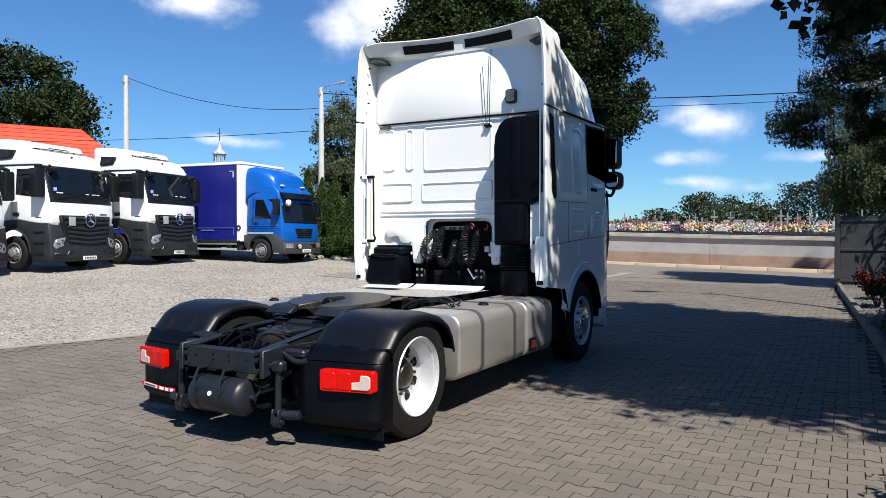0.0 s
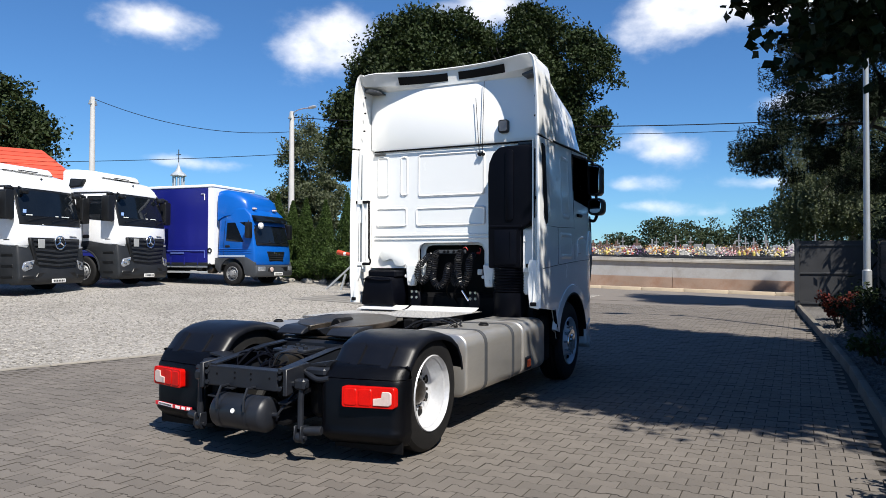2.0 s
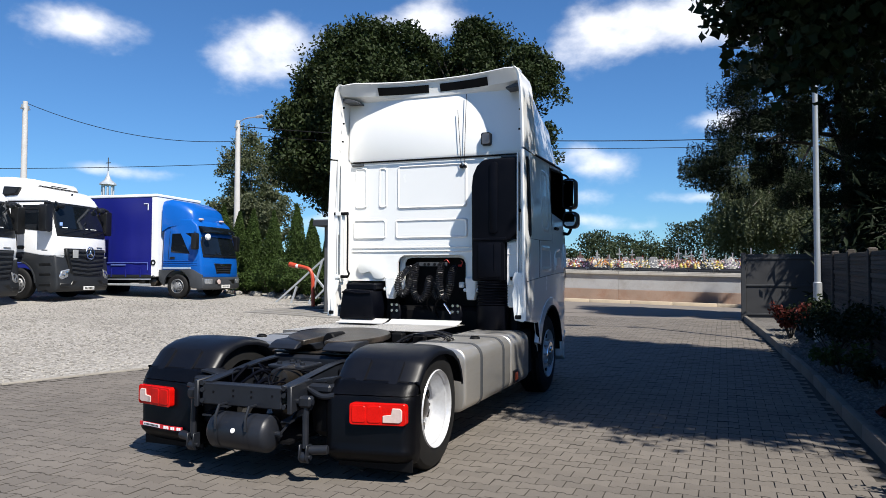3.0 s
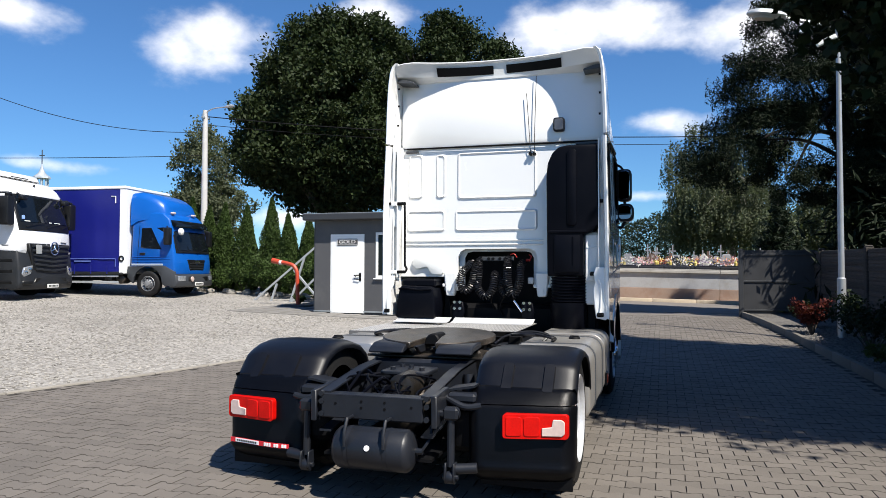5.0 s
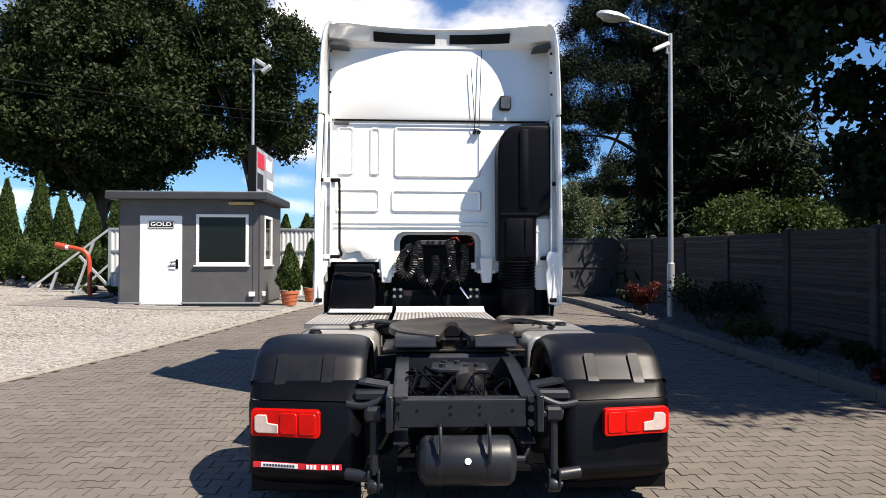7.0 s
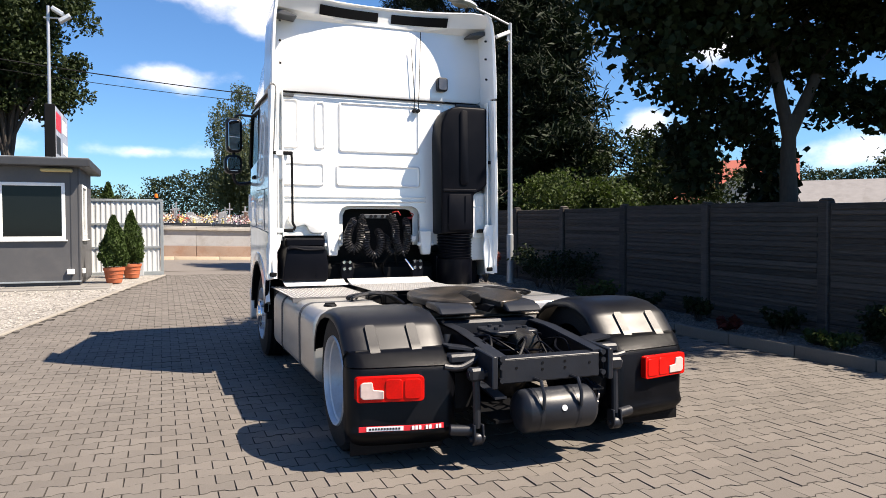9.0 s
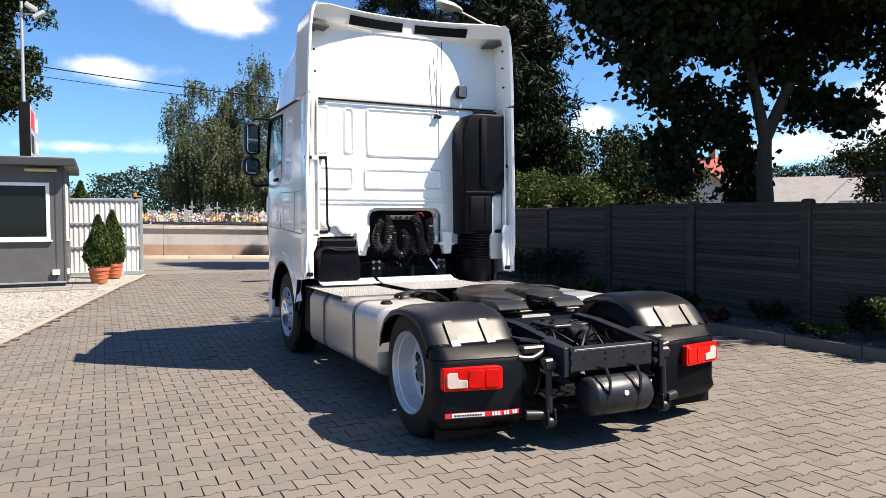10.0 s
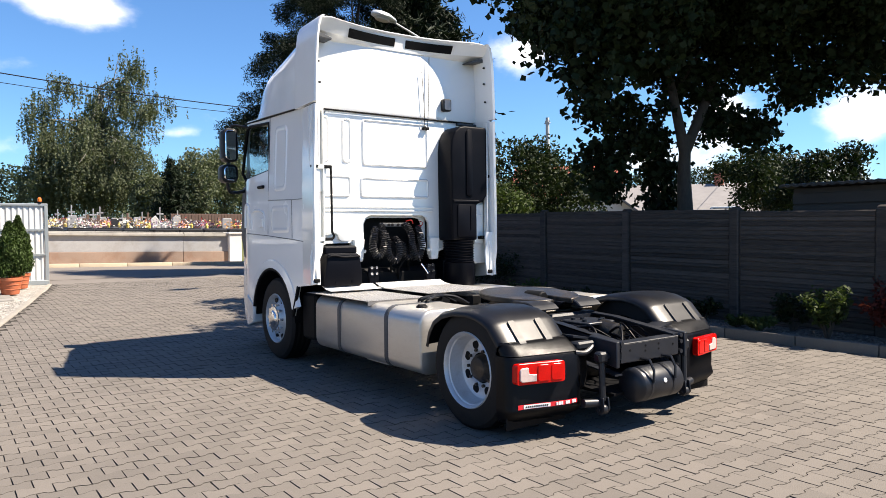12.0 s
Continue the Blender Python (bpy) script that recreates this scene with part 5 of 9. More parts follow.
    for x in (-0.15, 0.11):
        tube(bm, [(x + 0.012, -0.80, 0.545), (x + 0.012, -0.90, 0.545), (x + 0.012, -0.94, 0.47), (x + 0.012, -0.94, 0.38)], 0.011, 6)
        lathe(bm, (x, -0.80, 0.347), (1, 0, 0), [(0, 0.1365), (0.024, 0.1365)], 32, False)
    P("tank_strap", bm, CHASSIS, "dark tank straps", tank)
    bm = B()
    cyl(bm, (0.008, -0.926, 0.376), (0.008, -0.936, 0.378), 0.018, 14)
    P("drain_cap", bm, STICKER_WHITE, "white round sticker", tank)
    bm = B()
    cyl(bm, (0.28, -0.80, 0.35), (0.33, -0.80, 0.35), 0.02, 10)
    tube(bm, curve([(0.32, -0.8, 0.35), (0.36, -0.76, 0.42), (0.34, -0.6, 0.5)], 5), 0.01, 6)
    P("tank_fitting", bm, CHASSIS, "tank fitting", tank)
    # axle, differential, air springs
    bm = B()
    cyl(bm, (-1.0, 0, 0.46), (1.0, 0, 0.46), 0.09, 16)
    lathe(bm, (0, -0.30, 0.46), (0, 1, 0), [(0, 0.05), (0.06, 0.16), (0.18, 0.23), (0.34, 0.23), (0.5, 0.16), (0.75, 0.09)], 24)
    P("rear_axle", bm, GREASE, "greasy rear axle with differential")
    for s in (-1, 1):
        for y in (-0.42, 0.46):
            bm = B()
            lathe(bm, (s * 0.52, y, 0.30), (0, 0, 1), [(0, 0.10), (0.04, 0.135), (0.16, 0.145), (0.26, 0.135), (0.30, 0.09)], 24)
            P("air_spring", bm, BLACK_MATT, "black air spring")
        bm = B()
        cyl(bm, (s * 0.47, -0.15, 0.38), (s * 0.44, -0.1, 0.74), 0.04, 12)
        P("shock_absorber", bm, CHASSIS, "shock absorber")
    # crossmember plate in the middle, gearbox bits, cable looms between the rails
    bm = B()
    prism(bm, rounded(-0.17, 0.19, -0.30, 0.02, 0.05), "z", 0.74, 0.765, 0.006)
    for x, y in ((-0.1, -0.2), (0.0, -0.08), (0.12, -0.2), (0.05, -0.24), (-0.08, -0.05)):
        cyl(bm, (x, y, 0.765), (x, y, 0.785), 0.02, 8)
    P("bracket_plate", bm, CHASSIS, "bolted crossmember plate")
    bm = B()
    lathe(bm, (0.04, -0.45, 0.66), (0.1, 1, 0.1), [(0, 0.05), (0.03, 0.1), (0.2, 0.1), (0.24, 0.06)], 20)
    P("valve_body", bm, GREASE, "greasy valve body")
    rnd = random.Random(11)
    for k in range(16):
        x = rnd.uniform(-0.34, 0.33)
        bm = B()
        pts = [(x, rnd.uniform(-0.7, -0.5), rnd.uniform(0.56, 0.66))]
        for q in range(4):
            pts.append((max(-0.37, min(0.37, x + rnd.uniform(-0.14, 0.14))), pts[-1][1] + rnd.uniform(0.1, 0.26), rnd.uniform(0.58, 0.76)))
        tube(bm, curve(pts, 6), rnd.choice((0.006, 0.008, 0.011)), 6)
        P("air_hose", bm, DUCT_PL, "black chassis hose")
    bm = B()
    box(bm, -0.38, 0.38, 0.10, 0.20, 0.56, 0.80, 0.02)
    box(bm, -0.38, 0.38, 0.95, 1.05, 0.56, 0.80, 0.02)
    box(bm, -0.36, 0.36, 1.3, 4.4, 0.40, 0.74, 0.03)
    P("crossmember", bm, CHASSIS, "dark crossmembers")
    bm = B()
    box(bm, -0.37, 0.37, -0.75, 1.2, 0.27, 0.29)
    P("under_tray", bm, BLACK_MATT)
    # fifth wheel
    bm = B()
    for s in (-1, 1):
        box(bm, s * 0.36 - 0.06, s * 0.36 + 0.06, 0.32, 0.87, 0.79, 0.86, 0.02)
        prism(bm, [(0.42, 0.85), (0.74, 0.85), (0.64, 0.92), (0.52, 0.92)], "x", s * 0.36 - 0.05, s * 0.36 + 0.05, 0.01)
    box(bm, -0.5, 0.5, 0.26, 0.90, 0.795, 0.815, 0.006)
    P("coupling_bracket", bm, GREASE, "greasy mounting bracket")
    pts = []
    R, cy = 0.465, 0.60
    for a in range(-77, 258, 8):
        pts.append((R * math.cos(radians(a)), cy + R * math.sin(radians(a))))
    # throat open to the rear
    slot = [(-0.10, cy - 0.44), (-0.045, cy - 0.10), (-0.04, cy + 0.02), (0.04, cy + 0.02), (0.045, cy - 0.10), (0.10, cy - 0.44)]
    bm = B()
    prism(bm, pts + slot, "z", 0.902, 0.950, 0.010)
    tip = Matrix.Rotation(radians(3.2), 3, "X")
    bmesh.ops.rotate(bm, verts=bm.verts[:], cent=(0, cy, 0.94), matrix=tip)
    fw = P("fifth_wheel", bm, GREASE, "greasy fifth wheel plate", angle=40)
    bm = B()
    for s in (-1, 1):
        prism(bm, [(cy - 0.20, 0.925), (cy - 0.42, 0.918), (cy - 0.49, 0.893), (cy - 0.54, 0.855), (cy - 0.51, 0.845), (cy - 0.42, 0.865), (cy - 0.20, 0.875)], "x", min(s * 0.13, s * 0.41), max(s * 0.13, s * 0.41), 0.008)
        prism(bm, [(cy - 0.02, 0.90), (cy - 0.40, 0.89), (cy - 0.30, 0.83), (cy - 0.02, 0.83)], "x", min(s * 0.06, s * 0.09), max(s * 0.06, s * 0.09), 0.006)
    P("ramp", bm, CHASSIS, "sloping approach ramps", fw)
    bm = B()
    prism(bm, [(-0.075, 0.88), (-0.05, 0.945), (-0.02, 0.972), (0.03, 0.975), (0.055, 0.945), (0.08, 0.88)], "y", cy - 0.20, cy + 0.03, 0.012)
    box(bm, -0.40, -0.30, cy + 0.02, cy + 0.12, 0.84, 0.90, 0.01)
    tube(bm, [(0.1, cy, 0.88), (0.52, cy - 0.02, 0.87)], 0.014, 8)
    P("locking_jaw", bm, BLACK_MATT, "dark locking jaw and lever", fw)
    # checker plates behind the cab
    for x0, x1, y0, y1, z in ((-1.225, -0.52, 1.50, 2.84, 0.880), (-0.47, 0.45, 1.60, 2.74, 0.905)):
        bm = B()
        box(bm, x0, x1, y0, y1, z - 0.004, z, 0.001)
        if x0 < -1:
            box(bm, x0, x1, y0, y0 + 0.004, z - 0.04, z)
        plate = P("chequer_plate", bm, CHECKER_BASE, "worn aluminium chequer plate walkway")
        bm = B()
        nx, ny = int((x1 - x0) / 0.034), int((y1 - y0) / 0.034)
        for i in range(nx):
            for j in range(ny):
                m = Matrix.Translation((x0 + (i + 0.5) * 0.034, y0 + (j + 0.5) * 0.034, z)) @ Matrix.Rotation(radians(45 if (i + j) % 2 else -45), 4, "Z")
                vs = [bm.verts.new(m @ Vector(p)) for p in ((-0.018, 0, 0.0005), (0, -0.008, 0.0005), (0.018, 0, 0.0005), (0, 0.008, 0.0005), (0, 0, 0.006))]
                for a, b in ((0, 1), (1, 2), (2, 3), (3, 0)):
                    bm.faces.new((vs[a], vs[b], vs[4]))
        P("tread_pattern", bm, CHECKER, "bright raised tread bars", plate)["kind"] = "stuff"
    bm = B()
    for x0, x1 in ((-1.13, -0.50), (-0.46, 0.44)):
        rws = []
        for x in (x0, x1):
            rws.append([Vector((x, 2.46, 0.912)), Vector((x, 2.56, 0.922)), Vector((x, 2.66, 0.955)), Vector((x, 2.663, 0.950)), Vector((x, 2.56, 0.916)), Vector((x, 2.46, 0.906))])
        loft(bm, rws)
    bmesh.ops.recalc_face_normals(bm, faces=bm.faces[:])
    P("kick_plate", bm, PALE_SHEET, "pale metal sheet along the cab foot")
    # hoses draped over the deck
    rnd = random.Random(21)
    for k in range(10):
        y, side = rnd.uniform(1.12, 1.42), -1 if k % 2 else 1
        reach = rnd.uniform(0.60, 0.98 if side > 0 else 0.80)
        bm = B()
        tube(bm, curve([(side * 0.36, y - 0.1, 0.84), (side * 0.45, y + rnd.uniform(-.08, .08), 0.905), (side * (0.45 + reach) / 2, y + rnd.uniform(-.12, .12), 0.925), (side * reach, y + rnd.uniform(-.1, .1), 0.90), (side * (reach - 0.02), y + 0.05, 0.86)], 7), rnd.choice((0.009, 0.012)), 6)
        P("deck_hose", bm, BLACK_PL, "black hose across the deck")
    bm = B()
    for x, y in ((-0.55, 1.35), (-0.35, 1.5), (0.2, 1.45), (0.5, 1.3), (-0.15, 1.25)):
        box(bm, x - 0.06, x + 0.06, y - 0.05, y + 0.05, 0.80, 0.90, 0.012)
    P("valve_block", bm, BLACK_MATT, "dark valve blocks")
    # second battery box / silencer in front, under the cab
    bm = B()
    box(bm, -0.9, 0.9, 2.95, 4.9, 0.45, 1.10, 0.05)
    P("engine_block", bm, BLACK_MATT, "dark engine and gearbox mass")
    bm = B()
    cyl(bm, (-1.0, 3.8, 0.5), (1.0, 3.8, 0.5), 0.07, 14)
    P("front_axle", bm, CHASSIS, "front axle beam")
    for s in (-1, 1):
        # dark inner wheel arch of the front wheel
        rows = []
        for a in range(180, -1, -15):
            y, z = 3.8 + 0.585 * math.cos(radians(a)), 0.50 + 0.585 * math.sin(radians(a))
            rows.append([Vector((s * 0.80, y, z)), Vector((s * (HW - 0.02), y, z)), Vector((s * (HW - 0.02), y + 0.012 * math.cos(radians(a)), z + 0.012)), Vector((s * 0.80, y, z + 0.012))])
        bm = B()
        loft(bm, rows)
        P("wheel_housing", bm, BLACK_MATT, "black wheel housing")


chassis()


def fuel_tank(s, y0, y1, x_in, label, name="fuel_tank"):
    """A D-shaped alloy tank with rounded edges, straps and cap."""
    z0, z1 = 0.31, 0.865
    sec = []
    for x, z, r, a0 in ((1.225, z1, 0.12, 90), (1.225, z0, 0.10, 0), (x_in, z0, 0.08, -90), (x_in, z1, 0.08, 180)):
        cx = x - r if x > 1 else x + r
        cz = z - r if z > 0.6 else z + r
        for i in range(6):
            a = radians(a0 - 90 * i / 5)
            sec.append((cx + r * math.cos(a), cz + r * math.sin(a)))
    bm = B()
    rows = []
    for y, k in ((y0, 0.94), (y0 + 0.006, 0.975), (y0 + 0.02, 1.0), (y1 - 0.02, 1.0), (y1 - 0.006, 0.975), (y1, 0.94)):
        cx, cz = (1.225 + x_in) / 2, (z0 + z1) / 2
        rows.append([Vector((s * (cx + (x - cx) * k), y, cz + (z - cz) * k)) for x, z in sec])
    loft(bm, rows)
    bmesh.ops.recalc_face_normals(bm, faces=bm.faces[:])
    tank = P(name, bm, ALU, label)
    return tank, sec


def strap(tank, sec, s, y):
    bm = B()
    rows = []
    cx, cz = 0.9, 0.59
    for yy, k in ((y - 0.03, 1.004), (y - 0.028, 1.02), (y + 0.028, 1.02), (y + 0.03, 1.004)):
        rows.append([Vector((s * (cx + (x - cx) * k), yy, cz + (z - cz) * k)) for x, z in sec])
    loft(bm, rows, caps=False)
    bmesh.ops.recalc_face_normals(bm, faces=bm.faces[:])
    part("strap", bm, DARK_GREY, tank, "dark rubber-lined tank strap")


def tanks():
    t, sec = fuel_tank(-1, 0.62, 2.64, 0.56, "long brushed aluminium fuel tank")
    for y in (1.17, 2.09):
        strap(t, sec, -1, y)
    bm = B()
    lathe(bm, (-1.04, 0.86, 0.86), (0, 0, 1), [(0, 0.05), (0.012, 0.052), (0.022, 0.046), (0.025, 0.03)], 18)
    box(bm, -1.08, -1.0, 0.852, 0.873, 0.880, 0.895, 0.005)
    part("filler_cap", bm, BLACK_MATT, t, "black filler cap")
    t, sec = fuel_tank(1, 0.62, 1.98, 0.56, "brushed aluminium fuel tank with two straps")
    for y in (1.03, 1.72):
        strap(t, sec, 1, y)
    bm = B()
    lathe(bm, (1.0, 1.50, 0.86), (0, 0, 1), [(0, 0.05), (0.012, 0.052), (0.022, 0.046), (0.025, 0.03)], 18)
    box(bm, 0.96, 1.04, 1.49, 1.512, 0.880, 0.895, 0.005)
    part("filler_cap", bm, BLACK_MATT, t, "black filler cap")
    t, sec = fuel_tank(1, 2.04, 2.72, 0.56, "smaller grey side tank", "side_tank")
    bm = B()
    box(bm, 1.225, 1.245, 2.06, 2.22, 0.36, 0.50, 0.015)
    lamp = part("side_marker", bm, BLACK_PL, t, "side marker lamp")
    bm = B()
    box(bm, 1.243, 1.25, 2.09, 2.19, 0.39, 0.47, 0.01)
    part("lens", bm, mat("dark_amber_lens", (0.16, 0.03, 0.01), 0.2), lamp, "orange lens")
    bm = B()
    for s in (-1, 1):
        for y in (0.75, 1.3, 1.85, 2.4):
            prism(bm, [(s * 0.40, 0.72), (s * 0.60, 0.70), (s * 0.62, 0.30), (s * 1.1, 0.29), (s * 1.1, 0.31), (s * 0.60, 0.34), (s * 0.40, 0.50)], "y", y - 0.025, y + 0.025)
    P("tank_bracket", bm, CHASSIS, "dark tank brackets")
    bm = B()
    box(bm, -1.1, -0.9, 1.35, 1.75, 0.285, 0.30, 0.003)
    P("under_step", bm, CHECKER, "small chequered step under the tank")
    # front edge: steps and battery side in the shade behind the front wheel
    bm = B()
    for s in (-1, 1):
        box(bm, s * 1.0 - 0.16, s * 1.0 + 0.16, 2.78, 3.12, 0.34, 0.86, 0.03)
    P("rear_splash_guard", bm, BLACK_MATT, "black splash guard behind the front wheel")
    # orange side reflector at the front edge of the mudguard
    bm = B()
    box(bm, 1.12, 1.14, 0.55, 0.57, 0.60, 0.72, 0.005)
    P("reflector", bm, ORANGE_LENS, "orange reflector")


tanks()


def mudguard(s):
    """Three-piece rear mudguard: dome with two ribs on its slope, band, and lamp panel with a lip."""
    xo, xi = 1.24, 0.565
    # dome, as rows from the outer edge to the inner edge; edges drawn down and in
    prof = [(0.56, 0.60), (0.525, 0.72), (0.45, 0.825), (0.33, 0.895), (0.16, 0.936), (-0.03, 0.947), (-0.17, 0.930), (-0.27, 0.897), (-0.325, 0.870), (-0.345, 0.856), (-0.355, 0.844), (-0.41, 0.785), (-0.455, 0.737), (-0.468, 0.722)]
    def row(x, shrink, drop):
        cy, cz = 0.0, 0.46
        return [Vector((s * x, cy + (y - cy) * shrink, cz + (z - cz) * shrink - drop)) for y, z in prof]
    bm = B()
    edge = [(0.0, 0.86), (-0.002, 0.90), (0.010, 0.935), (0.034, 0.962), (0.072, 0.983), (0.125, 0.996), (0.20, 1.0)]
    rows = [row(xo - d, k, 0.0) for d, k in edge] + [row(xi + d, k, 0.0) for d, k in reversed(edge)]
    loft(bm, rows, closed=False)
    bmesh.ops.recalc_face_normals(bm, faces=bm.faces[:])
    bmesh.ops.solidify(bm, geom=bm.faces[:], thickness=0.008)
    bmesh.ops.recalc_face_normals(bm, faces=bm.faces[:])
    g = P("mudguard", bm, BLACK_PL, "black plastic rear mudguard", angle=50)
    # straps on the steep rear face
    bm = B()
    for xx in (0.79, 1.06):
        line = [(-0.348, 0.864), (-0.358, 0.853), (-0.41, 0.796), (-0.456, 0.748), (-0.492, 0.712), (-0.495, 0.703)]
        rws = []
        for q, (y, z) in enumerate(line):
            w = 0.030 if q in (0, 5) else 0.038
            rws.append([Vector((s * (xx - w), y, z - 0.010)), Vector((s * (xx - w + 0.006), y - 0.005, z + 0.004)), Vector((s * (xx + w - 0.006), y - 0.005, z + 0.004)), Vector((s * (xx + w), y, z - 0.010))])
        loft(bm, rws)
        bmesh.ops.recalc_face_normals(bm, faces=bm.faces[:])
    part("rib", bm, BLACK_PL, g)
    # dark groove where the dome meets the band
    bm = B()
    tube(bm, [(s * (xi + 0.06), -0.470, 0.719), (s * (xo - 0.06), -0.470, 0.719)], 0.008, 6)
    part("groove", bm, BLACK_MATT, g)
    # rear piece: a U in plan, with the band below the dome
    def plan(y_rear, inset, r=0.10, n=5):
        pts = [(xo - inset, -0.47)]
        for i in range(n + 1):
            a = radians(0 - 90 * i / n)
            pts.append((xo - inset - r + r * math.cos(a), y_rear + r + r * math.sin(a)))
        for i in range(n + 1):
            a = radians(-90 - 90 * i / n)
            pts.append((xi + inset + r + r * math.cos(a), y_rear + r + r * math.sin(a)))
        pts.append((xi + inset, -0.30))
        return pts
    bm = B()
    lv = [(0.728, -0.462, 0.02), (0.722, -0.492, 0.006), (0.705, -0.525, 0.0), (0.66, -0.600, 0.0), (0.635, -0.628, 0.0), (0.625, -0.612, 0.012)]
    rake = lambda x, y: y + 0.085 * smooth01(0.74, 1.24, x) * smooth01(-0.30, -0.50, y)
    rows = [[Vector((s * x, y + (rake(x, y) - y) * smooth01(0.75, 0.63, z), z)) for x, y in plan(yr, ins)] for z, yr, ins in lv]
    loft(bm, rows, closed=False)
    bmesh.ops.solidify(bm, geom=bm.faces[:], thickness=0.008)
    bmesh.ops.recalc_face_normals(bm, faces=bm.faces[:])
    part("band", bm, BLACK_PL, g, "", 50)
    bm = B()
    lv = [(0.628, -0.625, 0.004), (0.60, -0.640, 0.0), (0.30, -0.638, 0.004), (0.255, -0.648, 0.002), (0.235, -0.655, 0.0), (0.215, -0.645, 0.004), (0.17, -0.60, 0.012), (0.14, -0.55, 0.02)]
    rows = [[Vector((s * x, rake(x, y), z)) for x, y in plan(yr, ins, 0.09, 8)] for z, yr, ins in lv]
    loft(bm, rows, closed=False)
    bmesh.ops.solidify(bm, geom=bm.faces[:], thickness=0.008)
    bmesh.ops.recalc_face_normals(bm, faces=bm.faces[:])
    part("lamp_panel", bm, BLACK_PL, g, "", 50)
    bm = B()
    box(bm, s * 0.92 - 0.30, s * 0.92 + 0.30, -0.487, -0.475, 0.09, 0.30, 0.004)
    part("mud_flap", bm, BLACK_MATT, g, "black rubber mud flap")
    # tail lamp: a raked red block that wraps round the corner, with an L-shaped clear lens
    def raked(b):
        for v in b.verts:
            v.co.y += 0.085 * smooth01(0.74, 1.24, abs(v.co.x))
        return b
    def lens(outline, y0, y1, bev):
        b = prism(B(), [(s * x, z) for x, z in outline], "y", y0, y1, bev)
        for k in range(1, 12):
            bmesh.ops.bisect_plane(b, geom=b.verts[:] + b.edges[:] + b.faces[:], plane_co=(s * (0.79 + 0.037 * k), 0, 0), plane_no=(1, 0, 0))
        return raked(b)
    lamp = part("tail_lamp", lens(rounded(0.805, 1.205, 0.435, 0.588, 0.022), -0.672, -0.61, 0.010), RED_LENS, g, "red tail lamp with a clear reversing lens")
    part("clear_lens", lens([(1.045, 0.455), (1.165, 0.455), (1.183, 0.47), (1.183, 0.545), (1.165, 0.558), (1.112, 0.558), (1.105, 0.512), (1.045, 0.505)], -0.681, -0.665, 0.004), CLEAR_LENS, lamp, "clear reversing lens")
    part("stop_lens", lens(rounded(0.825, 0.925, 0.452, 0.572, 0.02), -0.677, -0.665, 0.003), RED_LENS, lamp)
    part("stop_lens", lens(rounded(0.935, 1.035, 0.452, 0.572, 0.02), -0.677, -0.665, 0.003), RED_LENS, lamp)
    return g


gL = mudguard(-1)
mudguard(1)


def raked_strip(b):
    for k in range(1, 12):
        bmesh.ops.bisect_plane(b, geom=b.verts[:] + b.edges[:] + b.faces[:], plane_co=(-0.68 - 0.045 * k, 0, 0), plane_no=(1, 0, 0))
    for v in b.verts:
        v.co.y += 0.085 * smooth01(0.74, 1.24, abs(v.co.x))
    return b


# red and white sticker strip along the lip of one lamp panel; the letters are bars
bm = B()
box(bm, -1.19, -0.68, -0.664, -0.660, 0.258, 0.290)
st = part("sticker", raked_strip(bm), STICKER_RED, gL, "red and white sticker strip")
bm = B()
box(bm, -1.145, -0.93, -0.667, -0.663, 0.261, 0.287)
part("white_field", raked_strip(bm), STICKER_WHITE, st)
bm = B()
for i in range(11):
    box(bm, -1.13 + i * 0.017, -1.119 + i * 0.017, -0.669, -0.666, 0.268, 0.280)
part("dark_bar", raked_strip(bm), WRITING, st)
bm = B()
for i in range(9):
    if i not in (3, 6):
        box(bm, -0.88 + i * 0.021, -0.866 + i * 0.021, -0.669, -0.663, 0.263, 0.285)
part("white_bar", raked_strip(bm), STICKER_WHITE, st)

# ---- parked lorries on the gravel ----
def lorry_wheel(root, x, y, r, side, w=0.3):
    turn = Matrix.Identity(4) if side > 0 else FLIP
    at = Matrix.Translation((x, y, r)) @ turn
    bm = lathe(B(), (0, 0, 0), (1, 0, 0), [(-w, r - 0.12), (-w + 0.03, r - 0.01), (-0.04, r), (-0.01, r - 0.03), (0, r - 0.1), (-0.01, r * 0.6), (-0.06, r * 0.56), (-w, r * 0.56)], 36, False)
    wh = part("wheel", bm, RUBBER, root, "black lorry tyre", 40, at)
    bm = lathe(B(), (0, 0, 0), (1, 0, 0), [(-0.01, r * 0.61), (0.0, r * 0.58), (-0.07, r * 0.53), (-0.10, r * 0.42), (-0.04, r * 0.36), (-0.01, r * 0.30), (0.0, r * 0.24), (0.05, r * 0.20), (0.06, 0.0)], 28, False)
    part("rim", bm, RIM_SHADED, wh, "steel rim in a grey darkened for shade")
    bm = B()
    for k in range(10):
        a = 2 * math.pi * k / 10
        cyl(bm, (-0.03, r * 0.33 * math.cos(a), r * 0.33 * math.sin(a)), (0.03, r * 0.33 * math.cos(a), r * 0.33 * math.sin(a)), 0.016, 6)
    part("wheel_nut", bm, CHROME, wh)
    bm = B()
    for k in range(8):
        a = 2 * math.pi * (k + 0.5) / 8
        cyl(bm, (-0.10, r * 0.46 * math.cos(a), r * 0.46 * math.sin(a)), (-0.078, r * 0.46 * math.cos(a), r * 0.46 * math.sin(a)), 0.032, 10)
    part("hand_hole", bm, BLACK_MATT, wh)


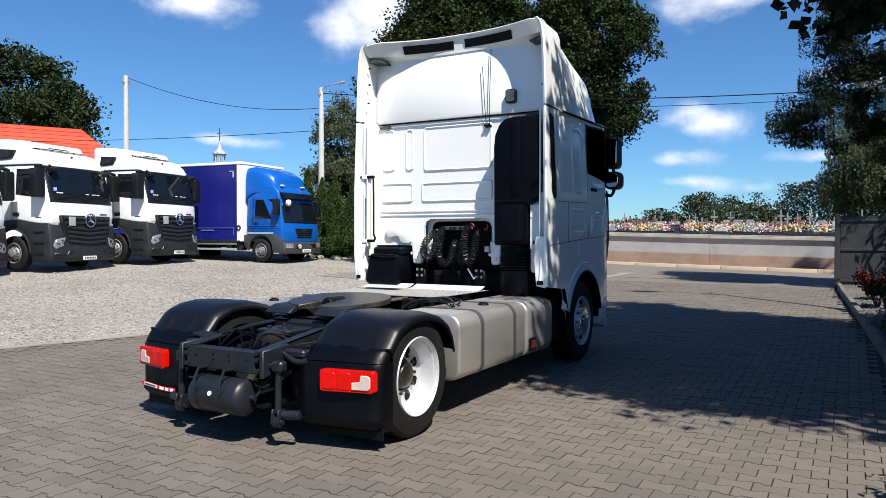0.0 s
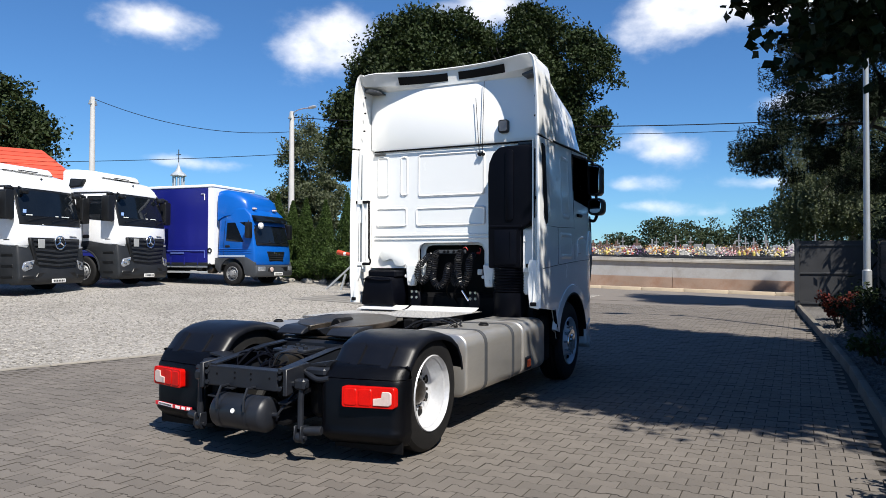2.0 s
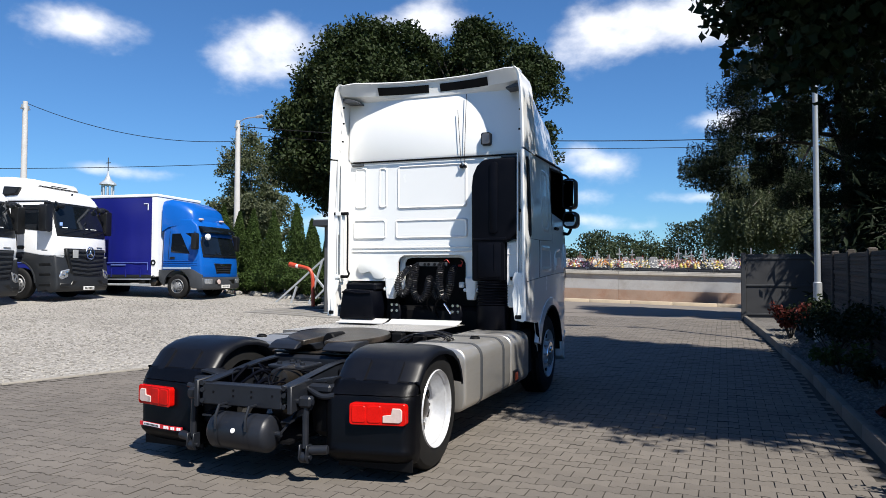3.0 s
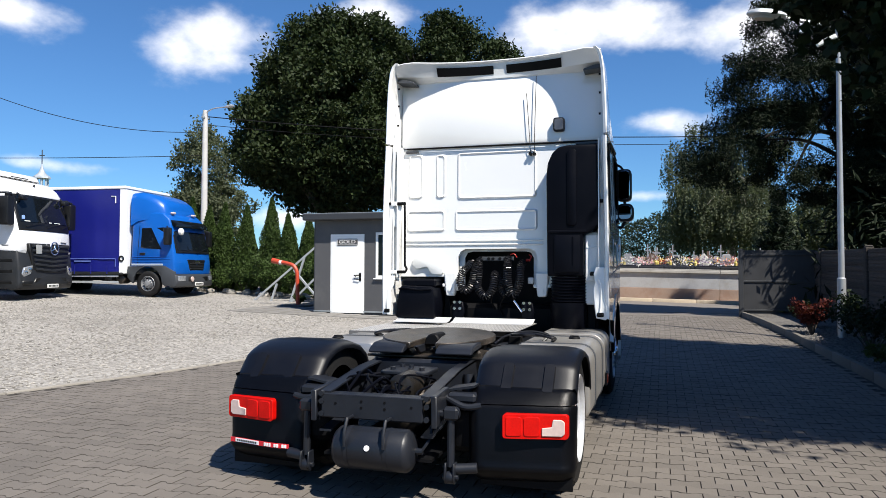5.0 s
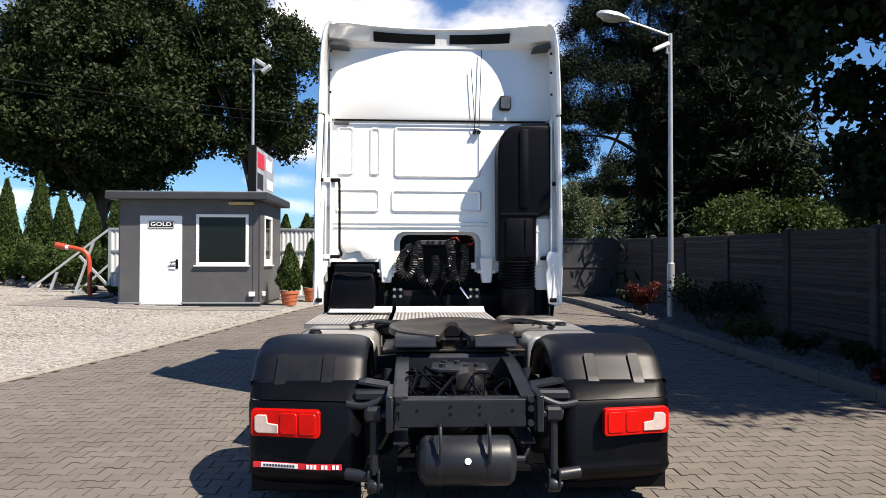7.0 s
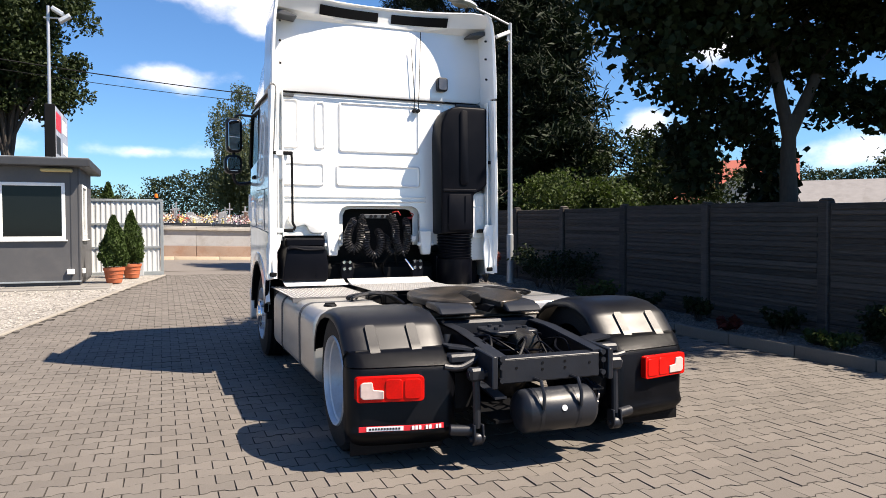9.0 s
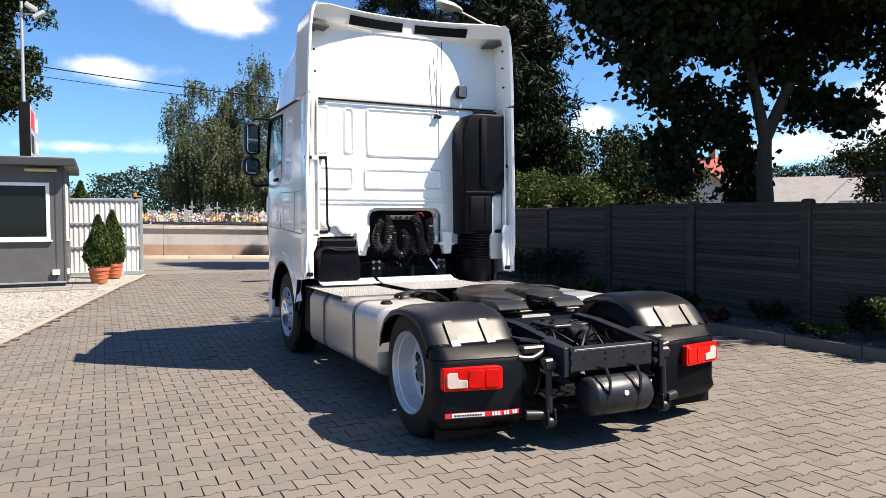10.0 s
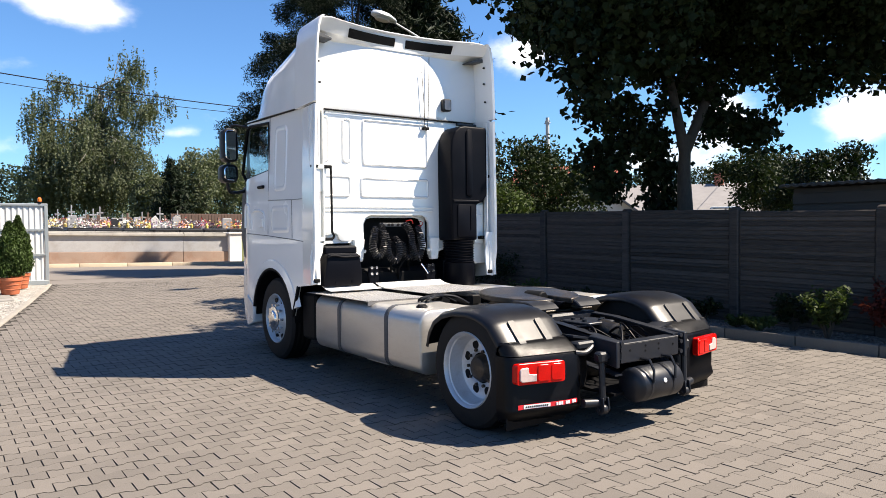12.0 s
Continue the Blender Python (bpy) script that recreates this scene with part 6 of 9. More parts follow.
def narrowed(bm, z0, z1, k, y0=99, y1=100, ky=0.0):
    for v in bm.verts:
        v.co.x *= 1 - k * smooth01(z0, z1, v.co.z) - ky * smooth01(y0, y1, v.co.y)
    return bm


def bowed(bm, deep=0.16, half=1.25, start=0.6):
    """Round a cab front in plan: the sides of everything ahead of start fall back."""
    for v in bm.verts:
        v.co.y -= deep * min(1.2, abs(v.co.x) / half) ** 2.6 * smooth01(start, start + 0.5, v.co.y)
    return bm


def sliced(bm, half, n=14):
    """Extra cuts across x, so that bowing bends the faces."""
    for i in range(1, n):
        x = -half + 2 * half * i / n
        bmesh.ops.bisect_plane(bm, geom=bm.verts[:] + bm.edges[:] + bm.faces[:], plane_co=(x, 0, 0), plane_no=(1, 0, 0))
    return bm


LORRY_GLASS = mat("windscreen_glass", (0.005, 0.007, 0.010), 0.05, var=0.5, scale=2.2, spec=0.40)
LORRY_GREY = mat("lorry_dark_grey", (0.015, 0.017, 0.020), 0.48, var=0.10, spec=0.35, dirt=((0.05, 0.047, 0.044), 0.2, 3.0))
LORRY_BLACK = mat("lorry_black", (0.004, 0.0043, 0.0047), 0.45, var=0.2)
HEADLAMP = mat("headlamp_glass", (0.42, 0.44, 0.47), 0.10, metal=0.6, var=0.5, scale=14, coat=0.6)


def front_plate(root, y, z):
    bm = B()
    box(bm, -0.26, 0.26, y, y + 0.012, z, z + 0.11, 0.004)
    pl = part("number_plate", bm, PLATE_WHITE, root, "white number plate")
    bm = B()
    for i in range(7):
        box(bm, -0.21 + i * 0.062, -0.17 + i * 0.062, y + 0.010, y + 0.016, z + 0.025, z + 0.085)
    part("dark_bar", bm, WRITING, pl)


def long_haul_lorry(m, label):
    """A white long-haul tractor with a dark grey lower front; forward is +y, the origin lies under the front axle."""
    root = thing("lorry", m, label, "truck", "white lorries parked on gravel")

    def front(name, bm, material, lab="", parent=None, angle=35):
        return part(name, bowed(bm), material, parent or root, lab, angle)

    # cab shell: doors and front panel below, high roof above
    bm = B()
    prism(bm, [(-0.95, 1.40), (-0.95, 3.05), (1.13, 3.05), (1.39, 2.14), (1.44, 1.90), (1.46, 1.58), (1.42, 1.34), (0.9, 1.36), (0.2, 1.46)], "x", -1.245, 1.245, 0.05, 3)
    sliced(bm, 1.25)
    narrowed(bm, 1.9, 3.1, 0.05)
    cab = front("cab", bm, TRUCK_WHITE, "white cab shell with doors", angle=30)
    bm = B()
    prism(bm, [(-0.95, 3.06), (-0.95, 3.50), (-0.5, 3.60), (0.28, 3.58), (0.70, 3.47), (1.02, 3.26), (1.17, 3.06), (1.15, 2.98), (1.05, 3.04)], "x", -1.185, 1.185, 0.05, 3)
    sliced(bm, 1.19)
    narrowed(bm, 3.1, 3.65, 0.10)
    front("roof", bm, TRUCK_WHITE, "white high roof", angle=35)
    bm = B()
    prism(bm, [(-0.96, 3.03), (1.10, 3.03), (1.14, 3.07), (-0.96, 3.07)], "x", -1.195, 1.195, 0.008)
    sliced(bm, 1.2)
    front("gutter", bm, LORRY_BLACK, "black joint under the roof")
    bm = B()
    rows = []
    for y, z0, z1, w in ((-0.98, 3.5, 3.86, 1.02), (-0.5, 3.54, 3.85, 1.02), (0.0, 3.56, 3.80, 1.0), (0.30, 3.56, 3.76, 0.96), (0.42, 3.56, 3.70, 0.93), (0.47, 3.58, 3.62, 0.90)):
        rows.append([Vector((-w, y, z0)), Vector((-w, y, z1 - 0.08)), Vector((-w + 0.08, y, z1)), Vector((w - 0.08, y, z1)), Vector((w, y, z1 - 0.08)), Vector((w, y, z0))])
    loft(bm, rows)
    bmesh.ops.recalc_face_normals(bm, faces=bm.faces[:])
    part("roof_deflector", bm, TRUCK_WHITE, root, "white roof deflector")
    bm = B()
    tube(bm, [(0.45, 0.52, 3.60), (-0.25, 0.54, 3.60)], 0.018, 6)
    part("roof_rail", bm, LORRY_BLACK, root)
    bm = B()
    cyl(bm, (0.0, 0.9, 3.36), (0.0, 0.94, 3.37), 0.03, 10)
    part("roof_washer", bm, LORRY_BLACK, root)
    for s in (-1, 1):
        bm = B()
        prism(bm, [(-0.62, 3.22), (-0.08, 3.26), (0.02, 3.50), (-0.56, 3.54)], "x", s * 1.09, s * 1.20, 0.03, 2)
        part("roof_vent", bm, LORRY_BLACK, root, "black vent on the roof side")
        bm = B()
        prism(bm, [(-0.55, 3.27), (-0.14, 3.30), (-0.08, 3.46), (-0.50, 3.48)], "x", s * 1.198, s * 1.206, 0.004)
        part("vent_mesh", bm, LORRY_GREY, root)
    # windscreen in a black surround
    bm = B()
    prism(bm, [(1.12, 3.02), (1.165, 3.03), (1.455, 2.00), (1.40, 1.94)], "x", -1.15, 1.15, 0.008)
    sliced(bm, 1.15)
    ws = front("windscreen_surround", bm, LORRY_BLACK, "black windscreen surround")
    bm = B()
    prism(bm, [(1.160, 2.965), (1.190, 2.965), (1.408, 2.22), (1.375, 2.22)], "x", -1.07, 1.07, 0.006)
    sliced(bm, 1.07)
    front("windscreen", bm, LORRY_GLASS, "dark windscreen", ws)
    bm = B()
    box(bm, -0.35, 0.30, 1.184, 1.190, 2.925, 2.945)
    front("sunstrip_bar", bm, STICKER_WHITE, "", ws)
    bm = B()
    box(bm, 0.93, 1.02, 1.375, 1.392, 2.30, 2.40, 0.003)
    front("screen_sticker", bm, mat("sticker_blue", (0.25, 0.4, 0.75), 0.5), "small pale blue sticker", ws)
    for x in (0.95, 0.15, -0.55):
        bm = B()
        tube(bm, [(x, 1.47, 2.08), (x - 0.20, 1.46, 2.13), (x - 0.72, 1.425, 2.22)], 0.014, 6)
        front("wiper", bm, LORRY_BLACK, "black wiper", ws)
    for x, w in ((0.85, 0.10), (-0.45, 0.16), (-0.1, 0.06)):
        bm = B()
        box(bm, x - w, x + w, 1.392, 1.404, 2.225, 2.26, 0.004)
        front("dash_paper", bm, PLATE_WHITE, "", ws)
    for s in (-1, 1):
        bm = B()
        prism(bm, [(0.10, 2.20), (0.98, 2.10), (1.03, 2.22), (0.86, 2.94), (0.12, 2.94)], "x", s * 1.195, s * 1.232, 0.004)
        narrowed(bm, 1.9, 3.1, 0.03)
        part("side_window", bm, LORRY_GLASS, root, "dark side window")
        bm = B()
        tube(bm, [(s * 1.246, -0.02, 1.46), (s * 1.240, -0.02, 2.0), (s * 1.192, -0.02, 3.0)], 0.007, 5)
        tube(bm, [(s * 1.222, 1.10, 1.42), (s * 1.218, 1.13, 1.9), (s * 1.19, 1.06, 2.4)], 0.007, 5)
        part("door_joint", bm, LORRY_BLACK, root)
        bm = B()
        prism(bm, rounded(0.02, 0.26, 1.56, 1.68, 0.05), "x", s * 1.245 - 0.02, s * 1.245 + 0.025, 0.01)
        part("door_handle", bm, LORRY_BLACK, root, "black door handle")
        bm = B()
        box(bm, s * 1.238 - 0.004, s * 1.238 + 0.012, 0.86, 1.06, 1.52, 1.545)
        part("model_bar", bm, LORRY_GREY, root)
        # mirrors: tall housing with a rounded cap, and a small one over the windscreen corner
        bm = B()
        prism(bm, rounded(s * 1.44 - 0.15, s * 1.44 + 0.15, 2.10, 2.92, 0.07), "y", 1.00, 1.26, 0.05, 3)
        mi = part("mirror", bm, LORRY_BLACK, root, "tall black mirror housing", 40)
        bm = B()
        tube(bm, [(s * 1.15, 1.02, 2.98), (s * 1.30, 1.12, 3.00), (s * 1.5, 1.16, 2.94)], 0.055, 8)
        tube(bm, [(s * 1.20, 1.10, 2.12), (s * 1.40, 1.12, 2.14)], 0.035, 8)
        part("mirror_arm", bm, LORRY_BLACK, mi)
        bm = B()
        box(bm, s * 1.44 - 0.12, s * 1.44 + 0.12, 0.985, 1.005, 2.16, 2.86, 0.01)
        part("mirror_glass", bm, MIRROR, mi)
        bm = B()
        box(bm, s * 0.98 - 0.12, s * 0.98 + 0.12, 1.20, 1.36, 2.84, 2.97, 0.04, 2)
        tube(bm, [(s * 1.0, 1.1, 3.05), (s * 0.98, 1.24, 2.96)], 0.025, 6)
        part("kerb_mirror", bm, LORRY_BLACK, root, "small black kerb mirror")
        # grey lower side: arch, steps, fairing
        bm = B()
        arch = [(0.64 * math.cos(radians(a)), 0.52 + 0.66 * math.sin(radians(a))) for a in range(180, -1, -12)]
        prism(bm, [(-0.95, 0.55), (-0.95, 1.42), (0.2, 1.475), (0.9, 1.38), (1.30, 1.30), (1.36, 0.32), (0.74, 0.28), (0.66, 0.5)] + arch[::-1][1:-1] + [(-0.66, 0.52)], "x", s * 1.16, s * 1.258, 0.02, 2)
        sk = part("side_skirt", bm, LORRY_GREY, root, "dark grey lower side with wheel arch")
        bm = B()
        pts = [(s * 1.262, 0.67 * math.cos(radians(a)), 0.52 + 0.69 * math.sin(radians(a))) for a in range(0, 181, 12)]
        tube(bm, pts, 0.03, 6)
        part("arch_lip", bm, LORRY_GREY, sk)
        for z in (0.42, 0.74, 1.05):
            bm = B()
            box(bm, s * 1.25 - 0.05, s * 1.25 + 0.018, 0.78, 1.22, z, z + 0.10, 0.02)
            part("step", bm, LORRY_BLACK, sk, "black cab step")
    # grey lower front
    bm = B()
    prism(bm, [(1.20, 0.24), (1.50, 0.26), (1.57, 0.42), (1.56, 0.60), (1.53, 0.95), (1.47, 1.38), (1.25, 1.38)], "x", -1.25, 1.25, 0.05, 2)
    sliced(bm, 1.25)
    bumper = front("bumper", bm, LORRY_GREY, "dark grey bumper")
    bm = B()
    prism(bm, [(-0.94, 1.60), (0.94, 1.60), (0.90, 1.34), (0.78, 0.84), (0.62, 0.74), (-0.62, 0.74), (-0.78, 0.84), (-0.90, 1.34)], "y", 1.44, 1.555, 0.02)
    sliced(bm, 0.95)
    grille = front("grille", bm, LORRY_BLACK, "black radiator grille")
    for k in range(6):
        z, w = 0.82 + k * 0.133, 0.70 + 0.032 * k
        bm = B()
        rows = []
        for i in range(17):
            u = -1 + i / 8
            dip = 0.06 * (1 - abs(u)) if k < 4 else 0.0
            rows.append([Vector((u * w, 1.54, z - dip)), Vector((u * w, 1.595, z + 0.015 - dip)), Vector((u * w, 1.595, z + 0.06 - dip)), Vector((u * w, 1.54, z + 0.085 - dip))])
        loft(bm, rows)
        bmesh.ops.recalc_face_normals(bm, faces=bm.faces[:])
        front("slat", bm, LORRY_GREY, "", grille)
    bm = B()
    lathe(bm, (0, 1.60, 1.47), (0, 1, 0), [(0, 0.205), (0.03, 0.205), (0.035, 0.185), (0.03, 0.17), (0.0, 0.17)], 32, False)
    for a in (90, 210, 330):
        d = Vector((math.cos(radians(a)), 0, math.sin(radians(a))))
        tube(bm, [Vector((0, 1.62, 1.47)), Vector((0, 1.62, 1.47)) + d * 0.185], 0.02, 6, radii=[0.032, 0.008])
    part("badge", bm, CHROME, grille, "round chrome badge")
    bm = B()
    box(bm, 0.52, 0.74, 1.585, 1.60, 1.30, 1.56, 0.006)
    front("toll_plate", bm, mat("plate_grey", (0.30, 0.31, 0.31), 0.5), "pale grey square plate", grille)
    bm = B()
    box(bm, -0.88, -0.56, 1.455, 1.475, 1.655, 1.68)
    front("model_bar", bm, LORRY_GREY, "", cab)
    for s in (-1, 1):
        bm = B()
        prism(bm, [(s * 0.80, 0.96), (s * 1.10, 0.90), (s * 1.17, 0.72), (s * 1.10, 0.62), (s * 0.88, 0.70)], "y", 1.44, 1.572, 0.02)
        h = front("headlamp", bm, HEADLAMP, "clear slanted headlamp", bumper)
        for x, z, r in ((0.92, 0.84, 0.06), (1.04, 0.76, 0.05)):
            bm = B()
            lathe(bm, (s * x, 1.565, z), (0, 1, 0), [(0, r), (0.015, r * 0.9), (0.02, 0.0)], 14)
            front("lamp_lens", bm, CHROME, "", h)
        bm = B()
        box(bm, s * 0.98 - 0.17, s * 0.98 + 0.17, 1.53, 1.585, 0.40, 0.52, 0.02)
        front("fog_lamp_recess", bm, LORRY_BLACK, "", bumper)
        bm = B()
        prism(bm, [(s * 0.95, 1.36), (s * 1.2, 1.38), (s * 1.2, 1.33), (s * 0.98, 1.30)], "y", 1.40, 1.495, 0.01)
        front("corner_flap", bm, mat("pale_grey_trim", (0.3, 0.31, 0.32), 0.5), "", bumper)
    bm = B()
    prism(bm, [(-0.70, 0.60), (0.70, 0.60), (0.78, 0.46), (-0.78, 0.46)], "y", 1.53, 1.583, 0.015)
    front("lower_intake", bm, LORRY_BLACK, "black lower intake", bumper)
    front_plate(root, 1.585, 0.30)
    bm = B()
    box(bm, -0.42, 0.42, -5.2, 0.9, 0.55, 0.85, 0.02)
    part("chassis", bm, CHASSIS, root, "dark chassis")
    for s in (-1, 1):
        lorry_wheel(root, s * 1.23, 0, 0.5, s)
        lorry_wheel(root, s * 1.23, -3.7, 0.5, s, 0.6)
    return root




def on_ground(x, y, turn=0.0):
    return Matrix.Translation((x, y, G(x, y))) @ Matrix.Rotation(radians(turn), 4, "Z")


ACT1, ACT2 = (-21.3, 12.97), (-21.3, 16.24)
long_haul_lorry(on_ground(-21.3, 9.65, -78), "white long-haul lorry at the end of a parked row")
long_haul_lorry(on_ground(*ACT1, -78), "white long-haul lorry with dark grey bumper, parked on gravel")
long_haul_lorry(on_ground(*ACT2, -78), "white long-haul lorry with dark grey grille beside a blue van body")


def box_lorry(m):
    """A small blue lorry with a blue curtain-sided body."""
    root = thing("box_lorry", m, "blue distribution lorry with a dark blue tarpaulin body", "truck")
    grey = mat("lorry_grey", (0.036, 0.040, 0.046), 0.5)

    def front(name, bm, material, lab="", parent=None, angle=35):
        return part(name, bowed(bm, 0.14, 1.13, 0.4), material, parent or root, lab, angle)

    bm = B()
    prism(bm, [(-0.62, 0.92), (-0.62, 2.66), (-0.3, 2.76), (0.46, 2.72), (0.78, 2.52), (0.85, 2.34), (1.04, 1.45), (1.09, 1.1), (1.09, 0.70), (0.60, 0.72), (0.5, 0.95)], "x", -1.13, 1.13, 0.06, 3)
    sliced(bm, 1.13)
    narrowed(bm, 1.5, 2.6, 0.08)
    cab = front("cab", bm, TRUCK_BLUE, "bright blue cab shell", angle=30)
    bm = B()
    rows = []
    for y, z0, z1, w in ((-0.66, 2.3, 3.40, 1.10), (-0.40, 2.45, 3.42, 1.09), (-0.10, 2.5, 3.35, 1.06), (0.18, 2.52, 3.23, 1.02), (0.40, 2.55, 3.09, 0.97), (0.52, 2.58, 2.86, 0.92)):
        rows.append([Vector((-w, y, z0)), Vector((-w + 0.02, y, z1 - 0.24)), Vector((-w + 0.09, y, z1 - 0.07)), Vector((-w + 0.24, y, z1)), Vector((w - 0.24, y, z1)), Vector((w - 0.09, y, z1 - 0.07)), Vector((w - 0.02, y, z1 - 0.24)), Vector((w, y, z0))])
    loft(bm, rows)
    bmesh.ops.recalc_face_normals(bm, faces=bm.faces[:])
    part("roof_deflector", bm, TRUCK_BLUE, root, "bright blue roof deflector", 50)
    for x in (-0.62, 0.62):
        bm = B()
        box(bm, x - 0.09, x + 0.09, 0.50, 0.64, 2.69, 2.77, 0.03)
        part("roof_marker", bm, CLEAR_LENS, root, "small pale roof marker")
    bm = B()
    prism(bm, [(0.76, 2.26), (0.846, 2.27), (1.080, 1.42), (1.02, 1.40)], "x", -1.02, 1.02, 0.008)
    sliced(bm, 1.02)
    ws = front("windscreen_surround", bm, LORRY_BLACK, "black windscreen surround")
    bm = B()
    prism(bm, [(0.84, 2.23), (0.866, 2.23), (1.072, 1.50), (1.04, 1.50)], "x", -0.97, 0.97, 0.006)
    sliced(bm, 0.97)
    front("windscreen", bm, LORRY_GLASS, "dark windscreen", ws)
    bm = B()
    prism(bm, [(0.76, 2.50), (1.02, 2.36), (1.01, 2.24), (0.84, 2.30)], "x", -0.98, 0.98, 0.01)
    sliced(bm, 0.98)
    front("sun_visor", bm, LORRY_GLASS, "dark sun visor")
    for x in (0.75, -0.05):
        bm = B()
        tube(bm, [(x, 1.09, 1.44), (x - 0.55, 1.06, 1.56)], 0.013, 5)
        front("wiper", bm, LORRY_BLACK, "", ws)
    for s in (-1, 1):
        bm = B()
        prism(bm, [(-0.28, 1.58), (0.70, 1.50), (0.76, 1.62), (0.58, 2.24), (-0.26, 2.22)], "x", s * 1.075, s * 1.112, 0.004)
        narrowed(bm, 1.5, 2.6, 0.05)
        part("side_window", bm, LORRY_GLASS, root, "dark side window")
        bm = B()
        tube(bm, [(s * 1.132, -0.36, 0.95), (s * 1.125, -0.36, 1.5), (s * 1.07, -0.34, 2.3)], 0.007, 5)
        tube(bm, [(s * 1.10, 0.82, 0.95), (s * 1.09, 0.86, 1.45)], 0.007, 5)
        part("door_joint", bm, LORRY_BLACK, root)
        bm = B()
        box(bm, s * 1.13 - 0.02, s * 1.13 + 0.02, -0.30, -0.10, 1.34, 1.42, 0.015)
        part("door_handle", bm, LORRY_BLACK, root, "black door handle")
        for z in (1.12, 1.20, 1.28):
            bm = B()
            box(bm, s * 1.128 - 0.006, s * 1.128 + 0.012, -0.58, 0.80, z, z + 0.025, 0.005)
            part("side_crease", bm, TRUCK_BLUE, cab)
        bm = B()
        box(bm, s * 1.132 - 0.004, s * 1.132 + 0.010, -0.58, 0.55, 1.00, 1.06, 0.004)
        part("side_stripe", bm, mat("pale_stripe", (0.30, 0.36, 0.44), 0.5), cab, "pale stripe along the door")
        bm = B()
        prism(bm, rounded(s * 1.27 - 0.10, s * 1.27 + 0.10, 1.66, 2.22, 0.06), "y", 0.70, 0.88, 0.04, 2)
        mi = part("mirror", bm, LORRY_BLACK, root, "black mirror housing")
        bm = B()
        tube(bm, [(s * 1.04, 0.62, 2.28), (s * 1.26, 0.80, 2.20)], 0.022, 8)
        part("mirror_arm", bm, LORRY_BLACK, mi)
        bm = B()
        arch = [(0.52 * math.cos(radians(a)), 0.42 + 0.54 * math.sin(radians(a))) for a in range(180, -1, -12)]
        prism(bm, [(-0.72, 0.62), (-0.72, 0.97), (0.62, 0.99), (0.98, 0.80), (1.02, 0.34), (0.60, 0.34)] + arch[::-1] + [(-0.56, 0.44)], "x", s * 1.06, s * 1.148, 0.015, 2)
        part("side_skirt", bm, grey, root, "grey mudguard and side skirt")
    bm = B()
    lathe(bm, (0.90, 1.0, 2.10), (0, 1, 0), [(0, 0.11), (0.08, 0.11), (0.11, 0.06), (0.12, 0.0)], 18)
    part("kerb_mirror", bm, PLATE_WHITE, root, "round pale mirror before the windscreen")
    bm = B()
    prism(bm, [(0.90, 0.28), (1.14, 0.30), (1.18, 0.46), (1.16, 0.70), (0.90, 0.74)], "x", -1.14, 1.14, 0.04, 2)
    sliced(bm, 1.14)
    bumper = front("bumper", bm, grey, "dark grey bumper")
    for s in (-1, 1):
        bm = B()
        prism(bm, rounded(s * 0.90 - 0.17, s * 0.90 + 0.17, 0.50, 0.66, 0.04), "y", 1.06, 1.185, 0.02, 2)
        front("headlamp", bm, HEADLAMP, "clear headlamp", bumper)
    bm = B()
    prism(bm, [(-0.55, 1.20), (0.55, 1.20), (0.42, 0.84), (-0.42, 0.84)], "y", 1.05, 1.105, 0.015)
    g = front("grille", bm, LORRY_BLACK, "black trapezoid grille")
    for z in (0.89, 0.97, 1.05):
        bm = B()
        box(bm, -0.42, 0.42, 1.10, 1.12, z, z + 0.035, 0.006)
        front("slat", bm, LORRY_GREY, "", g)
    bm = B()
    box(bm, -0.16, 0.16, 1.10, 1.125, 1.11, 1.17, 0.008)
    front("badge", bm, CHROME, "small bright badge bar", g)
    bm = B()
    box(bm, -0.6, 0.6, 1.165, 1.19, 0.48, 0.64, 0.015)
    front("lower_intake", bm, LORRY_BLACK, "", bumper)
    bm = B()
    lathe(bm, (0.42, 1.17, 0.56), (0, 1, 0), [(0, 0.085), (0.03, 0.085), (0.035, 0.0)], 20)
    part("round_lamp", bm, CLEAR_LENS, bumper, "round lamp in the bumper")
    front_plate(root, 1.18, 0.34)
    # body
    bm = B()
    box(bm, -1.25, 1.25, -0.98, -0.76, 0.72, 3.52, 0.03)
    fw = part("front_wall", bm, TRUCK_WHITE, root, "white front wall of the body")
    bm = B()
    lathe(bm, (1.25, -0.87, 1.22), (1, 0, 0), [(0, 0.10), (0.02, 0.10), (0.02, 0.055), (0.0, 0.05)], 18, False)
    part("wall_socket", bm, LORRY_BLACK, fw, "round black socket")
    bm = B()
    box(bm, -1.27, 1.27, -7.2, -0.74, 3.50, 3.60, 0.02)
    part("body_roof", bm, TRUCK_WHITE, root, "white body roof edge")
    pale = mat("strap_pale", (0.10, 0.15, 0.42), 0.6)
    for s in (-1, 1):
        bm = B()
        n = 40
        rows = []
        for i in range(n + 1):
            y = -7.1 + 6.13 * i / n
            dx = 0.008 * math.sin(i * 1.7) + 0.006 * math.sin(i * 0.61)
            rows.append([Vector((s * (1.24 + dx), y, 0.80)), Vector((s * (1.25 + dx * 1.5), y, 1.6)), Vector((s * (1.25 + dx), y, 2.6)), Vector((s * 1.245, y, 3.50)), Vector((s * 1.20, y, 3.50)), Vector((s * 1.20, y, 0.80))])
        loft(bm, rows)
        bmesh.ops.recalc_face_normals(bm, faces=bm.faces[:])
        cur = part("curtain", bm, TARP_BLUE, root, "dark blue tarpaulin curtain", 60)
        bm = B()
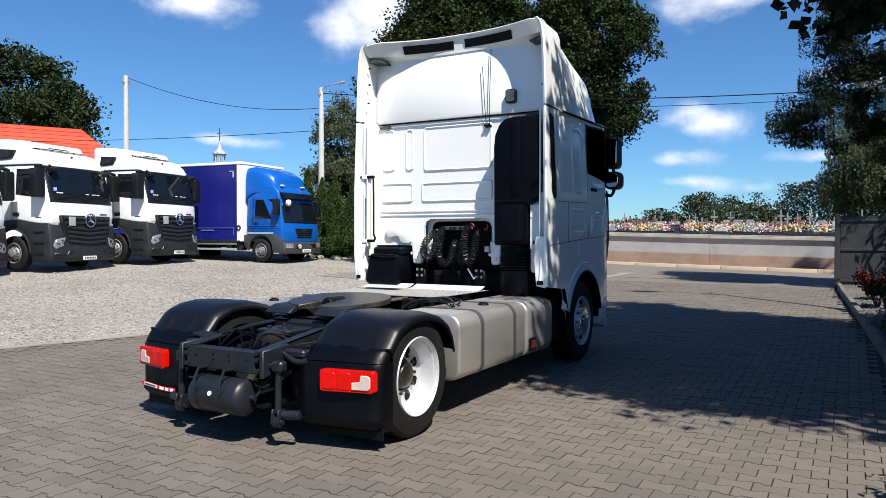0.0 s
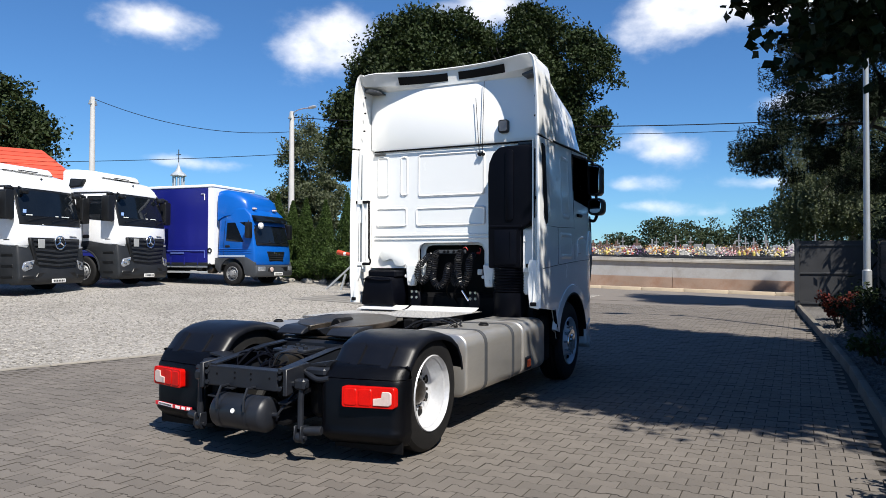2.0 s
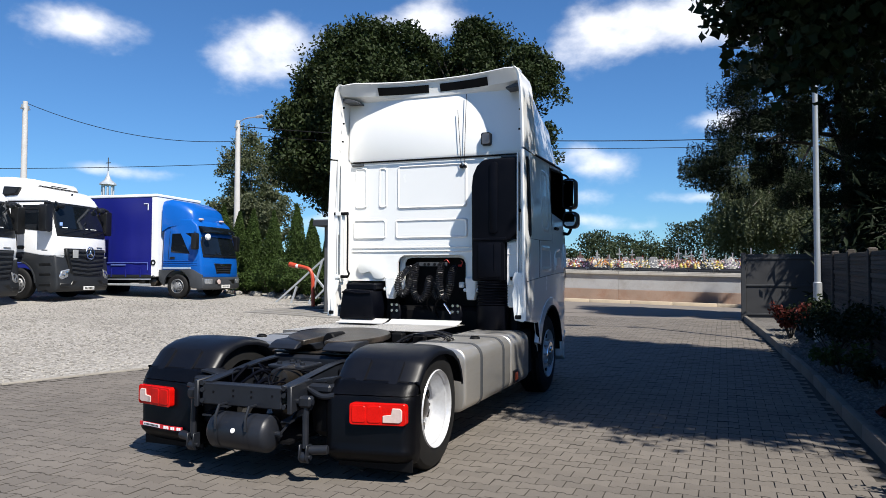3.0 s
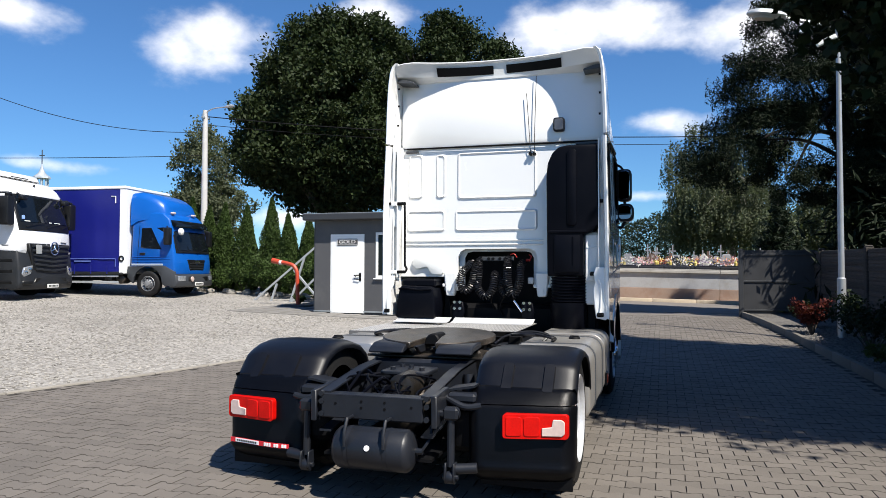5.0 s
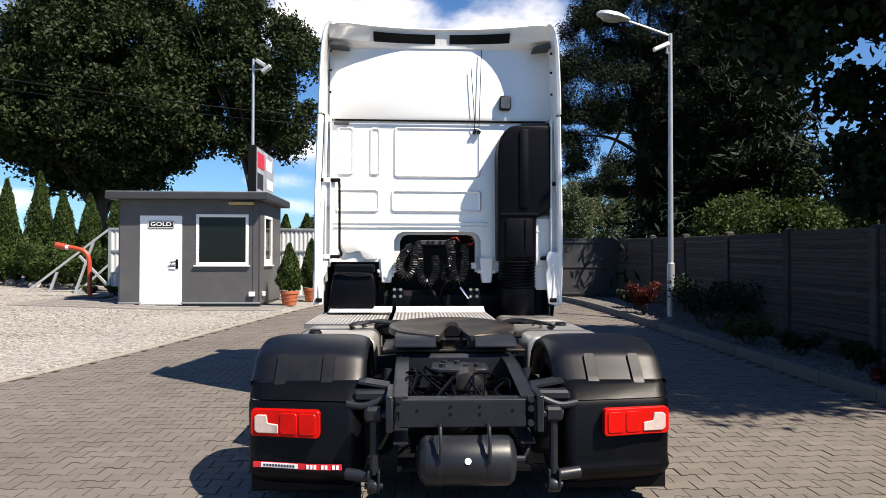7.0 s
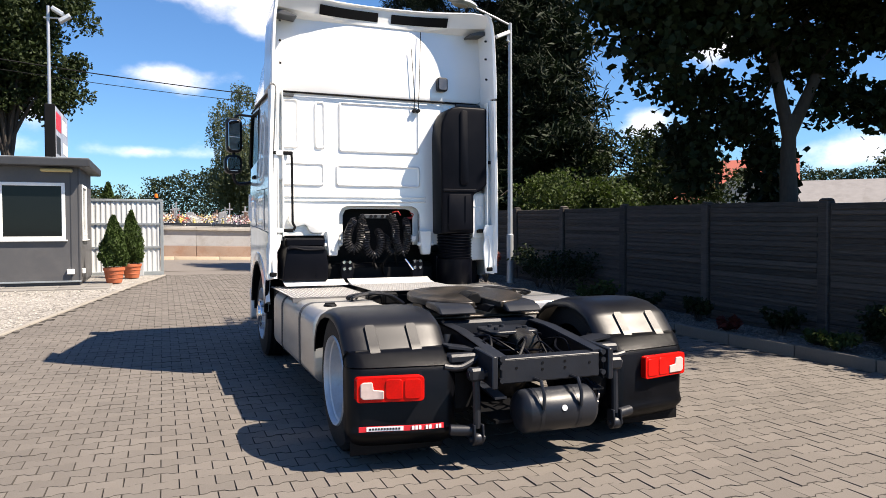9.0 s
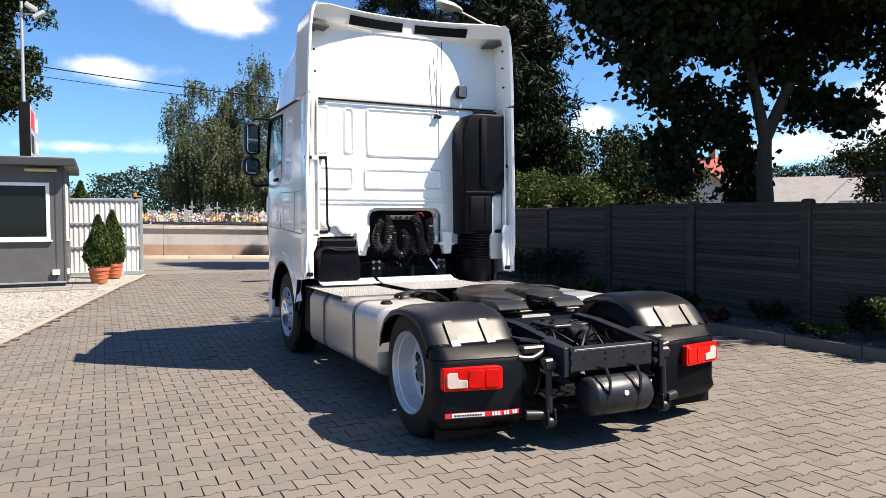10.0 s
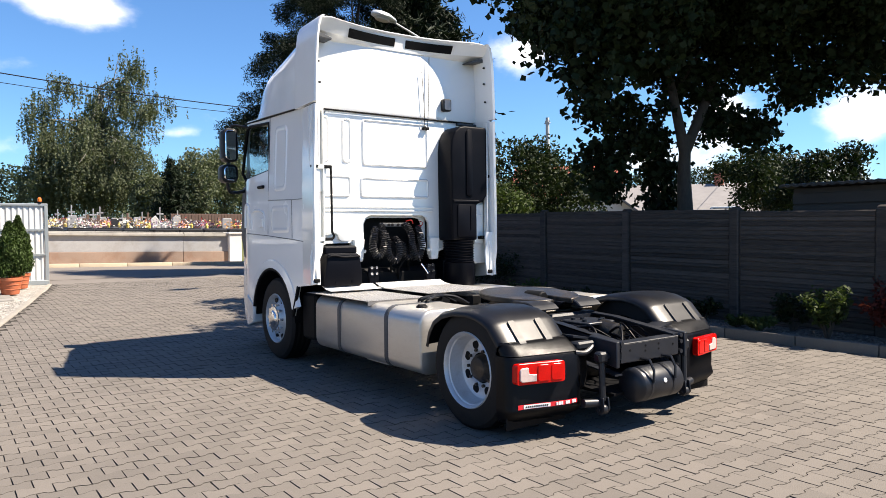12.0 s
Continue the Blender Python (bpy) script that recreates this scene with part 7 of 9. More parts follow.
        tube(bm, [(s * 1.268, -7.0, 1.22), (s * 1.268, -1.08, 1.22), (s * 1.268, -1.08, 0.96)], 0.012, 5)
        part("pale_line", bm, pale, cur)
        bm = B()
        box(bm, s * 1.262 - 0.01, s * 1.262 + 0.01, -2.6, -2.0, 1.12, 1.16)
        part("pale_bar", bm, pale, cur)
        for i in range(10):
            bm = B()
            box(bm, s * 1.262 - 0.006, s * 1.262 + 0.006, -6.8 + i * 0.6, -6.77 + i * 0.6, 0.72, 1.0)
            part("strap", bm, mat("strap_blue", (0.006, 0.01, 0.16), 0.6) if i == 0 and s < 0 else bpy.data.materials["strap_blue"], cur)
        bm = B()
        tube(bm, [(s * 1.268, -1.26, 3.26), (s * 1.268, -1.10, 3.26), (s * 1.268, -1.10, 3.04)], 0.014, 6)
        part("corner_mark", bm, STICKER_WHITE, cur, "pale corner mark")
        for z in (0.42, 0.62):
            bm = B()
            box(bm, s * 1.2 - 0.015, s * 1.2 + 0.015, -6.5 if z > 0.5 else -3.4, -1.0, z, z + 0.07, 0.008)
            part("side_guard", bm, GALV, root, "pale side guard rail")
        lorry_wheel(root, s * 1.12, 0, 0.41, s, 0.25)
        lorry_wheel(root, s * 1.14, -4.1, 0.41, s, 0.5)
    bm = B()
    box(bm, -1.25, 1.25, -7.2, -0.8, 0.70, 0.80, 0.02)
    part("load_floor", bm, LORRY_GREY, root, "grey body floor")
    bm = B()
    box(bm, -0.4, 0.4, -7.0, 0.9, 0.5, 0.70, 0.02)
    part("chassis", bm, CHASSIS, root, "dark chassis")
    for y, r in ((-1.0, 0.16), (-1.45, 0.13)):
        bm = B()
        lathe(bm, (0.75, y, 0.56), (1, 0, 0), [(0, r), (0.34, r), (0.38, r * 0.6), (0.40, 0)], 18)
        part("air_tank", bm, GREASE, root, "grimy air tank")
    return root


box_lorry(on_ground(-18.33, 19.95, -84))


# ---- office cabin, gate and what stands round them ----
def office():
    x0, x1, y0, y1, z0, z1 = -11.18, -7.90, 16.80, 19.3, 0.33, 2.81
    root = thing("office_cabin", Matrix.Identity(4), "small flat-roofed grey office cabin with a white door", "cabin")

    def wall(name, along_x, a, b, fixed, t, holes):
        """A wall with thickness, built round its openings."""
        bm = B()
        cuts = sorted({a, b, *[h[0] for h in holes], *[h[1] for h in holes]})
        for p, q in zip(cuts, cuts[1:]):
            hs = [h for h in holes if h[0] <= p and h[1] >= q]
            spans = [(z0 + 0.06, z1)] if not hs else [(z0 + 0.06, hs[0][2]), (hs[0][3], z1)]
            for lo, hi in spans:
                if hi - lo > 0.01:
                    (box(bm, p, q, fixed, fixed + t, lo, hi) if along_x else box(bm, fixed, fixed + t, p, q, lo, hi))
        bmesh.ops.remove_doubles(bm, verts=bm.verts[:], dist=0.0005)
        return part(name, bm, OFFICE_GREY, root, "grey panel wall")

    wall("wall_front", True, x0, x1, y0, 0.10, [(-9.40, -8.18, 1.28, 2.48), (-10.66, -9.75, 0.36, 2.41)])
    wall("wall_back", True, x0, x1, y1 - 0.1, 0.10, [])
    wall("wall_left", False, y0 + 0.1, y1 - 0.1, x0, 0.10, [])
    wall("wall_right", False, y0 + 0.1, y1 - 0.1, x1 - 0.1, 0.10, [(17.25, 18.15, 1.28, 2.48)])
    bm = B()
    box(bm, x0 - 0.22, x1 + 0.22, y0 - 0.28, y1 + 0.2, z1, z1 + 0.17, 0.02)
    part("roof", bm, OFFICE_DARK, root, "dark grey flat roof with fascia")
    bm = B()
    box(bm, x0 - 0.2, x1 + 0.2, y0 - 0.26, y1 + 0.18, z1 + 0.17, z1 + 0.185, 0.004)
    part("roof_edge", bm, GALV_DARK, root, "thin metal roof edge")
    bm = B()
    box(bm, x0 + 0.02, x1 - 0.02, y0 + 0.03, y1 - 0.02, z0 - 0.12, z0 + 0.06, 0.01)
    part("base_frame", bm, OFFICE_DARK, root, "dark base frame")
    bm = B()
    box(bm, x0 - 0.005, x1 + 0.005, y0 - 0.012, y0 + 0.012, z0 + 0.05, z0 + 0.085, 0.004)
    part("sill_strip", bm, GALV_DARK, root, "grey sill strip")
    for x in (-11.16, -8.08, -7.93):
        bm = B()
        box(bm, x - 0.008, x + 0.008, y0 - 0.006, y0 + 0.01, z0 + 0.08, z1)
        part("panel_joint", bm, OFFICE_DARK, root)
    # door
    bm = B()
    box(bm, -10.66, -9.75, y0 - 0.018, y0 + 0.03, 0.36, 2.41, 0.006)
    door = part("door", bm, PVC, root, "plain white door")
    bm = B()
    for a, b, c, d in ((-10.69, -10.66, 0.36, 2.44), (-9.75, -9.72, 0.36, 2.44), (-10.66, -9.75, 2.41, 2.44)):
        box(bm, a, b, y0 - 0.012, y0 + 0.05, c, d)
    part("door_frame", bm, PVC, door)
    bm = B()
    box(bm, -9.855, -9.80, y0 - 0.032, y0 - 0.015, 1.20, 1.42, 0.006)
    tube(bm, [(-9.83, y0 - 0.025, 1.36), (-9.83, y0 - 0.06, 1.36), (-9.98, y0 - 0.06, 1.35)], 0.014, 8)
    tube(bm, [(-9.83, y0 - 0.025, 1.24), (-9.83, y0 - 0.055, 1.24), (-9.98, y0 - 0.055, 1.26), (-9.94, y0 - 0.055, 1.33)], 0.010, 8)
    part("door_handle", bm, BLACK_MATT, door, "dark lever handle")
    bm = B()
    prism(bm, rounded(-10.50, -9.90, 2.14, 2.32, 0.03), "y", y0 - 0.032, y0 - 0.016, 0.004)
    sg = part("door_sign", bm, WRITING, door, "black sign plate with white letters")
    bm = B()
    for a, b, c, d in ((-10.485, -9.915, 2.296, 2.304), (-10.485, -9.915, 2.156, 2.164), (-10.488, -10.48, 2.16, 2.30), (-9.92, -9.912, 2.16, 2.30)):
        box(bm, a, b, y0 - 0.036, y0 - 0.03, c, d)
    part("sign_border", bm, STICKER_WHITE, sg)
    t = writing("GOLD", 0.13, STICKER_WHITE, "letters", 1.35)
    t.parent, t.matrix_basis = sg, Matrix.Translation((-10.2, y0 - 0.036, 2.235))
    # windows
    def window(name, along_x, a, b, fixed, zz0, zz1, out):
        f = B()
        w = 0.07
        for p, q, c, d in ((a, a + w, zz0, zz1), (b - w, b, zz0, zz1), (a + w, b - w, zz0, zz0 + w), (a + w, b - w, zz1 - w, zz1)):
            box(f, p, q, fixed, fixed + 0.06, c, d, 0.008) if along_x else box(f, fixed, fixed + 0.06, p, q, c, d, 0.008)
        win = part(name, f, PVC, root, "white-framed window")
        f = B()
        box(f, a + w, b - w, fixed + 0.02, fixed + 0.03, zz0 + w, zz1 - w) if along_x else box(f, fixed + 0.02, fixed + 0.03, a + w, b - w, zz0 + w, zz1 - w)
        part("pane", f, DARK_GLASS, win, "dark window pane")
        f = B()
        box(f, a - 0.04, b + 0.04, fixed - 0.05, fixed + 0.02, zz0 - 0.03, zz0, 0.006) if along_x else box(f, fixed + 0.03, fixed + 0.1, a - 0.04, b + 0.04, zz0 - 0.03, zz0, 0.006)
        part("sill", f, PVC, win)
        return win
    window("window_front", True, -9.40, -8.18, y0 - 0.012, 1.28, 2.48, -1)
    window("window_side", False, 17.25, 18.15, x1 - 0.046, 1.28, 2.48, 1)
    # opened sash of the side window, tilted
    bm = B()
    m = Matrix.Translation((x1 - 0.03, 17.28, 1.36)) @ Matrix.Rotation(radians(-7), 4, "Y")
    for p, q, c, d in ((0, 0.06, 0, 1.05), (0.78, 0.84, 0, 1.05), (0.06, 0.78, 0, 0.06), (0.06, 0.78, 0.99, 1.05)):
        box(bm, -0.02, 0.03, p, q, c, d, 0.006, turn=m)
    part("open_sash", bm, PVC, root, "tilted white window sash")
    bm = B()
    box(bm, -8.62, -8.02, y0 - 0.16, y0 - 0.02, 2.70, 2.77, 0.02)
    part("strip_lamp", bm, mat("lamp_cover", (0.45, 0.36, 0.16), 0.5), root, "yellowed strip lamp under the eave")
    bm = B()
    box(bm, -8.16, -8.02, y0 - 0.07, y0, 0.55, 0.66, 0.01)
    part("socket_box", bm, PVC, root, "white socket box")
    bm = B()
    box(bm, x1, x1 + 0.06, 17.0, 17.12, 0.55, 0.66, 0.01)
    part("socket_box", bm, PVC, root, "white socket box")


office()

# slab in front of and beside the cabin
bm = B()
for i in range(12):
    xa = -13.3 + i * 0.5
    if xa + 0.5 > -7.0:
        break
    for j in range(8):
        ya = 15.95 + j * 0.5
        if xa + 0.5 > along(KERB_LEFT, ya) - 0.05:
            continue
        zc = G(xa + 0.25, ya + 0.25)
        box(bm, xa + 0.004, xa + 0.496, ya + 0.004, ya + 0.496, zc - 0.05, zc + 0.02, 0.006)
pad = part("slab_field", bm, SLAB_GREY, None, "", 40)
tagged(pad, "grey concrete slabs round the office cabin", "paving", "", "structure")


def sliding_gate():
    """The rolled-back leaf of a cantilever gate with corrugated infill and its braced tail."""
    y, zb = 19.9, 0.36
    root = thing("sliding_gate", Matrix.Translation((0, y, 0)), "rolled-back sliding gate with corrugated galvanised infill", "gate")
    xa, xb, zt = -12.72, -6.25, 2.28
    bm = B()
    box(bm, xa, xb, -0.04, 0.04, zb - 0.06, zb + 0.06, 0.008)
    part("bottom_rail", bm, GALV_DARK, root)
    bm = B()
    box(bm, xa, xb, -0.035, 0.035, zt - 0.06, zt, 0.008)
    part("top_rail", bm, GALV_DARK, root)
    for x in (xa, (xa + xb) / 2, xb - 0.08):
        bm = B()
        box(bm, x, x + 0.08, -0.035, 0.035, zb + 0.06, zt - 0.06, 0.008)
        part("upright", bm, GALV_DARK, root)
    for z in (1.02, 1.62):
        bm = B()
        box(bm, xa + 0.08, xb - 0.08, -0.04, -0.015, z, z + 0.05, 0.005)
        part("mid_rail", bm, GALV_DARK, root)
    bm = B()
    n = int((xb - xa - 0.16) / 0.03)
    pts = [(xa + 0.08 + i * 0.03, (-0.009, -0.009, 0.009, 0.009)[i % 4]) for i in range(n + 1)]
    vs0 = [bm.verts.new((x, yy, zb + 0.06)) for x, yy in pts]
    vs1 = [bm.verts.new((x, yy, zt - 0.06)) for x, yy in pts]
    for i in range(n):
        bm.faces.new((vs0[i], vs0[i + 1], vs1[i + 1], vs1[i]))
    bmesh.ops.recalc_face_normals(bm, faces=bm.faces[:])
    part("corrugated_sheet", bm, mat("ribbed_sheet", (0.60, 0.62, 0.62), 0.5, metal=0.1, var=0.08, dirt=((0.42, 0.42, 0.40), 0.3, 2.0)), root, "ribbed galvanised sheet", 20)
    for p, q in (((xa, zt - 0.05), (-15.0, zb + 0.08)), ((-15.05, zb + 0.02), (xa, zb + 0.02)), ((xa, 1.25), (-13.7, zb)), ((-14.35, zb), (-14.1, 1.05)), ((-13.65, zb), (-13.1, 1.95)), ((-13.5, 1.5), (xa - 0.02, 0.7))):
        bm = B()
        a, b = Vector((p[0], 0, p[1])), Vector((q[0], 0, q[1]))
        tube(bm, [a, b], 0.04, 4)
        part("brace", bm, GALV, root, "pale welded brace")
    bm = B()
    cyl(bm, (xb - 0.17, 0, zt), (xb - 0.17, 0, zt + 0.05), 0.05, 14)
    bc = part("beacon_base", bm, BLACK_MATT, root)
    bm = B()
    lathe(bm, (xb - 0.17, 0, zt + 0.05), (0, 0, 1), [(0, 0.05), (0.07, 0.045), (0.10, 0.02), (0.105, 0.0)], 16)
    part("beacon", bm, ORANGE_LENS, bc, "orange warning beacon")
    bm = B()
    box(bm, xb - 0.62, xb - 0.48, -0.30, -0.12, G(-6.8, 19.6), 1.0, 0.012)
    part("drive_box", bm, GALV, root, "pale gate drive column")
    bm = B()
    box(bm, xb - 0.3, xb - 0.05, -0.1, 0.1, G(-6.4, 19.9), zb - 0.05, 0.02)
    part("roller", bm, BLACK_MATT, root, "dark gate roller")


sliding_gate()


def gate_wing():
    """Dark sheet-metal wing panel between the gate opening and the fence."""
    root = thing("gate_wing", Matrix.Translation((0, 19.8, 0)), "dark sheet-metal wing panel with a steel post", "gate panel")
    bm = B()
    box(bm, -0.32, -0.20, -0.06, 0.06, 0.0, 2.08, 0.01)
    part("post", bm, OFFICE_DARK, root)
    bm = B()
    box(bm, -0.20, 1.55, -0.02, 0.02, 0.30, 2.04, 0.006)
    part("panel", bm, mat("dark_sheet", (0.030, 0.031, 0.034), 0.6, var=0.3), root)
    for z in (0.45, 1.2, 1.9):
        bm = B()
        box(bm, -0.20, 1.55, -0.045, -0.02, z, z + 0.05, 0.005)
        part("rail", bm, OFFICE_DARK, root)


gate_wing()


def barrier_arm():
    root = thing("tow_post", Matrix.Translation((-12.6, 18.5, G(-12.6, 18.5))), "bent orange-red steel post standing beside the cabin", "post")
    bm = B()
    tube(bm, curve([(0.02, 0, 0.0), (0.0, 0, 0.6), (-0.02, 0, 1.0), (-0.13, 0, 1.2), (-0.35, 0, 1.28), (-0.80, 0, 1.36)], 6), 0.058, 10)
    part("bent_tube", bm, ORANGE_PAINT, root)
    bm = B()
    cyl(bm, (-0.62, 0, 1.32), (-0.85, 0, 1.37), 0.08, 12)
    part("arm_end", bm, ORANGE_PAINT, root)
    bm = B()
    cyl(bm, (-0.52, 0, 1.305), (-0.60, 0, 1.315), 0.066, 12)
    part("white_band", bm, STICKER_WHITE, root, "white band")
    bm = B()
    box(bm, -0.45, 0.45, -0.4, 0.4, -0.05, 0.06, 0.02)
    part("foot_plate", bm, OFFICE_DARK, root, "dark foot plate")


barrier_arm()


def flood_mast():
    root = thing("flood_mast", Matrix.Translation((-8.9, 20.4, 0.3)), "thin pale steel mast with two floodlights", "mast")
    bm = B()
    cyl(bm, (0, 0, 0), (0, 0, 6.85), 0.055, 12, 0.035)
    part("pole", bm, STEEL_POLE, root)
    bm = B()
    tube(bm, [(-0.1, 0, 6.55), (0.35, -0.05, 6.55)], 0.02, 6)
    part("bracket", bm, STEEL_POLE, root)
    for x, z, a in ((0.38, 6.55, -35), (0.22, 6.72, 30)):
        bm = B()
        box(bm, -0.15, 0.15, -0.1, 0.1, -0.05, 0.05, 0.015, turn=Matrix.Translation((x, -0.05, z)) @ Matrix.Rotation(radians(a), 4, "Y"))
        part("floodlight", bm, GALV, root, "pale floodlight head")


flood_mast()


def billboard():
    root = thing("billboard", Matrix.Translation((-8.88, 21.45, G(-8.9, 21.4))), "dark advertising box on posts with a printed face", "sign")
    bm = B()
    box(bm, -0.12, 0.12, -1.25, 1.25, 2.60, 4.32, 0.02)
    part("sign_box", bm, BLACK_MATT, root, "dark sign box")
    bm = B()
    box(bm, 0.12, 0.132, -1.20, 1.20, 2.65, 4.27, 0.004)
    face = part("sign_face", bm, mat("sign_print", (0.40, 0.41, 0.46), 0.25, var=0.5, scale=2.0, spec=0.6), root, "grey and white printed sign face")
    for y0, y1, z0, z1, m in ((-1.15, -0.2, 3.70, 4.15, STICKER_RED), (-1.15, -0.35, 3.1, 3.55, WRITING), (-1.15, 0.4, 2.68, 2.88, STICKER_RED), (0.1, 0.9, 3.75, 4.1, STICKER_WHITE), (0.2, 1.1, 3.2, 3.5, STICKER_WHITE), (-0.2, 0.9, 2.95, 3.08, STICKER_WHITE)):
        bm = B()
        box(bm, 0.132, 0.137, y0, y1, z0, z1)
        part("printed_block", bm, m, face)
    for y in (-0.9, 0.9):
        bm = B()
        cyl(bm, (0, y, -0.02), (0, y, 2.62), 0.06, 10)
        part("post", bm, STEEL_POLE, root)


billboard()


def yard_lamp():
    root = thing("street_lamp", Matrix.Translation((0.85, 13.95, G(0.85, 13.95) + 0.05)), "grey steel lamp post with a cobra-head lamp and a camera", "street lamp")
    bm = B()
    lathe(bm, (0, 0, 0), (0, 0, 1), [(0, 0.075), (1.1, 0.075), (1.12, 0.055), (5.72, 0.04), (5.74, 0.0)], 16)
    part("pole", bm, STEEL_POLE, root)
    bm = B()
    tube(bm, [(0, 0, 5.68), (-0.45, -0.08, 5.80), (-0.95, -0.17, 5.92)], 0.022, 8)
    part("arm", bm, STEEL_POLE, root)
    rows = []
    m = Matrix.Translation((-0.88, -0.16, 5.93)) @ Matrix.Rotation(radians(190), 4, "Z") @ Matrix.Rotation(radians(-6), 4, "Y")
    for x, w, h in ((0.0, 0.04, 0.04), (0.08, 0.09, 0.07), (0.3, 0.15, 0.11), (0.5, 0.15, 0.11), (0.64, 0.10, 0.08), (0.70, 0.03, 0.03)):
        rows.append([m @ Vector((x, w * math.cos(2 * math.pi * i / 14), (h if math.sin(2 * math.pi * i / 14) > 0 else h * 0.5) * math.sin(2 * math.pi * i / 14))) for i in range(14)])
    bm = loft(B(), rows)
    head = part("lamp_head", bm, GALV, root, "pale cobra-head lamp")
    rows = []
    for z, k in ((-0.045, 1.0), (-0.085, 0.85), (-0.10, 0.4)):
        rows.append([m @ Vector((0.40 + 0.21 * k * math.cos(2 * math.pi * i / 14), 0.12 * k * math.sin(2 * math.pi * i / 14), z)) for i in range(14)])
    bm = loft(B(), rows)
    part("lamp_glass", bm, mat("lamp_glass", (0.35, 0.34, 0.30), 0.15), head, "clouded lamp glass")
    bm = B()
    tube(bm, [(0, 0, 5.30), (-0.10, -0.04, 5.34)], 0.02, 6)
    tube(bm, [(-0.08, -0.04, 5.34), (-0.08, -0.04, 5.50)], 0.016, 6)
    part("camera_bracket", bm, GALV, root)
    bm = B()
    box(bm, -0.17, 0.17, -0.05, 0.05, -0.035, 0.045, 0.012, turn=Matrix.Translation((-0.20, -0.05, 5.44)) @ Matrix.Rotation(radians(-24), 4, "Y"))
    part("security_camera", bm, PVC, root, "pale security camera")


yard_lamp()


def utility_pole(x, y, h, arm, label):
    root = thing("utility_pole", Matrix.Translation((x, y, G(x, y))), label, "utility pole", "poles of the overhead line")
    bm = B()
    cyl(bm, (0, 0, -0.2), (0, 0, h), 0.16, 16, 0.10)
    part("pole", bm, POLE_CONC, root)
    bm = B()
    box(bm, -0.06, 0.06, -0.2, 0.2, h - 0.35, h - 0.28, 0.01)
    for yy in (-0.16, 0.16):
        cyl(bm, (0, yy, h - 0.28), (0, yy, h - 0.16), 0.03, 8)
    part("insulator_bracket", bm, GALV_DARK, root)
    if arm:
        bm = B()
        tube(bm, curve([(0, 0, h - 0.10), (0.5, -0.15, h + 0.02), (1.25, -0.4, h - 0.02)], 5), 0.025, 6)
        part("lamp_arm", bm, GALV, root)
        rows = []
        for k, w in ((0, 0.04), (0.15, 0.10), (0.45, 0.11), (0.6, 0.03)):
            c = Vector((1.2 + k * 0.95, -0.4 - k * 0.3, h - 0.03))
            rows.append([c + Vector((0, w * math.cos(2 * math.pi * i / 10), 0.6 * w * math.sin(2 * math.pi * i / 10))) for i in range(10)])
        part("lamp_head", loft(B(), rows), GALV, root)
    return root


PA, PB = Vector((-20.6, 25.1, 8.2)), Vector((-28.5, 21.0, 8.8))
utility_pole(PA.x, PA.y, PA.z - G(PA.x, PA.y), True, "pale concrete utility pole with a street lamp arm")
utility_pole(PB.x, PB.y, PB.z - G(PB.x, PB.y), False, "pale concrete utility pole behind the parked lorries")


def cable(a, b, sag, r=0.014):
    a, b = Vector(a), Vector(b)
    n = 24
    pts = [a.lerp(b, i / n) - Vector((0, 0, sag * 4 * (i / n) * (1 - i / n))) for i in range(n + 1)]
    bm = B()
    tube(bm, pts, r, 5)
    tagged(part("overhead_cable", bm, CABLE, None), "thin black overhead cable hanging between poles", "cable", "overhead cables")


cable(PB + Vector((0, 0, -0.05)), PA + Vector((0, 0, -0.9)), 0.55)
cable((-45, 14.0, 6.3), PA + Vector((0, 0, -1.9)), 0.35)
cable(PA + Vector((0, 0, -0.25)), (16.0, 34.0, 7.9), 1.0, 0.020)
cable(PA + Vector((0, 0, -0.6)), (16.0, 34.0, 7.75), 1.05, 0.012)
cable((12.0, 12.0, 4.6), (60.0, 40.0, 6.0), 0.3)
cable((12.0, 13.0, 4.9), (60.0, 42.0, 6.6), 0.3)
utility_pole(46.0, 24.5, 6.7, False, "distant utility pole beyond low roofs")
utility_pole(20.3, 30.0, 7.9, False, "grey utility pole standing behind the gardens")

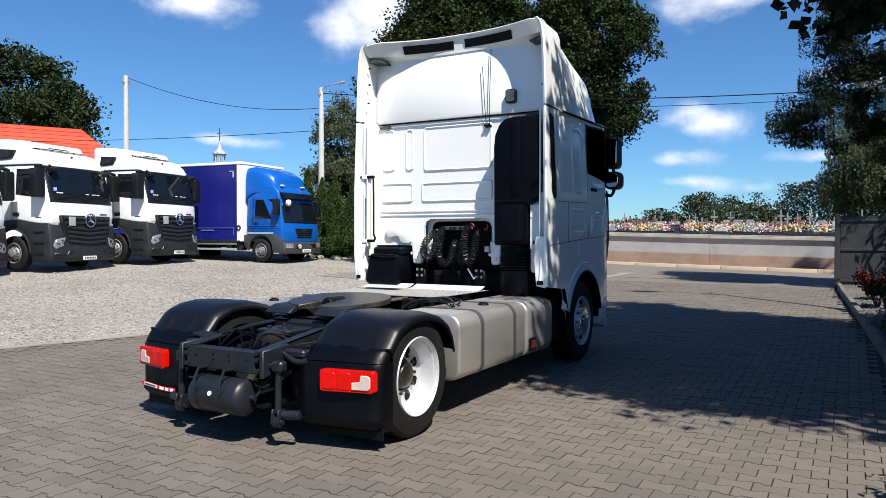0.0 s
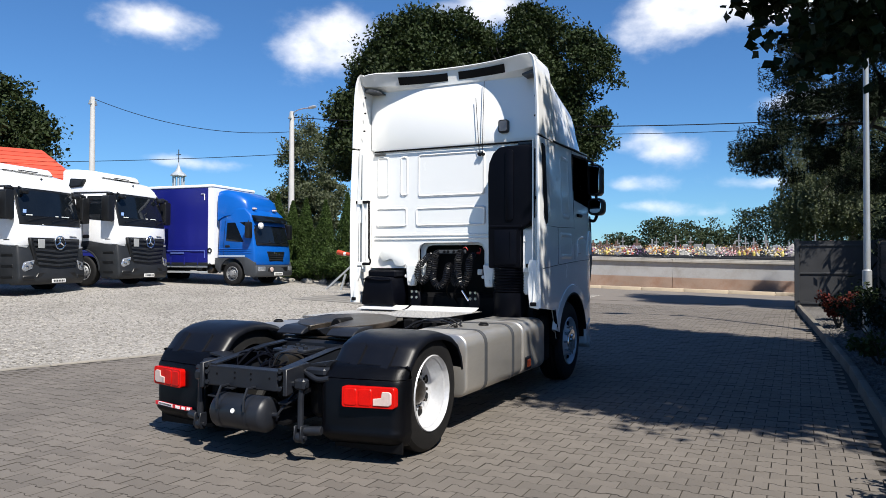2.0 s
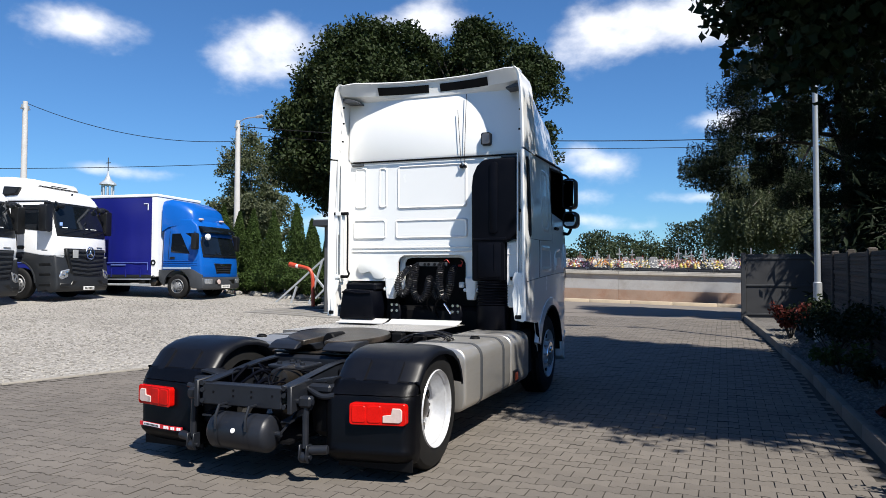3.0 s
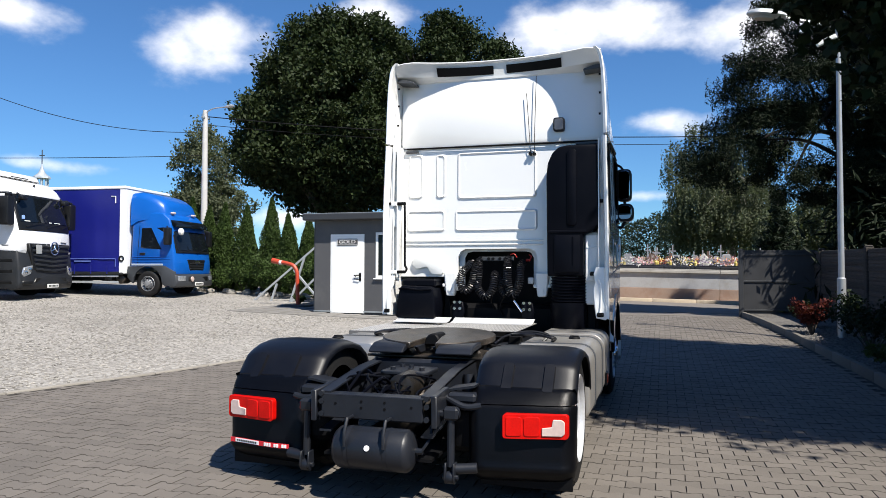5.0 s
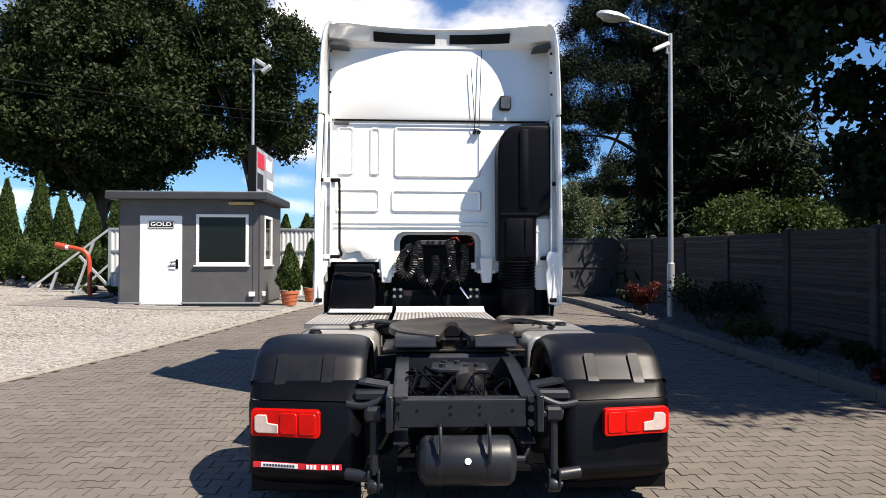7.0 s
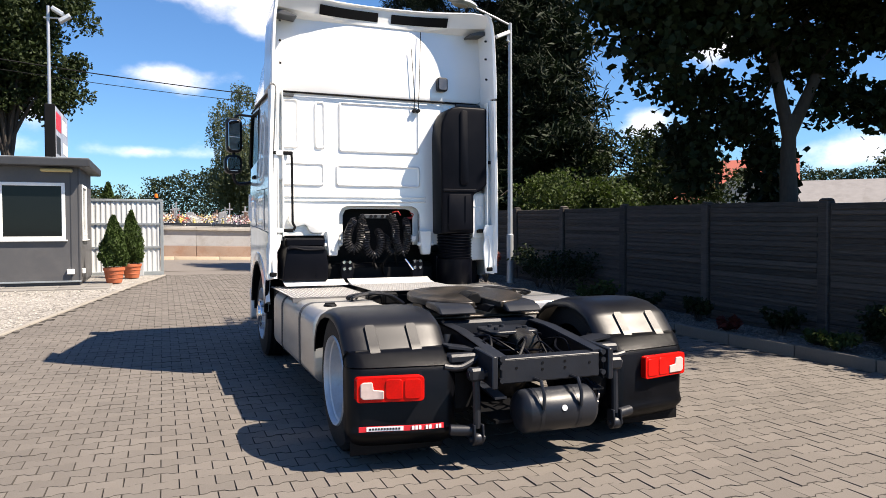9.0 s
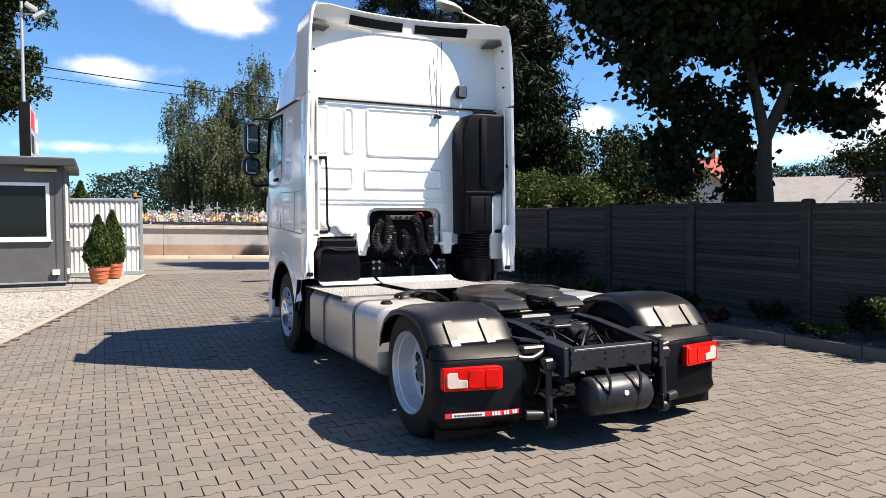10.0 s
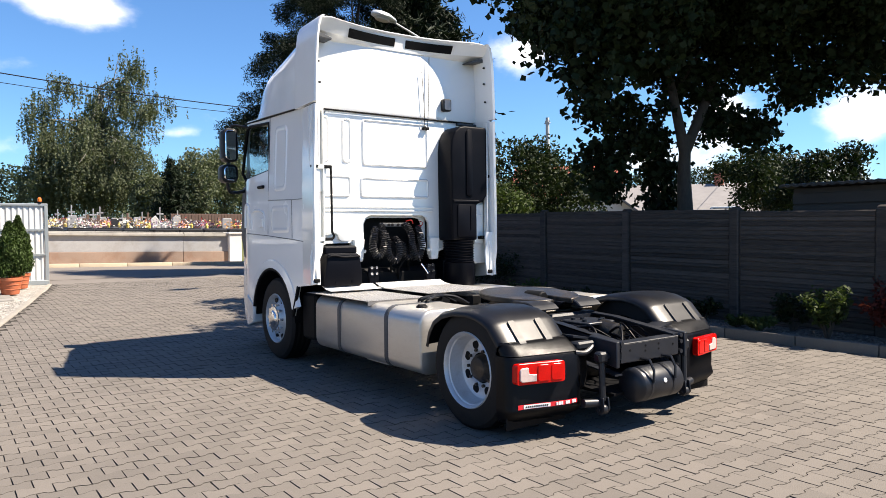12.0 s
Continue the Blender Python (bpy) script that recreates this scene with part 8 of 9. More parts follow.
# ---- plants ----
def leaf_mesh(name, centres, size, material, parent, seed, flat=0.0, hang=0.0, long=1.0, kind="", width=0.55, lobed=False):
    """Many small folded leaves, one at every centre: four corners and a raised middle line each, or three pointed lobes."""
    rs = np.random.RandomState(seed)
    n = len(centres)
    a = rs.normal(size=(n, 3))
    a[:, 2] *= 1 - flat
    a[:, 2] -= hang
    a /= np.linalg.norm(a, axis=1, keepdims=True)
    b = np.cross(a, rs.normal(size=(n, 3)))
    b /= np.linalg.norm(b, axis=1, keepdims=True)
    s = size * rs.uniform(0.6, 1.35, size=(n, 1))
    c = np.cross(a, b)
    p = np.asarray(centres)
    if lobed:
        ring_ = [(-0.85, 0.0, 0.0), (-0.05, 0.98, -0.08), (0.36, 0.52, 0.08), (1.1, 0.0, -0.12), (0.36, -0.52, 0.08), (-0.05, -0.98, -0.08)]
        v = np.stack([p + a * s * i_ + b * s * j_ + c * s * k_ for i_, j_, k_ in ring_], axis=1).reshape(-1, 3)
        fan = [0, 1, 2, 0, 2, 3, 0, 3, 4, 0, 4, 5]
        tri = (np.arange(n, dtype=np.int32)[:, None] * 6 + np.array(fan, dtype=np.int32)[None, :]).reshape(-1)
    else:
        v = np.stack([p - a * s * long, p + b * s * width + c * s * 0.15, p + a * s * long, p - b * s * width + c * s * 0.15], axis=1).reshape(-1, 3)
        idx = np.arange(n, dtype=np.int32) * 4
        tri = np.stack([idx, idx + 1, idx + 2, idx, idx + 2, idx + 3], axis=1).reshape(-1)
    me = bpy.data.meshes.new(name)
    me.vertices.add(len(v))
    me.vertices.foreach_set("co", v.astype(np.float32).ravel())
    me.loops.add(len(tri))
    me.loops.foreach_set("vertex_index", tri)
    me.polygons.add(len(tri) // 3)
    me.polygons.foreach_set("loop_start", np.arange(len(tri) // 3, dtype=np.int32) * 3)
    me.update(calc_edges=True)
    me.validate()
    me.materials.append(material)
    ob = new(name, me)
    ob.parent = parent
    if kind:
        ob["kind"] = kind
    return ob


def clumps(rs, centre, radii, n, shell=0.45, gap=0.0, under=-1.0):
    """Clump centres in an ellipsoid, thicker towards its skin, with gaps where a noise is low."""
    out = []
    tries = 0
    while len(out) < n and tries < n * 30:
        tries += 1
        d = rs.normal(size=3)
        d /= np.linalg.norm(d)
        if d[2] < under:
            continue
        r = shell + (1 - shell) * rs.uniform() ** 0.6
        bump = 1 + 0.22 * noise.noise(Vector(d * 2.3 + centre * 0.37))
        p = centre + d * r * radii * bump
        if gap and noise.noise(Vector(p * 0.55)) < -0.5 + gap:
            continue
        out.append(p)
    return np.array(out)


def tree(x, y, z, label, trunk_h, trunk_r, blobs, n_clump, per, clump_r, leaf, material, seed, bark=None, gap=0.15, lean=(0, 0), limbs=10, flat=0.0, hang=0.0, long=1.0, shell=0.45, group="", fork=None, width=0.55, lobed=False):
    """A tree: tapered trunk, limbs into the crown, and a crown of many small leaves in clumps. blobs: (dx, dy, z, rx, ry, rz) above the foot."""
    root = thing("tree", Matrix.Translation((x, y, z)), label, "tree", group)
    rs = np.random.RandomState(seed)
    total = sum(b[3] * b[4] * b[5] for b in blobs)
    cs = []
    for dx, dy, bz, rx, ry, rz in blobs:
        cs.append(clumps(rs, np.array([dx, dy, bz]), np.array([rx, ry, rz]), max(9, int(n_clump * rx * ry * rz / total)), shell, gap if rx > 0.7 else 0.0))
    cs = np.concatenate(cs)
    rnd = random.Random(seed)
    top = Vector((lean[0], lean[1], trunk_h))
    bm = B()
    line = curve([(0, 0, -0.3), (lean[0] * 0.25 + rnd.uniform(-.05, .05), lean[1] * 0.25, trunk_h * 0.4), (lean[0] * 0.6, lean[1] * 0.6 + rnd.uniform(-.08, .08), trunk_h * 0.75), top], 4)
    tube(bm, line, trunk_r, 10, radii=[trunk_r * (1.35 if i == 0 else 1.0 - 0.55 * i / len(line)) for i in range(len(line))])
    part("trunk", bm, bark or BARK, root, angle=60)
    heads = [top] if not fork else [Vector(f) for f in fork]
    for f in fork or ():
        bm = B()
        base = line[int(len(line) * 0.8)]
        tube(bm, curve([base, base.lerp(Vector(f), 0.5) + Vector((0, 0, -0.10)), f], 5), trunk_r * 0.6, 8, radii=[trunk_r * (0.58 - 0.34 * i / 10) for i in range(11)])
        part("limb", bm, bark or BARK, root, angle=60)
    order = rnd.sample(range(len(cs)), min(limbs, len(cs)))
    for k in order:
        end = Vector(cs[k])
        start = rnd.choice(heads) if fork else line[rnd.randrange(len(line) // 2, len(line))]
        mid = start.lerp(end, 0.5) + Vector((rnd.uniform(-.3, .3), rnd.uniform(-.3, .3), 0.25))
        bm = B()
        pts = curve([start, mid, end], 5)
        tube(bm, pts, 0.1, 6, radii=[max(0.012, trunk_r * 0.38 * (1 - 0.9 * i / len(pts))) for i in range(len(pts))])
        part("limb", bm, bark or BARK, root, angle=60)
    pts = np.repeat(cs, per, axis=0)
    off = np.clip(rs.normal(size=pts.shape), -1.45, 1.45) * clump_r * np.repeat(rs.uniform(0.6, 1.3, size=(len(cs), 1)), per, axis=0)
    off[:, 2] *= 0.75
    if hang:
        strand = np.repeat(rs.normal(size=(len(cs) * (per // 13), 3)) * clump_r, 13, axis=0)
        off[:len(strand), :2] = strand[:, :2] + rs.normal(size=(len(strand), 2)) * 0.05
        off[:len(strand), 2] = strand[:, 2] * 0.6 - rs.uniform(0, 1, len(strand)) * hang * 1.5
    leaf_mesh("crown", pts + off, leaf, material, root, seed + 1, flat, hang, long, width=width, lobed=lobed)
    return root


def conifer(x, y, z, label, h, r, material, seed, whorls=26, needle=0.16, start=0.8, per=70, droop=0.25, group=""):
    """A spruce: straight trunk with drooping whorls of needle sprays that shorten to the top."""
    root = thing("tree", Matrix.Translation((x, y, z)), label, "conifer", group)
    rnd = random.Random(seed)
    rs = np.random.RandomState(seed)
    bm = B()
    tube(bm, [(0, 0, -0.2), (0, 0, h * 0.5), (0, 0, h)], 0.2, 8, radii=[0.02 * h, 0.012 * h, 0.01])
    part("trunk", bm, BARK, root, angle=60)
    pts = []
    limb = B()
    for k in range(whorls):
        t = k / (whorls - 1)
        zz = start + (h - start) * t
        rr = r * (1 - t) ** 0.85 + 0.12
        n = max(4, int(9 * (1 - t) + 4))
        for i in range(n):
            a = rnd.uniform(0, 2 * math.pi)
            ln = rr * rnd.uniform(0.65, 1.15)
            d = Vector((math.cos(a), math.sin(a), 0))
            end = d * ln + Vector((0, 0, zz - droop * ln + rnd.uniform(-0.2, 0.2)))
            st = Vector((0, 0, zz))
            if i % 3 == 0:
                tube(limb, [st, st.lerp(end, 0.6) + Vector((0, 0, 0.05)), end], 0.02, 4, radii=[0.03, 0.02, 0.006])
            u = rs.uniform(0.15, 1.0, size=(per, 1)) ** 0.7
            q = np.array(st) + (np.array(end) - np.array(st)) * u
            off = rs.normal(size=(per, 3)) * (0.10 + 0.11 * ln * u) * np.array([1, 1, 0.45])
            off[:, 2] -= np.abs(rs.normal(size=per)) * 0.16
            pts.append(q + off)
    part("branch_frame", limb, BARK, root, angle=60)["kind"] = "stuff"
    leaf_mesh("crown", np.concatenate(pts), needle, material, root, seed + 3, 0.2, 0.5, 1.3, width=0.28)
    return root


def thuja(x, y, z, h, r, seed, label, group, n=2600, leaf=0.05, base=0.0, parent=None):
    """A dense upright conifer of small sprays, pointed at the top."""
    root = parent or thing("thuja", Matrix.Translation((x, y, z)), label, "thuja", group)
    rs = np.random.RandomState(seed)
    t = rs.uniform(0, 1, n) ** 1.25
    a = rs.uniform(0, 2 * np.pi, n)
    prof = r * np.where(t < 0.18, 0.75 + 0.25 * t / 0.18, 1.0) * (1 - np.clip((t - 0.15) / 0.85, 0, 1) ** 1.55) + 0.02
    wob = 1 + 0.13 * np.sin(a * 3 + t * 9 + seed) + 0.10 * np.sin(a * 5 - t * 17)
    rr = prof * wob * (0.72 + 0.30 * rs.uniform(0, 1, n))
    p = np.stack([rr * np.cos(a), rr * np.sin(a), base + 0.05 + t * h], axis=1)
    leaf_mesh("foliage", p, leaf, LEAF_THUJA, root, seed + 5, -0.8, -0.7, 1.7)
    bm = B()
    cyl(bm, (0, 0, base - 0.05), (0, 0, base + h * 0.8), max(0.02, r * 0.1), 8, 0.01)
    part("trunk", bm, BARK, root)
    bm = B()
    lathe(bm, (0, 0, base + 0.08), (0, 0, 1), [(0, r * 0.5), (h * 0.25, r * 0.66), (h * 0.6, r * 0.42), (h * 0.9, r * 0.08)], 10)
    part("inner_foliage", bm, LEAF_THUJA, root)
    return root


def shrub(x, y, z, r, h, material, seed, label, n=900, leaf=0.045, cat="shrub"):
    root = thing("shrub", Matrix.Translation((x, y, z)), label, cat)
    rs = np.random.RandomState(seed)
    rnd = random.Random(seed)
    bm = B()
    tips = []
    for k in range(9):
        a = rnd.uniform(0, 2 * math.pi)
        tip = Vector((math.cos(a) * r * rnd.uniform(0.3, 0.9), math.sin(a) * r * rnd.uniform(0.3, 0.9), h * rnd.uniform(0.5, 1.0)))
        tips.append(tip)
        tube(bm, [(0, 0, -0.03), tip * 0.5 + Vector((0, 0, 0.05)), tip], 0.012, 5, radii=[0.014, 0.009, 0.003])
    part("stem", bm, BARK, root)
    d = rs.normal(size=(n, 3))
    d /= np.linalg.norm(d, axis=1, keepdims=True)
    d[:, 2] = np.abs(d[:, 2])
    k = rs.randint(0, len(tips), n)
    base = np.array([list(t) for t in tips])[k]
    p = base * rs.uniform(0.45, 1.05, (n, 1)) + d * r * 0.32 * rs.uniform(0.2, 1, (n, 1))
    leaf_mesh("foliage", p, leaf, material, root, seed + 2, 0.2)
    return root


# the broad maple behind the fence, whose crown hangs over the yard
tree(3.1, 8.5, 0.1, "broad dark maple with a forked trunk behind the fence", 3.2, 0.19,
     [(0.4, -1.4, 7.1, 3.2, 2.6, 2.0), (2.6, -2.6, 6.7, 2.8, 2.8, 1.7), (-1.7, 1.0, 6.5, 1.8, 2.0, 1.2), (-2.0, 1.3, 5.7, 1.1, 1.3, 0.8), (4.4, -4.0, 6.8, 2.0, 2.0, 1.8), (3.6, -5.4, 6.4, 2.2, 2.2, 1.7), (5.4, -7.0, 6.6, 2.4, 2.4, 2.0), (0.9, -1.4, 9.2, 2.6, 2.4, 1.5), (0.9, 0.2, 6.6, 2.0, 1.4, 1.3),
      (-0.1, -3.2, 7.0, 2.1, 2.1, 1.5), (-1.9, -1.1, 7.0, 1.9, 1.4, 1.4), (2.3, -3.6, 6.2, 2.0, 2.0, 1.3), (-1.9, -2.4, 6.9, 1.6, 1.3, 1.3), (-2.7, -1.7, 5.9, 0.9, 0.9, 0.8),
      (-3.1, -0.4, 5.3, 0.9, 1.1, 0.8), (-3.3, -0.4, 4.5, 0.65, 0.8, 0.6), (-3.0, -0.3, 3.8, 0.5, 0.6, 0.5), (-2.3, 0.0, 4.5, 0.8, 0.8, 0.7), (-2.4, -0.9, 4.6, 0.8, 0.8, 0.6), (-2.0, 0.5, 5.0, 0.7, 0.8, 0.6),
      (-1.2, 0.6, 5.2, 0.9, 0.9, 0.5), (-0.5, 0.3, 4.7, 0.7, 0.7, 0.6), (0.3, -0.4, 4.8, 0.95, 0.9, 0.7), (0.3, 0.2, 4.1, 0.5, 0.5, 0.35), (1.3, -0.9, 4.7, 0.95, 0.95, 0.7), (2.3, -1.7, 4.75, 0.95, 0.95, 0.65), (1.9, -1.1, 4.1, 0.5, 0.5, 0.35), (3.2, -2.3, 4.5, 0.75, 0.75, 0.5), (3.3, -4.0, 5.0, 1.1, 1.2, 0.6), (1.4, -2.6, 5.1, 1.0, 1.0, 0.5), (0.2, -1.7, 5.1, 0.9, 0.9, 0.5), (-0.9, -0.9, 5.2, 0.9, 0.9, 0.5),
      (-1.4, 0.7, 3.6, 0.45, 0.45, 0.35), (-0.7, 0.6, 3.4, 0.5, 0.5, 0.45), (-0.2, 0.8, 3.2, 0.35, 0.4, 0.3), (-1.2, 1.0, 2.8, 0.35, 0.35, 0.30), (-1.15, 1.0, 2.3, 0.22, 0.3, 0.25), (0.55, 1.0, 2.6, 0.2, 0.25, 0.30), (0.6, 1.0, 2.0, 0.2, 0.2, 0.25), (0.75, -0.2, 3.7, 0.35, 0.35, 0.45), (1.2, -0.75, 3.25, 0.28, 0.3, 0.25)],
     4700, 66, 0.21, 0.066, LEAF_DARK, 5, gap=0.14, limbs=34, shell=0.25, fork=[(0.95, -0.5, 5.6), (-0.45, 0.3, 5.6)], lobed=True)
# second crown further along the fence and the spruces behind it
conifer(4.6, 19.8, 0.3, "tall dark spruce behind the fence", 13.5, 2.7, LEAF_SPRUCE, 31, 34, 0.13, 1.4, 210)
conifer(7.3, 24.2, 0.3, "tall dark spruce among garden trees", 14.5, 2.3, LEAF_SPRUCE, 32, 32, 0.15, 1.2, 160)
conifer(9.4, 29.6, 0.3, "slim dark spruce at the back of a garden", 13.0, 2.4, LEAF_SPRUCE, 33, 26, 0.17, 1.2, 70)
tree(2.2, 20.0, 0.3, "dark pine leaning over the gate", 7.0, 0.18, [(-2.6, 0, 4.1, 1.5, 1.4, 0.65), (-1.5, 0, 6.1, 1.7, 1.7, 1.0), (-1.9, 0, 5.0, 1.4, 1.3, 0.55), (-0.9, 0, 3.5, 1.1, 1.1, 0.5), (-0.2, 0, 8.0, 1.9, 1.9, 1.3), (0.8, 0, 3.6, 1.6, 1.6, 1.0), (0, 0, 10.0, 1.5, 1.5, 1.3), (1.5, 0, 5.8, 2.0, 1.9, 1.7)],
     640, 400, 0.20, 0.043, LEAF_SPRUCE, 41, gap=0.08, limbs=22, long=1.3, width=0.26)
tree(6.8, 17.8, 0.2, "leafy garden tree behind the fence", 1.8, 0.1, [(0, 0, 2.7, 1.9, 2.0, 1.5), (1.6, -0.6, 2.4, 1.6, 1.6, 1.2)], 150, 120, 0.28, 0.065, LEAF_LIME, 44, gap=0.15, limbs=12)
tree(3.7, 16.6, 0.2, "bright leafy bush behind the fence", 1.2, 0.06, [(0, 0, 1.9, 1.2, 1.3, 0.8), (0.9, -1.0, 1.8, 1.0, 1.0, 0.7)], 100, 130, 0.22, 0.055, LEAF_SHRUB, 45, gap=0.1, limbs=8)
tree(11.0, 10.2, 0.2, "dark leafy bush behind the shed", 2.0, 0.1, [(0.2, -0.3, 2.7, 0.9, 0.9, 0.65), (0.6, -0.6, 3.2, 0.5, 0.5, 0.4), (-0.4, 0.2, 2.2, 0.7, 0.7, 0.5)], 70, 90, 0.2, 0.06, LEAF_DARK, 46, gap=0.3, limbs=14)
tree(17.4, 15.2, 0.2, "leafy tree beyond the fence among roofs", 2.4, 0.14, [(0, 0, 3.2, 1.7, 1.7, 1.1), (1.2, 0.6, 2.8, 1.4, 1.4, 1.0)], 110, 110, 0.3, 0.08, LEAF_LIME, 47, gap=0.2)
# trees beyond the yard
tree(-21.0, 38.6, 0.5, "huge round dense lime tree", 5.0, 0.5, [(0, 0, 10.2, 5.4, 5.0, 5.5), (-1.6, 0.2, 8.7, 4.9, 4.9, 3.5), (0.6, 0, 13.5, 4.0, 4.0, 2.9), (2.2, 0, 8.2, 4.0, 4.0, 2.8), (0, 0, 6.3, 3.8, 3.8, 2.2)],
     1500, 110, 0.40, 0.125, LEAF_LIME, 51, gap=0.10, limbs=18, shell=0.66)
tree(-13.2, 39.8, 0.6, "tall loose-crowned lime tree beside a larger one", 6.0, 0.32, [(-0.6, 0, 11.5, 3.2, 3.0, 4.1), (-1.7, 0, 14.0, 2.2, 2.2, 2.2), (1.2, 0, 12.0, 2.5, 2.5, 2.9), (1.4, 0, 8.6, 2.3, 2.3, 2.4), (-0.2, 0, 7.8, 2.0, 2.0, 1.8)],
     640, 100, 0.36, 0.11, LEAF_LIME, 52, gap=0.36, limbs=22)
tree(-36.4, 47.5, 0.7, "oval lime tree behind a utility pole", 4.0, 0.25, [(0, 0, 8.0, 2.6, 2.6, 4.4), (0, 0, 5.2, 3.3, 3.3, 2.6)], 330, 90, 0.36, 0.12, LEAF_BIRCH, 53, gap=0.1, limbs=12)
tree(-50.0, 28.2, 0.7, "broad dark tree behind a red-roofed house", 5.0, 0.4, [(0, 0, 9.5, 4.6, 4.6, 4.4), (1.2, 2.0, 8.0, 3.2, 3.2, 3.2), (-3, -5, 9.0, 4.6, 4.6, 4.3)], 620, 90, 0.45, 0.15, LEAF_LIME, 54, gap=0.05, limbs=14)
weep = dict(bark=BIRCH_BARK, hang=1.0, shell=0.35)
tree(4.0, 70.0, 1.6, "tall weeping birch beyond the graves", 13.0, 0.26, [(-0.6, 0, 6.6, 5.4, 4.6, 4.2), (2.0, 0, 14.8, 2.0, 2.0, 2.2), (-2.6, 0, 13.6, 1.1, 1.1, 1.4), (-4.4, 0, 10.6, 2.0, 2.0, 1.9), (4.6, 0, 11.4, 2.1, 2.0, 1.8), (0.8, 0, 11.2, 2.9, 2.6, 2.2), (-2.6, 0, 5.4, 4.0, 3.6, 3.0)],
     560, 156, 0.40, 0.105, LEAF_BIRCH, 55, gap=0.34, limbs=22, **weep)
for i, (x, y, h, r) in enumerate(((10.4, 64.0, 6.8, 2.0), (14.4, 68.0, 8.2, 2.1), (7.0, 64.0, 4.6, 1.6))):
    tree(x, y, 1.7, "rounded leafy tree beyond the graves", h * 0.4, 0.16, [(0, 0, h * 0.6, r, r, h * 0.4)], 110, 90, 0.45, 0.13, LEAF_BIRCH, 60 + i, gap=0.1, limbs=6, group="trees beyond the graves")
conifer(5.2, 52.0, 1.6, "small dark spruce among the graves", 5.0, 1.8, LEAF_SPRUCE, 64, 16, 0.16, 0.4, 40)

# thuja hedge and shrubs beyond the gate tail
for i, (x, h) in enumerate(((-19.6, 3.3), (-18.9, 3.0), (-18.1, 3.1), (-17.2, 3.05), (-16.2, 3.35), (-15.4, 2.75), (-14.6, 2.7), (-13.8, 2.7), (-8.4, 2.3), (-7.75, 2.35))):
    thuja(x, 23.0 + 0.1 * math.sin(i * 2.1), G(x, 23.0), h + 0.12, 0.50, 70 + i, "tall pointed green thuja in a row", "thuja row", 12000, 0.032)
for i, (x, y, r, h) in enumerate(((-15.4, 21.7, 1.1, 1.25), (-14.2, 21.4, 1.1, 1.2), (-13.2, 21.1, 0.9, 1.1), (-16.6, 21.9, 1.0, 0.95), (-17.8, 22.1, 0.8, 0.7))):
    shrub(x, y, G(x, y), r, h, LEAF_THUJA, 90 + i, "low spreading juniper in front of the thuja row", 3000, 0.045)
# boulders along the hedge
for i in range(14):
    rnd = random.Random(200 + i)
    x, y = -19.5 + i * 0.45 + rnd.uniform(-.1, .1), 21.9 + rnd.uniform(-.3, .2) - 0.03 * i
    bm = B()
    bmesh.ops.create_icosphere(bm, subdivisions=2, radius=rnd.uniform(0.10, 0.2))
    for v in bm.verts:
        v.co *= 1 + 0.25 * noise.noise(v.co * 7 + Vector((i, 0, 0)))
        v.co.z *= 0.65
    ob = part("boulder", bm, STONE, None, at=Matrix.Translation((x, y, G(x, y) + 0.06)))
    tagged(ob, "pale rounded boulder edging the hedge", "boulder", "boulders by the hedge")


def potted_thuja(x, y, h, seed):
    z = G(x, y) + 0.02
    root = thing("potted_thuja", Matrix.Translation((x, y, z)), "small thuja in a round terracotta pot", "potted plant", "potted thujas by the cabin")
    bm = B()
    lathe(bm, (0, 0, 0), (0, 0, 1), [(0, 0.15), (0.02, 0.16), (0.27, 0.205), (0.28, 0.222), (0.34, 0.228), (0.345, 0.21), (0.31, 0.20), (0.30, 0.0)], 28)
    part("pot", bm, TERRACOTTA, root, "terracotta pot with a rim")
    bm = B()
    for zz, rr in ((0.10, 0.182), (0.19, 0.196)):
        lathe(bm, (0, 0, zz), (0, 0, 1), [(0, rr), (0.008, rr + 0.006), (0.016, rr + 0.003)], 28, False)
    part("pot_ring", bm, TERRACOTTA, root)
    thuja(0, 0, 0, h, 0.27, seed, "", "", 6500, 0.023, 0.33, root)


potted_thuja(-7.28, 17.15, 1.10, 121)
potted_thuja(-6.98, 18.75, 1.25, 122)

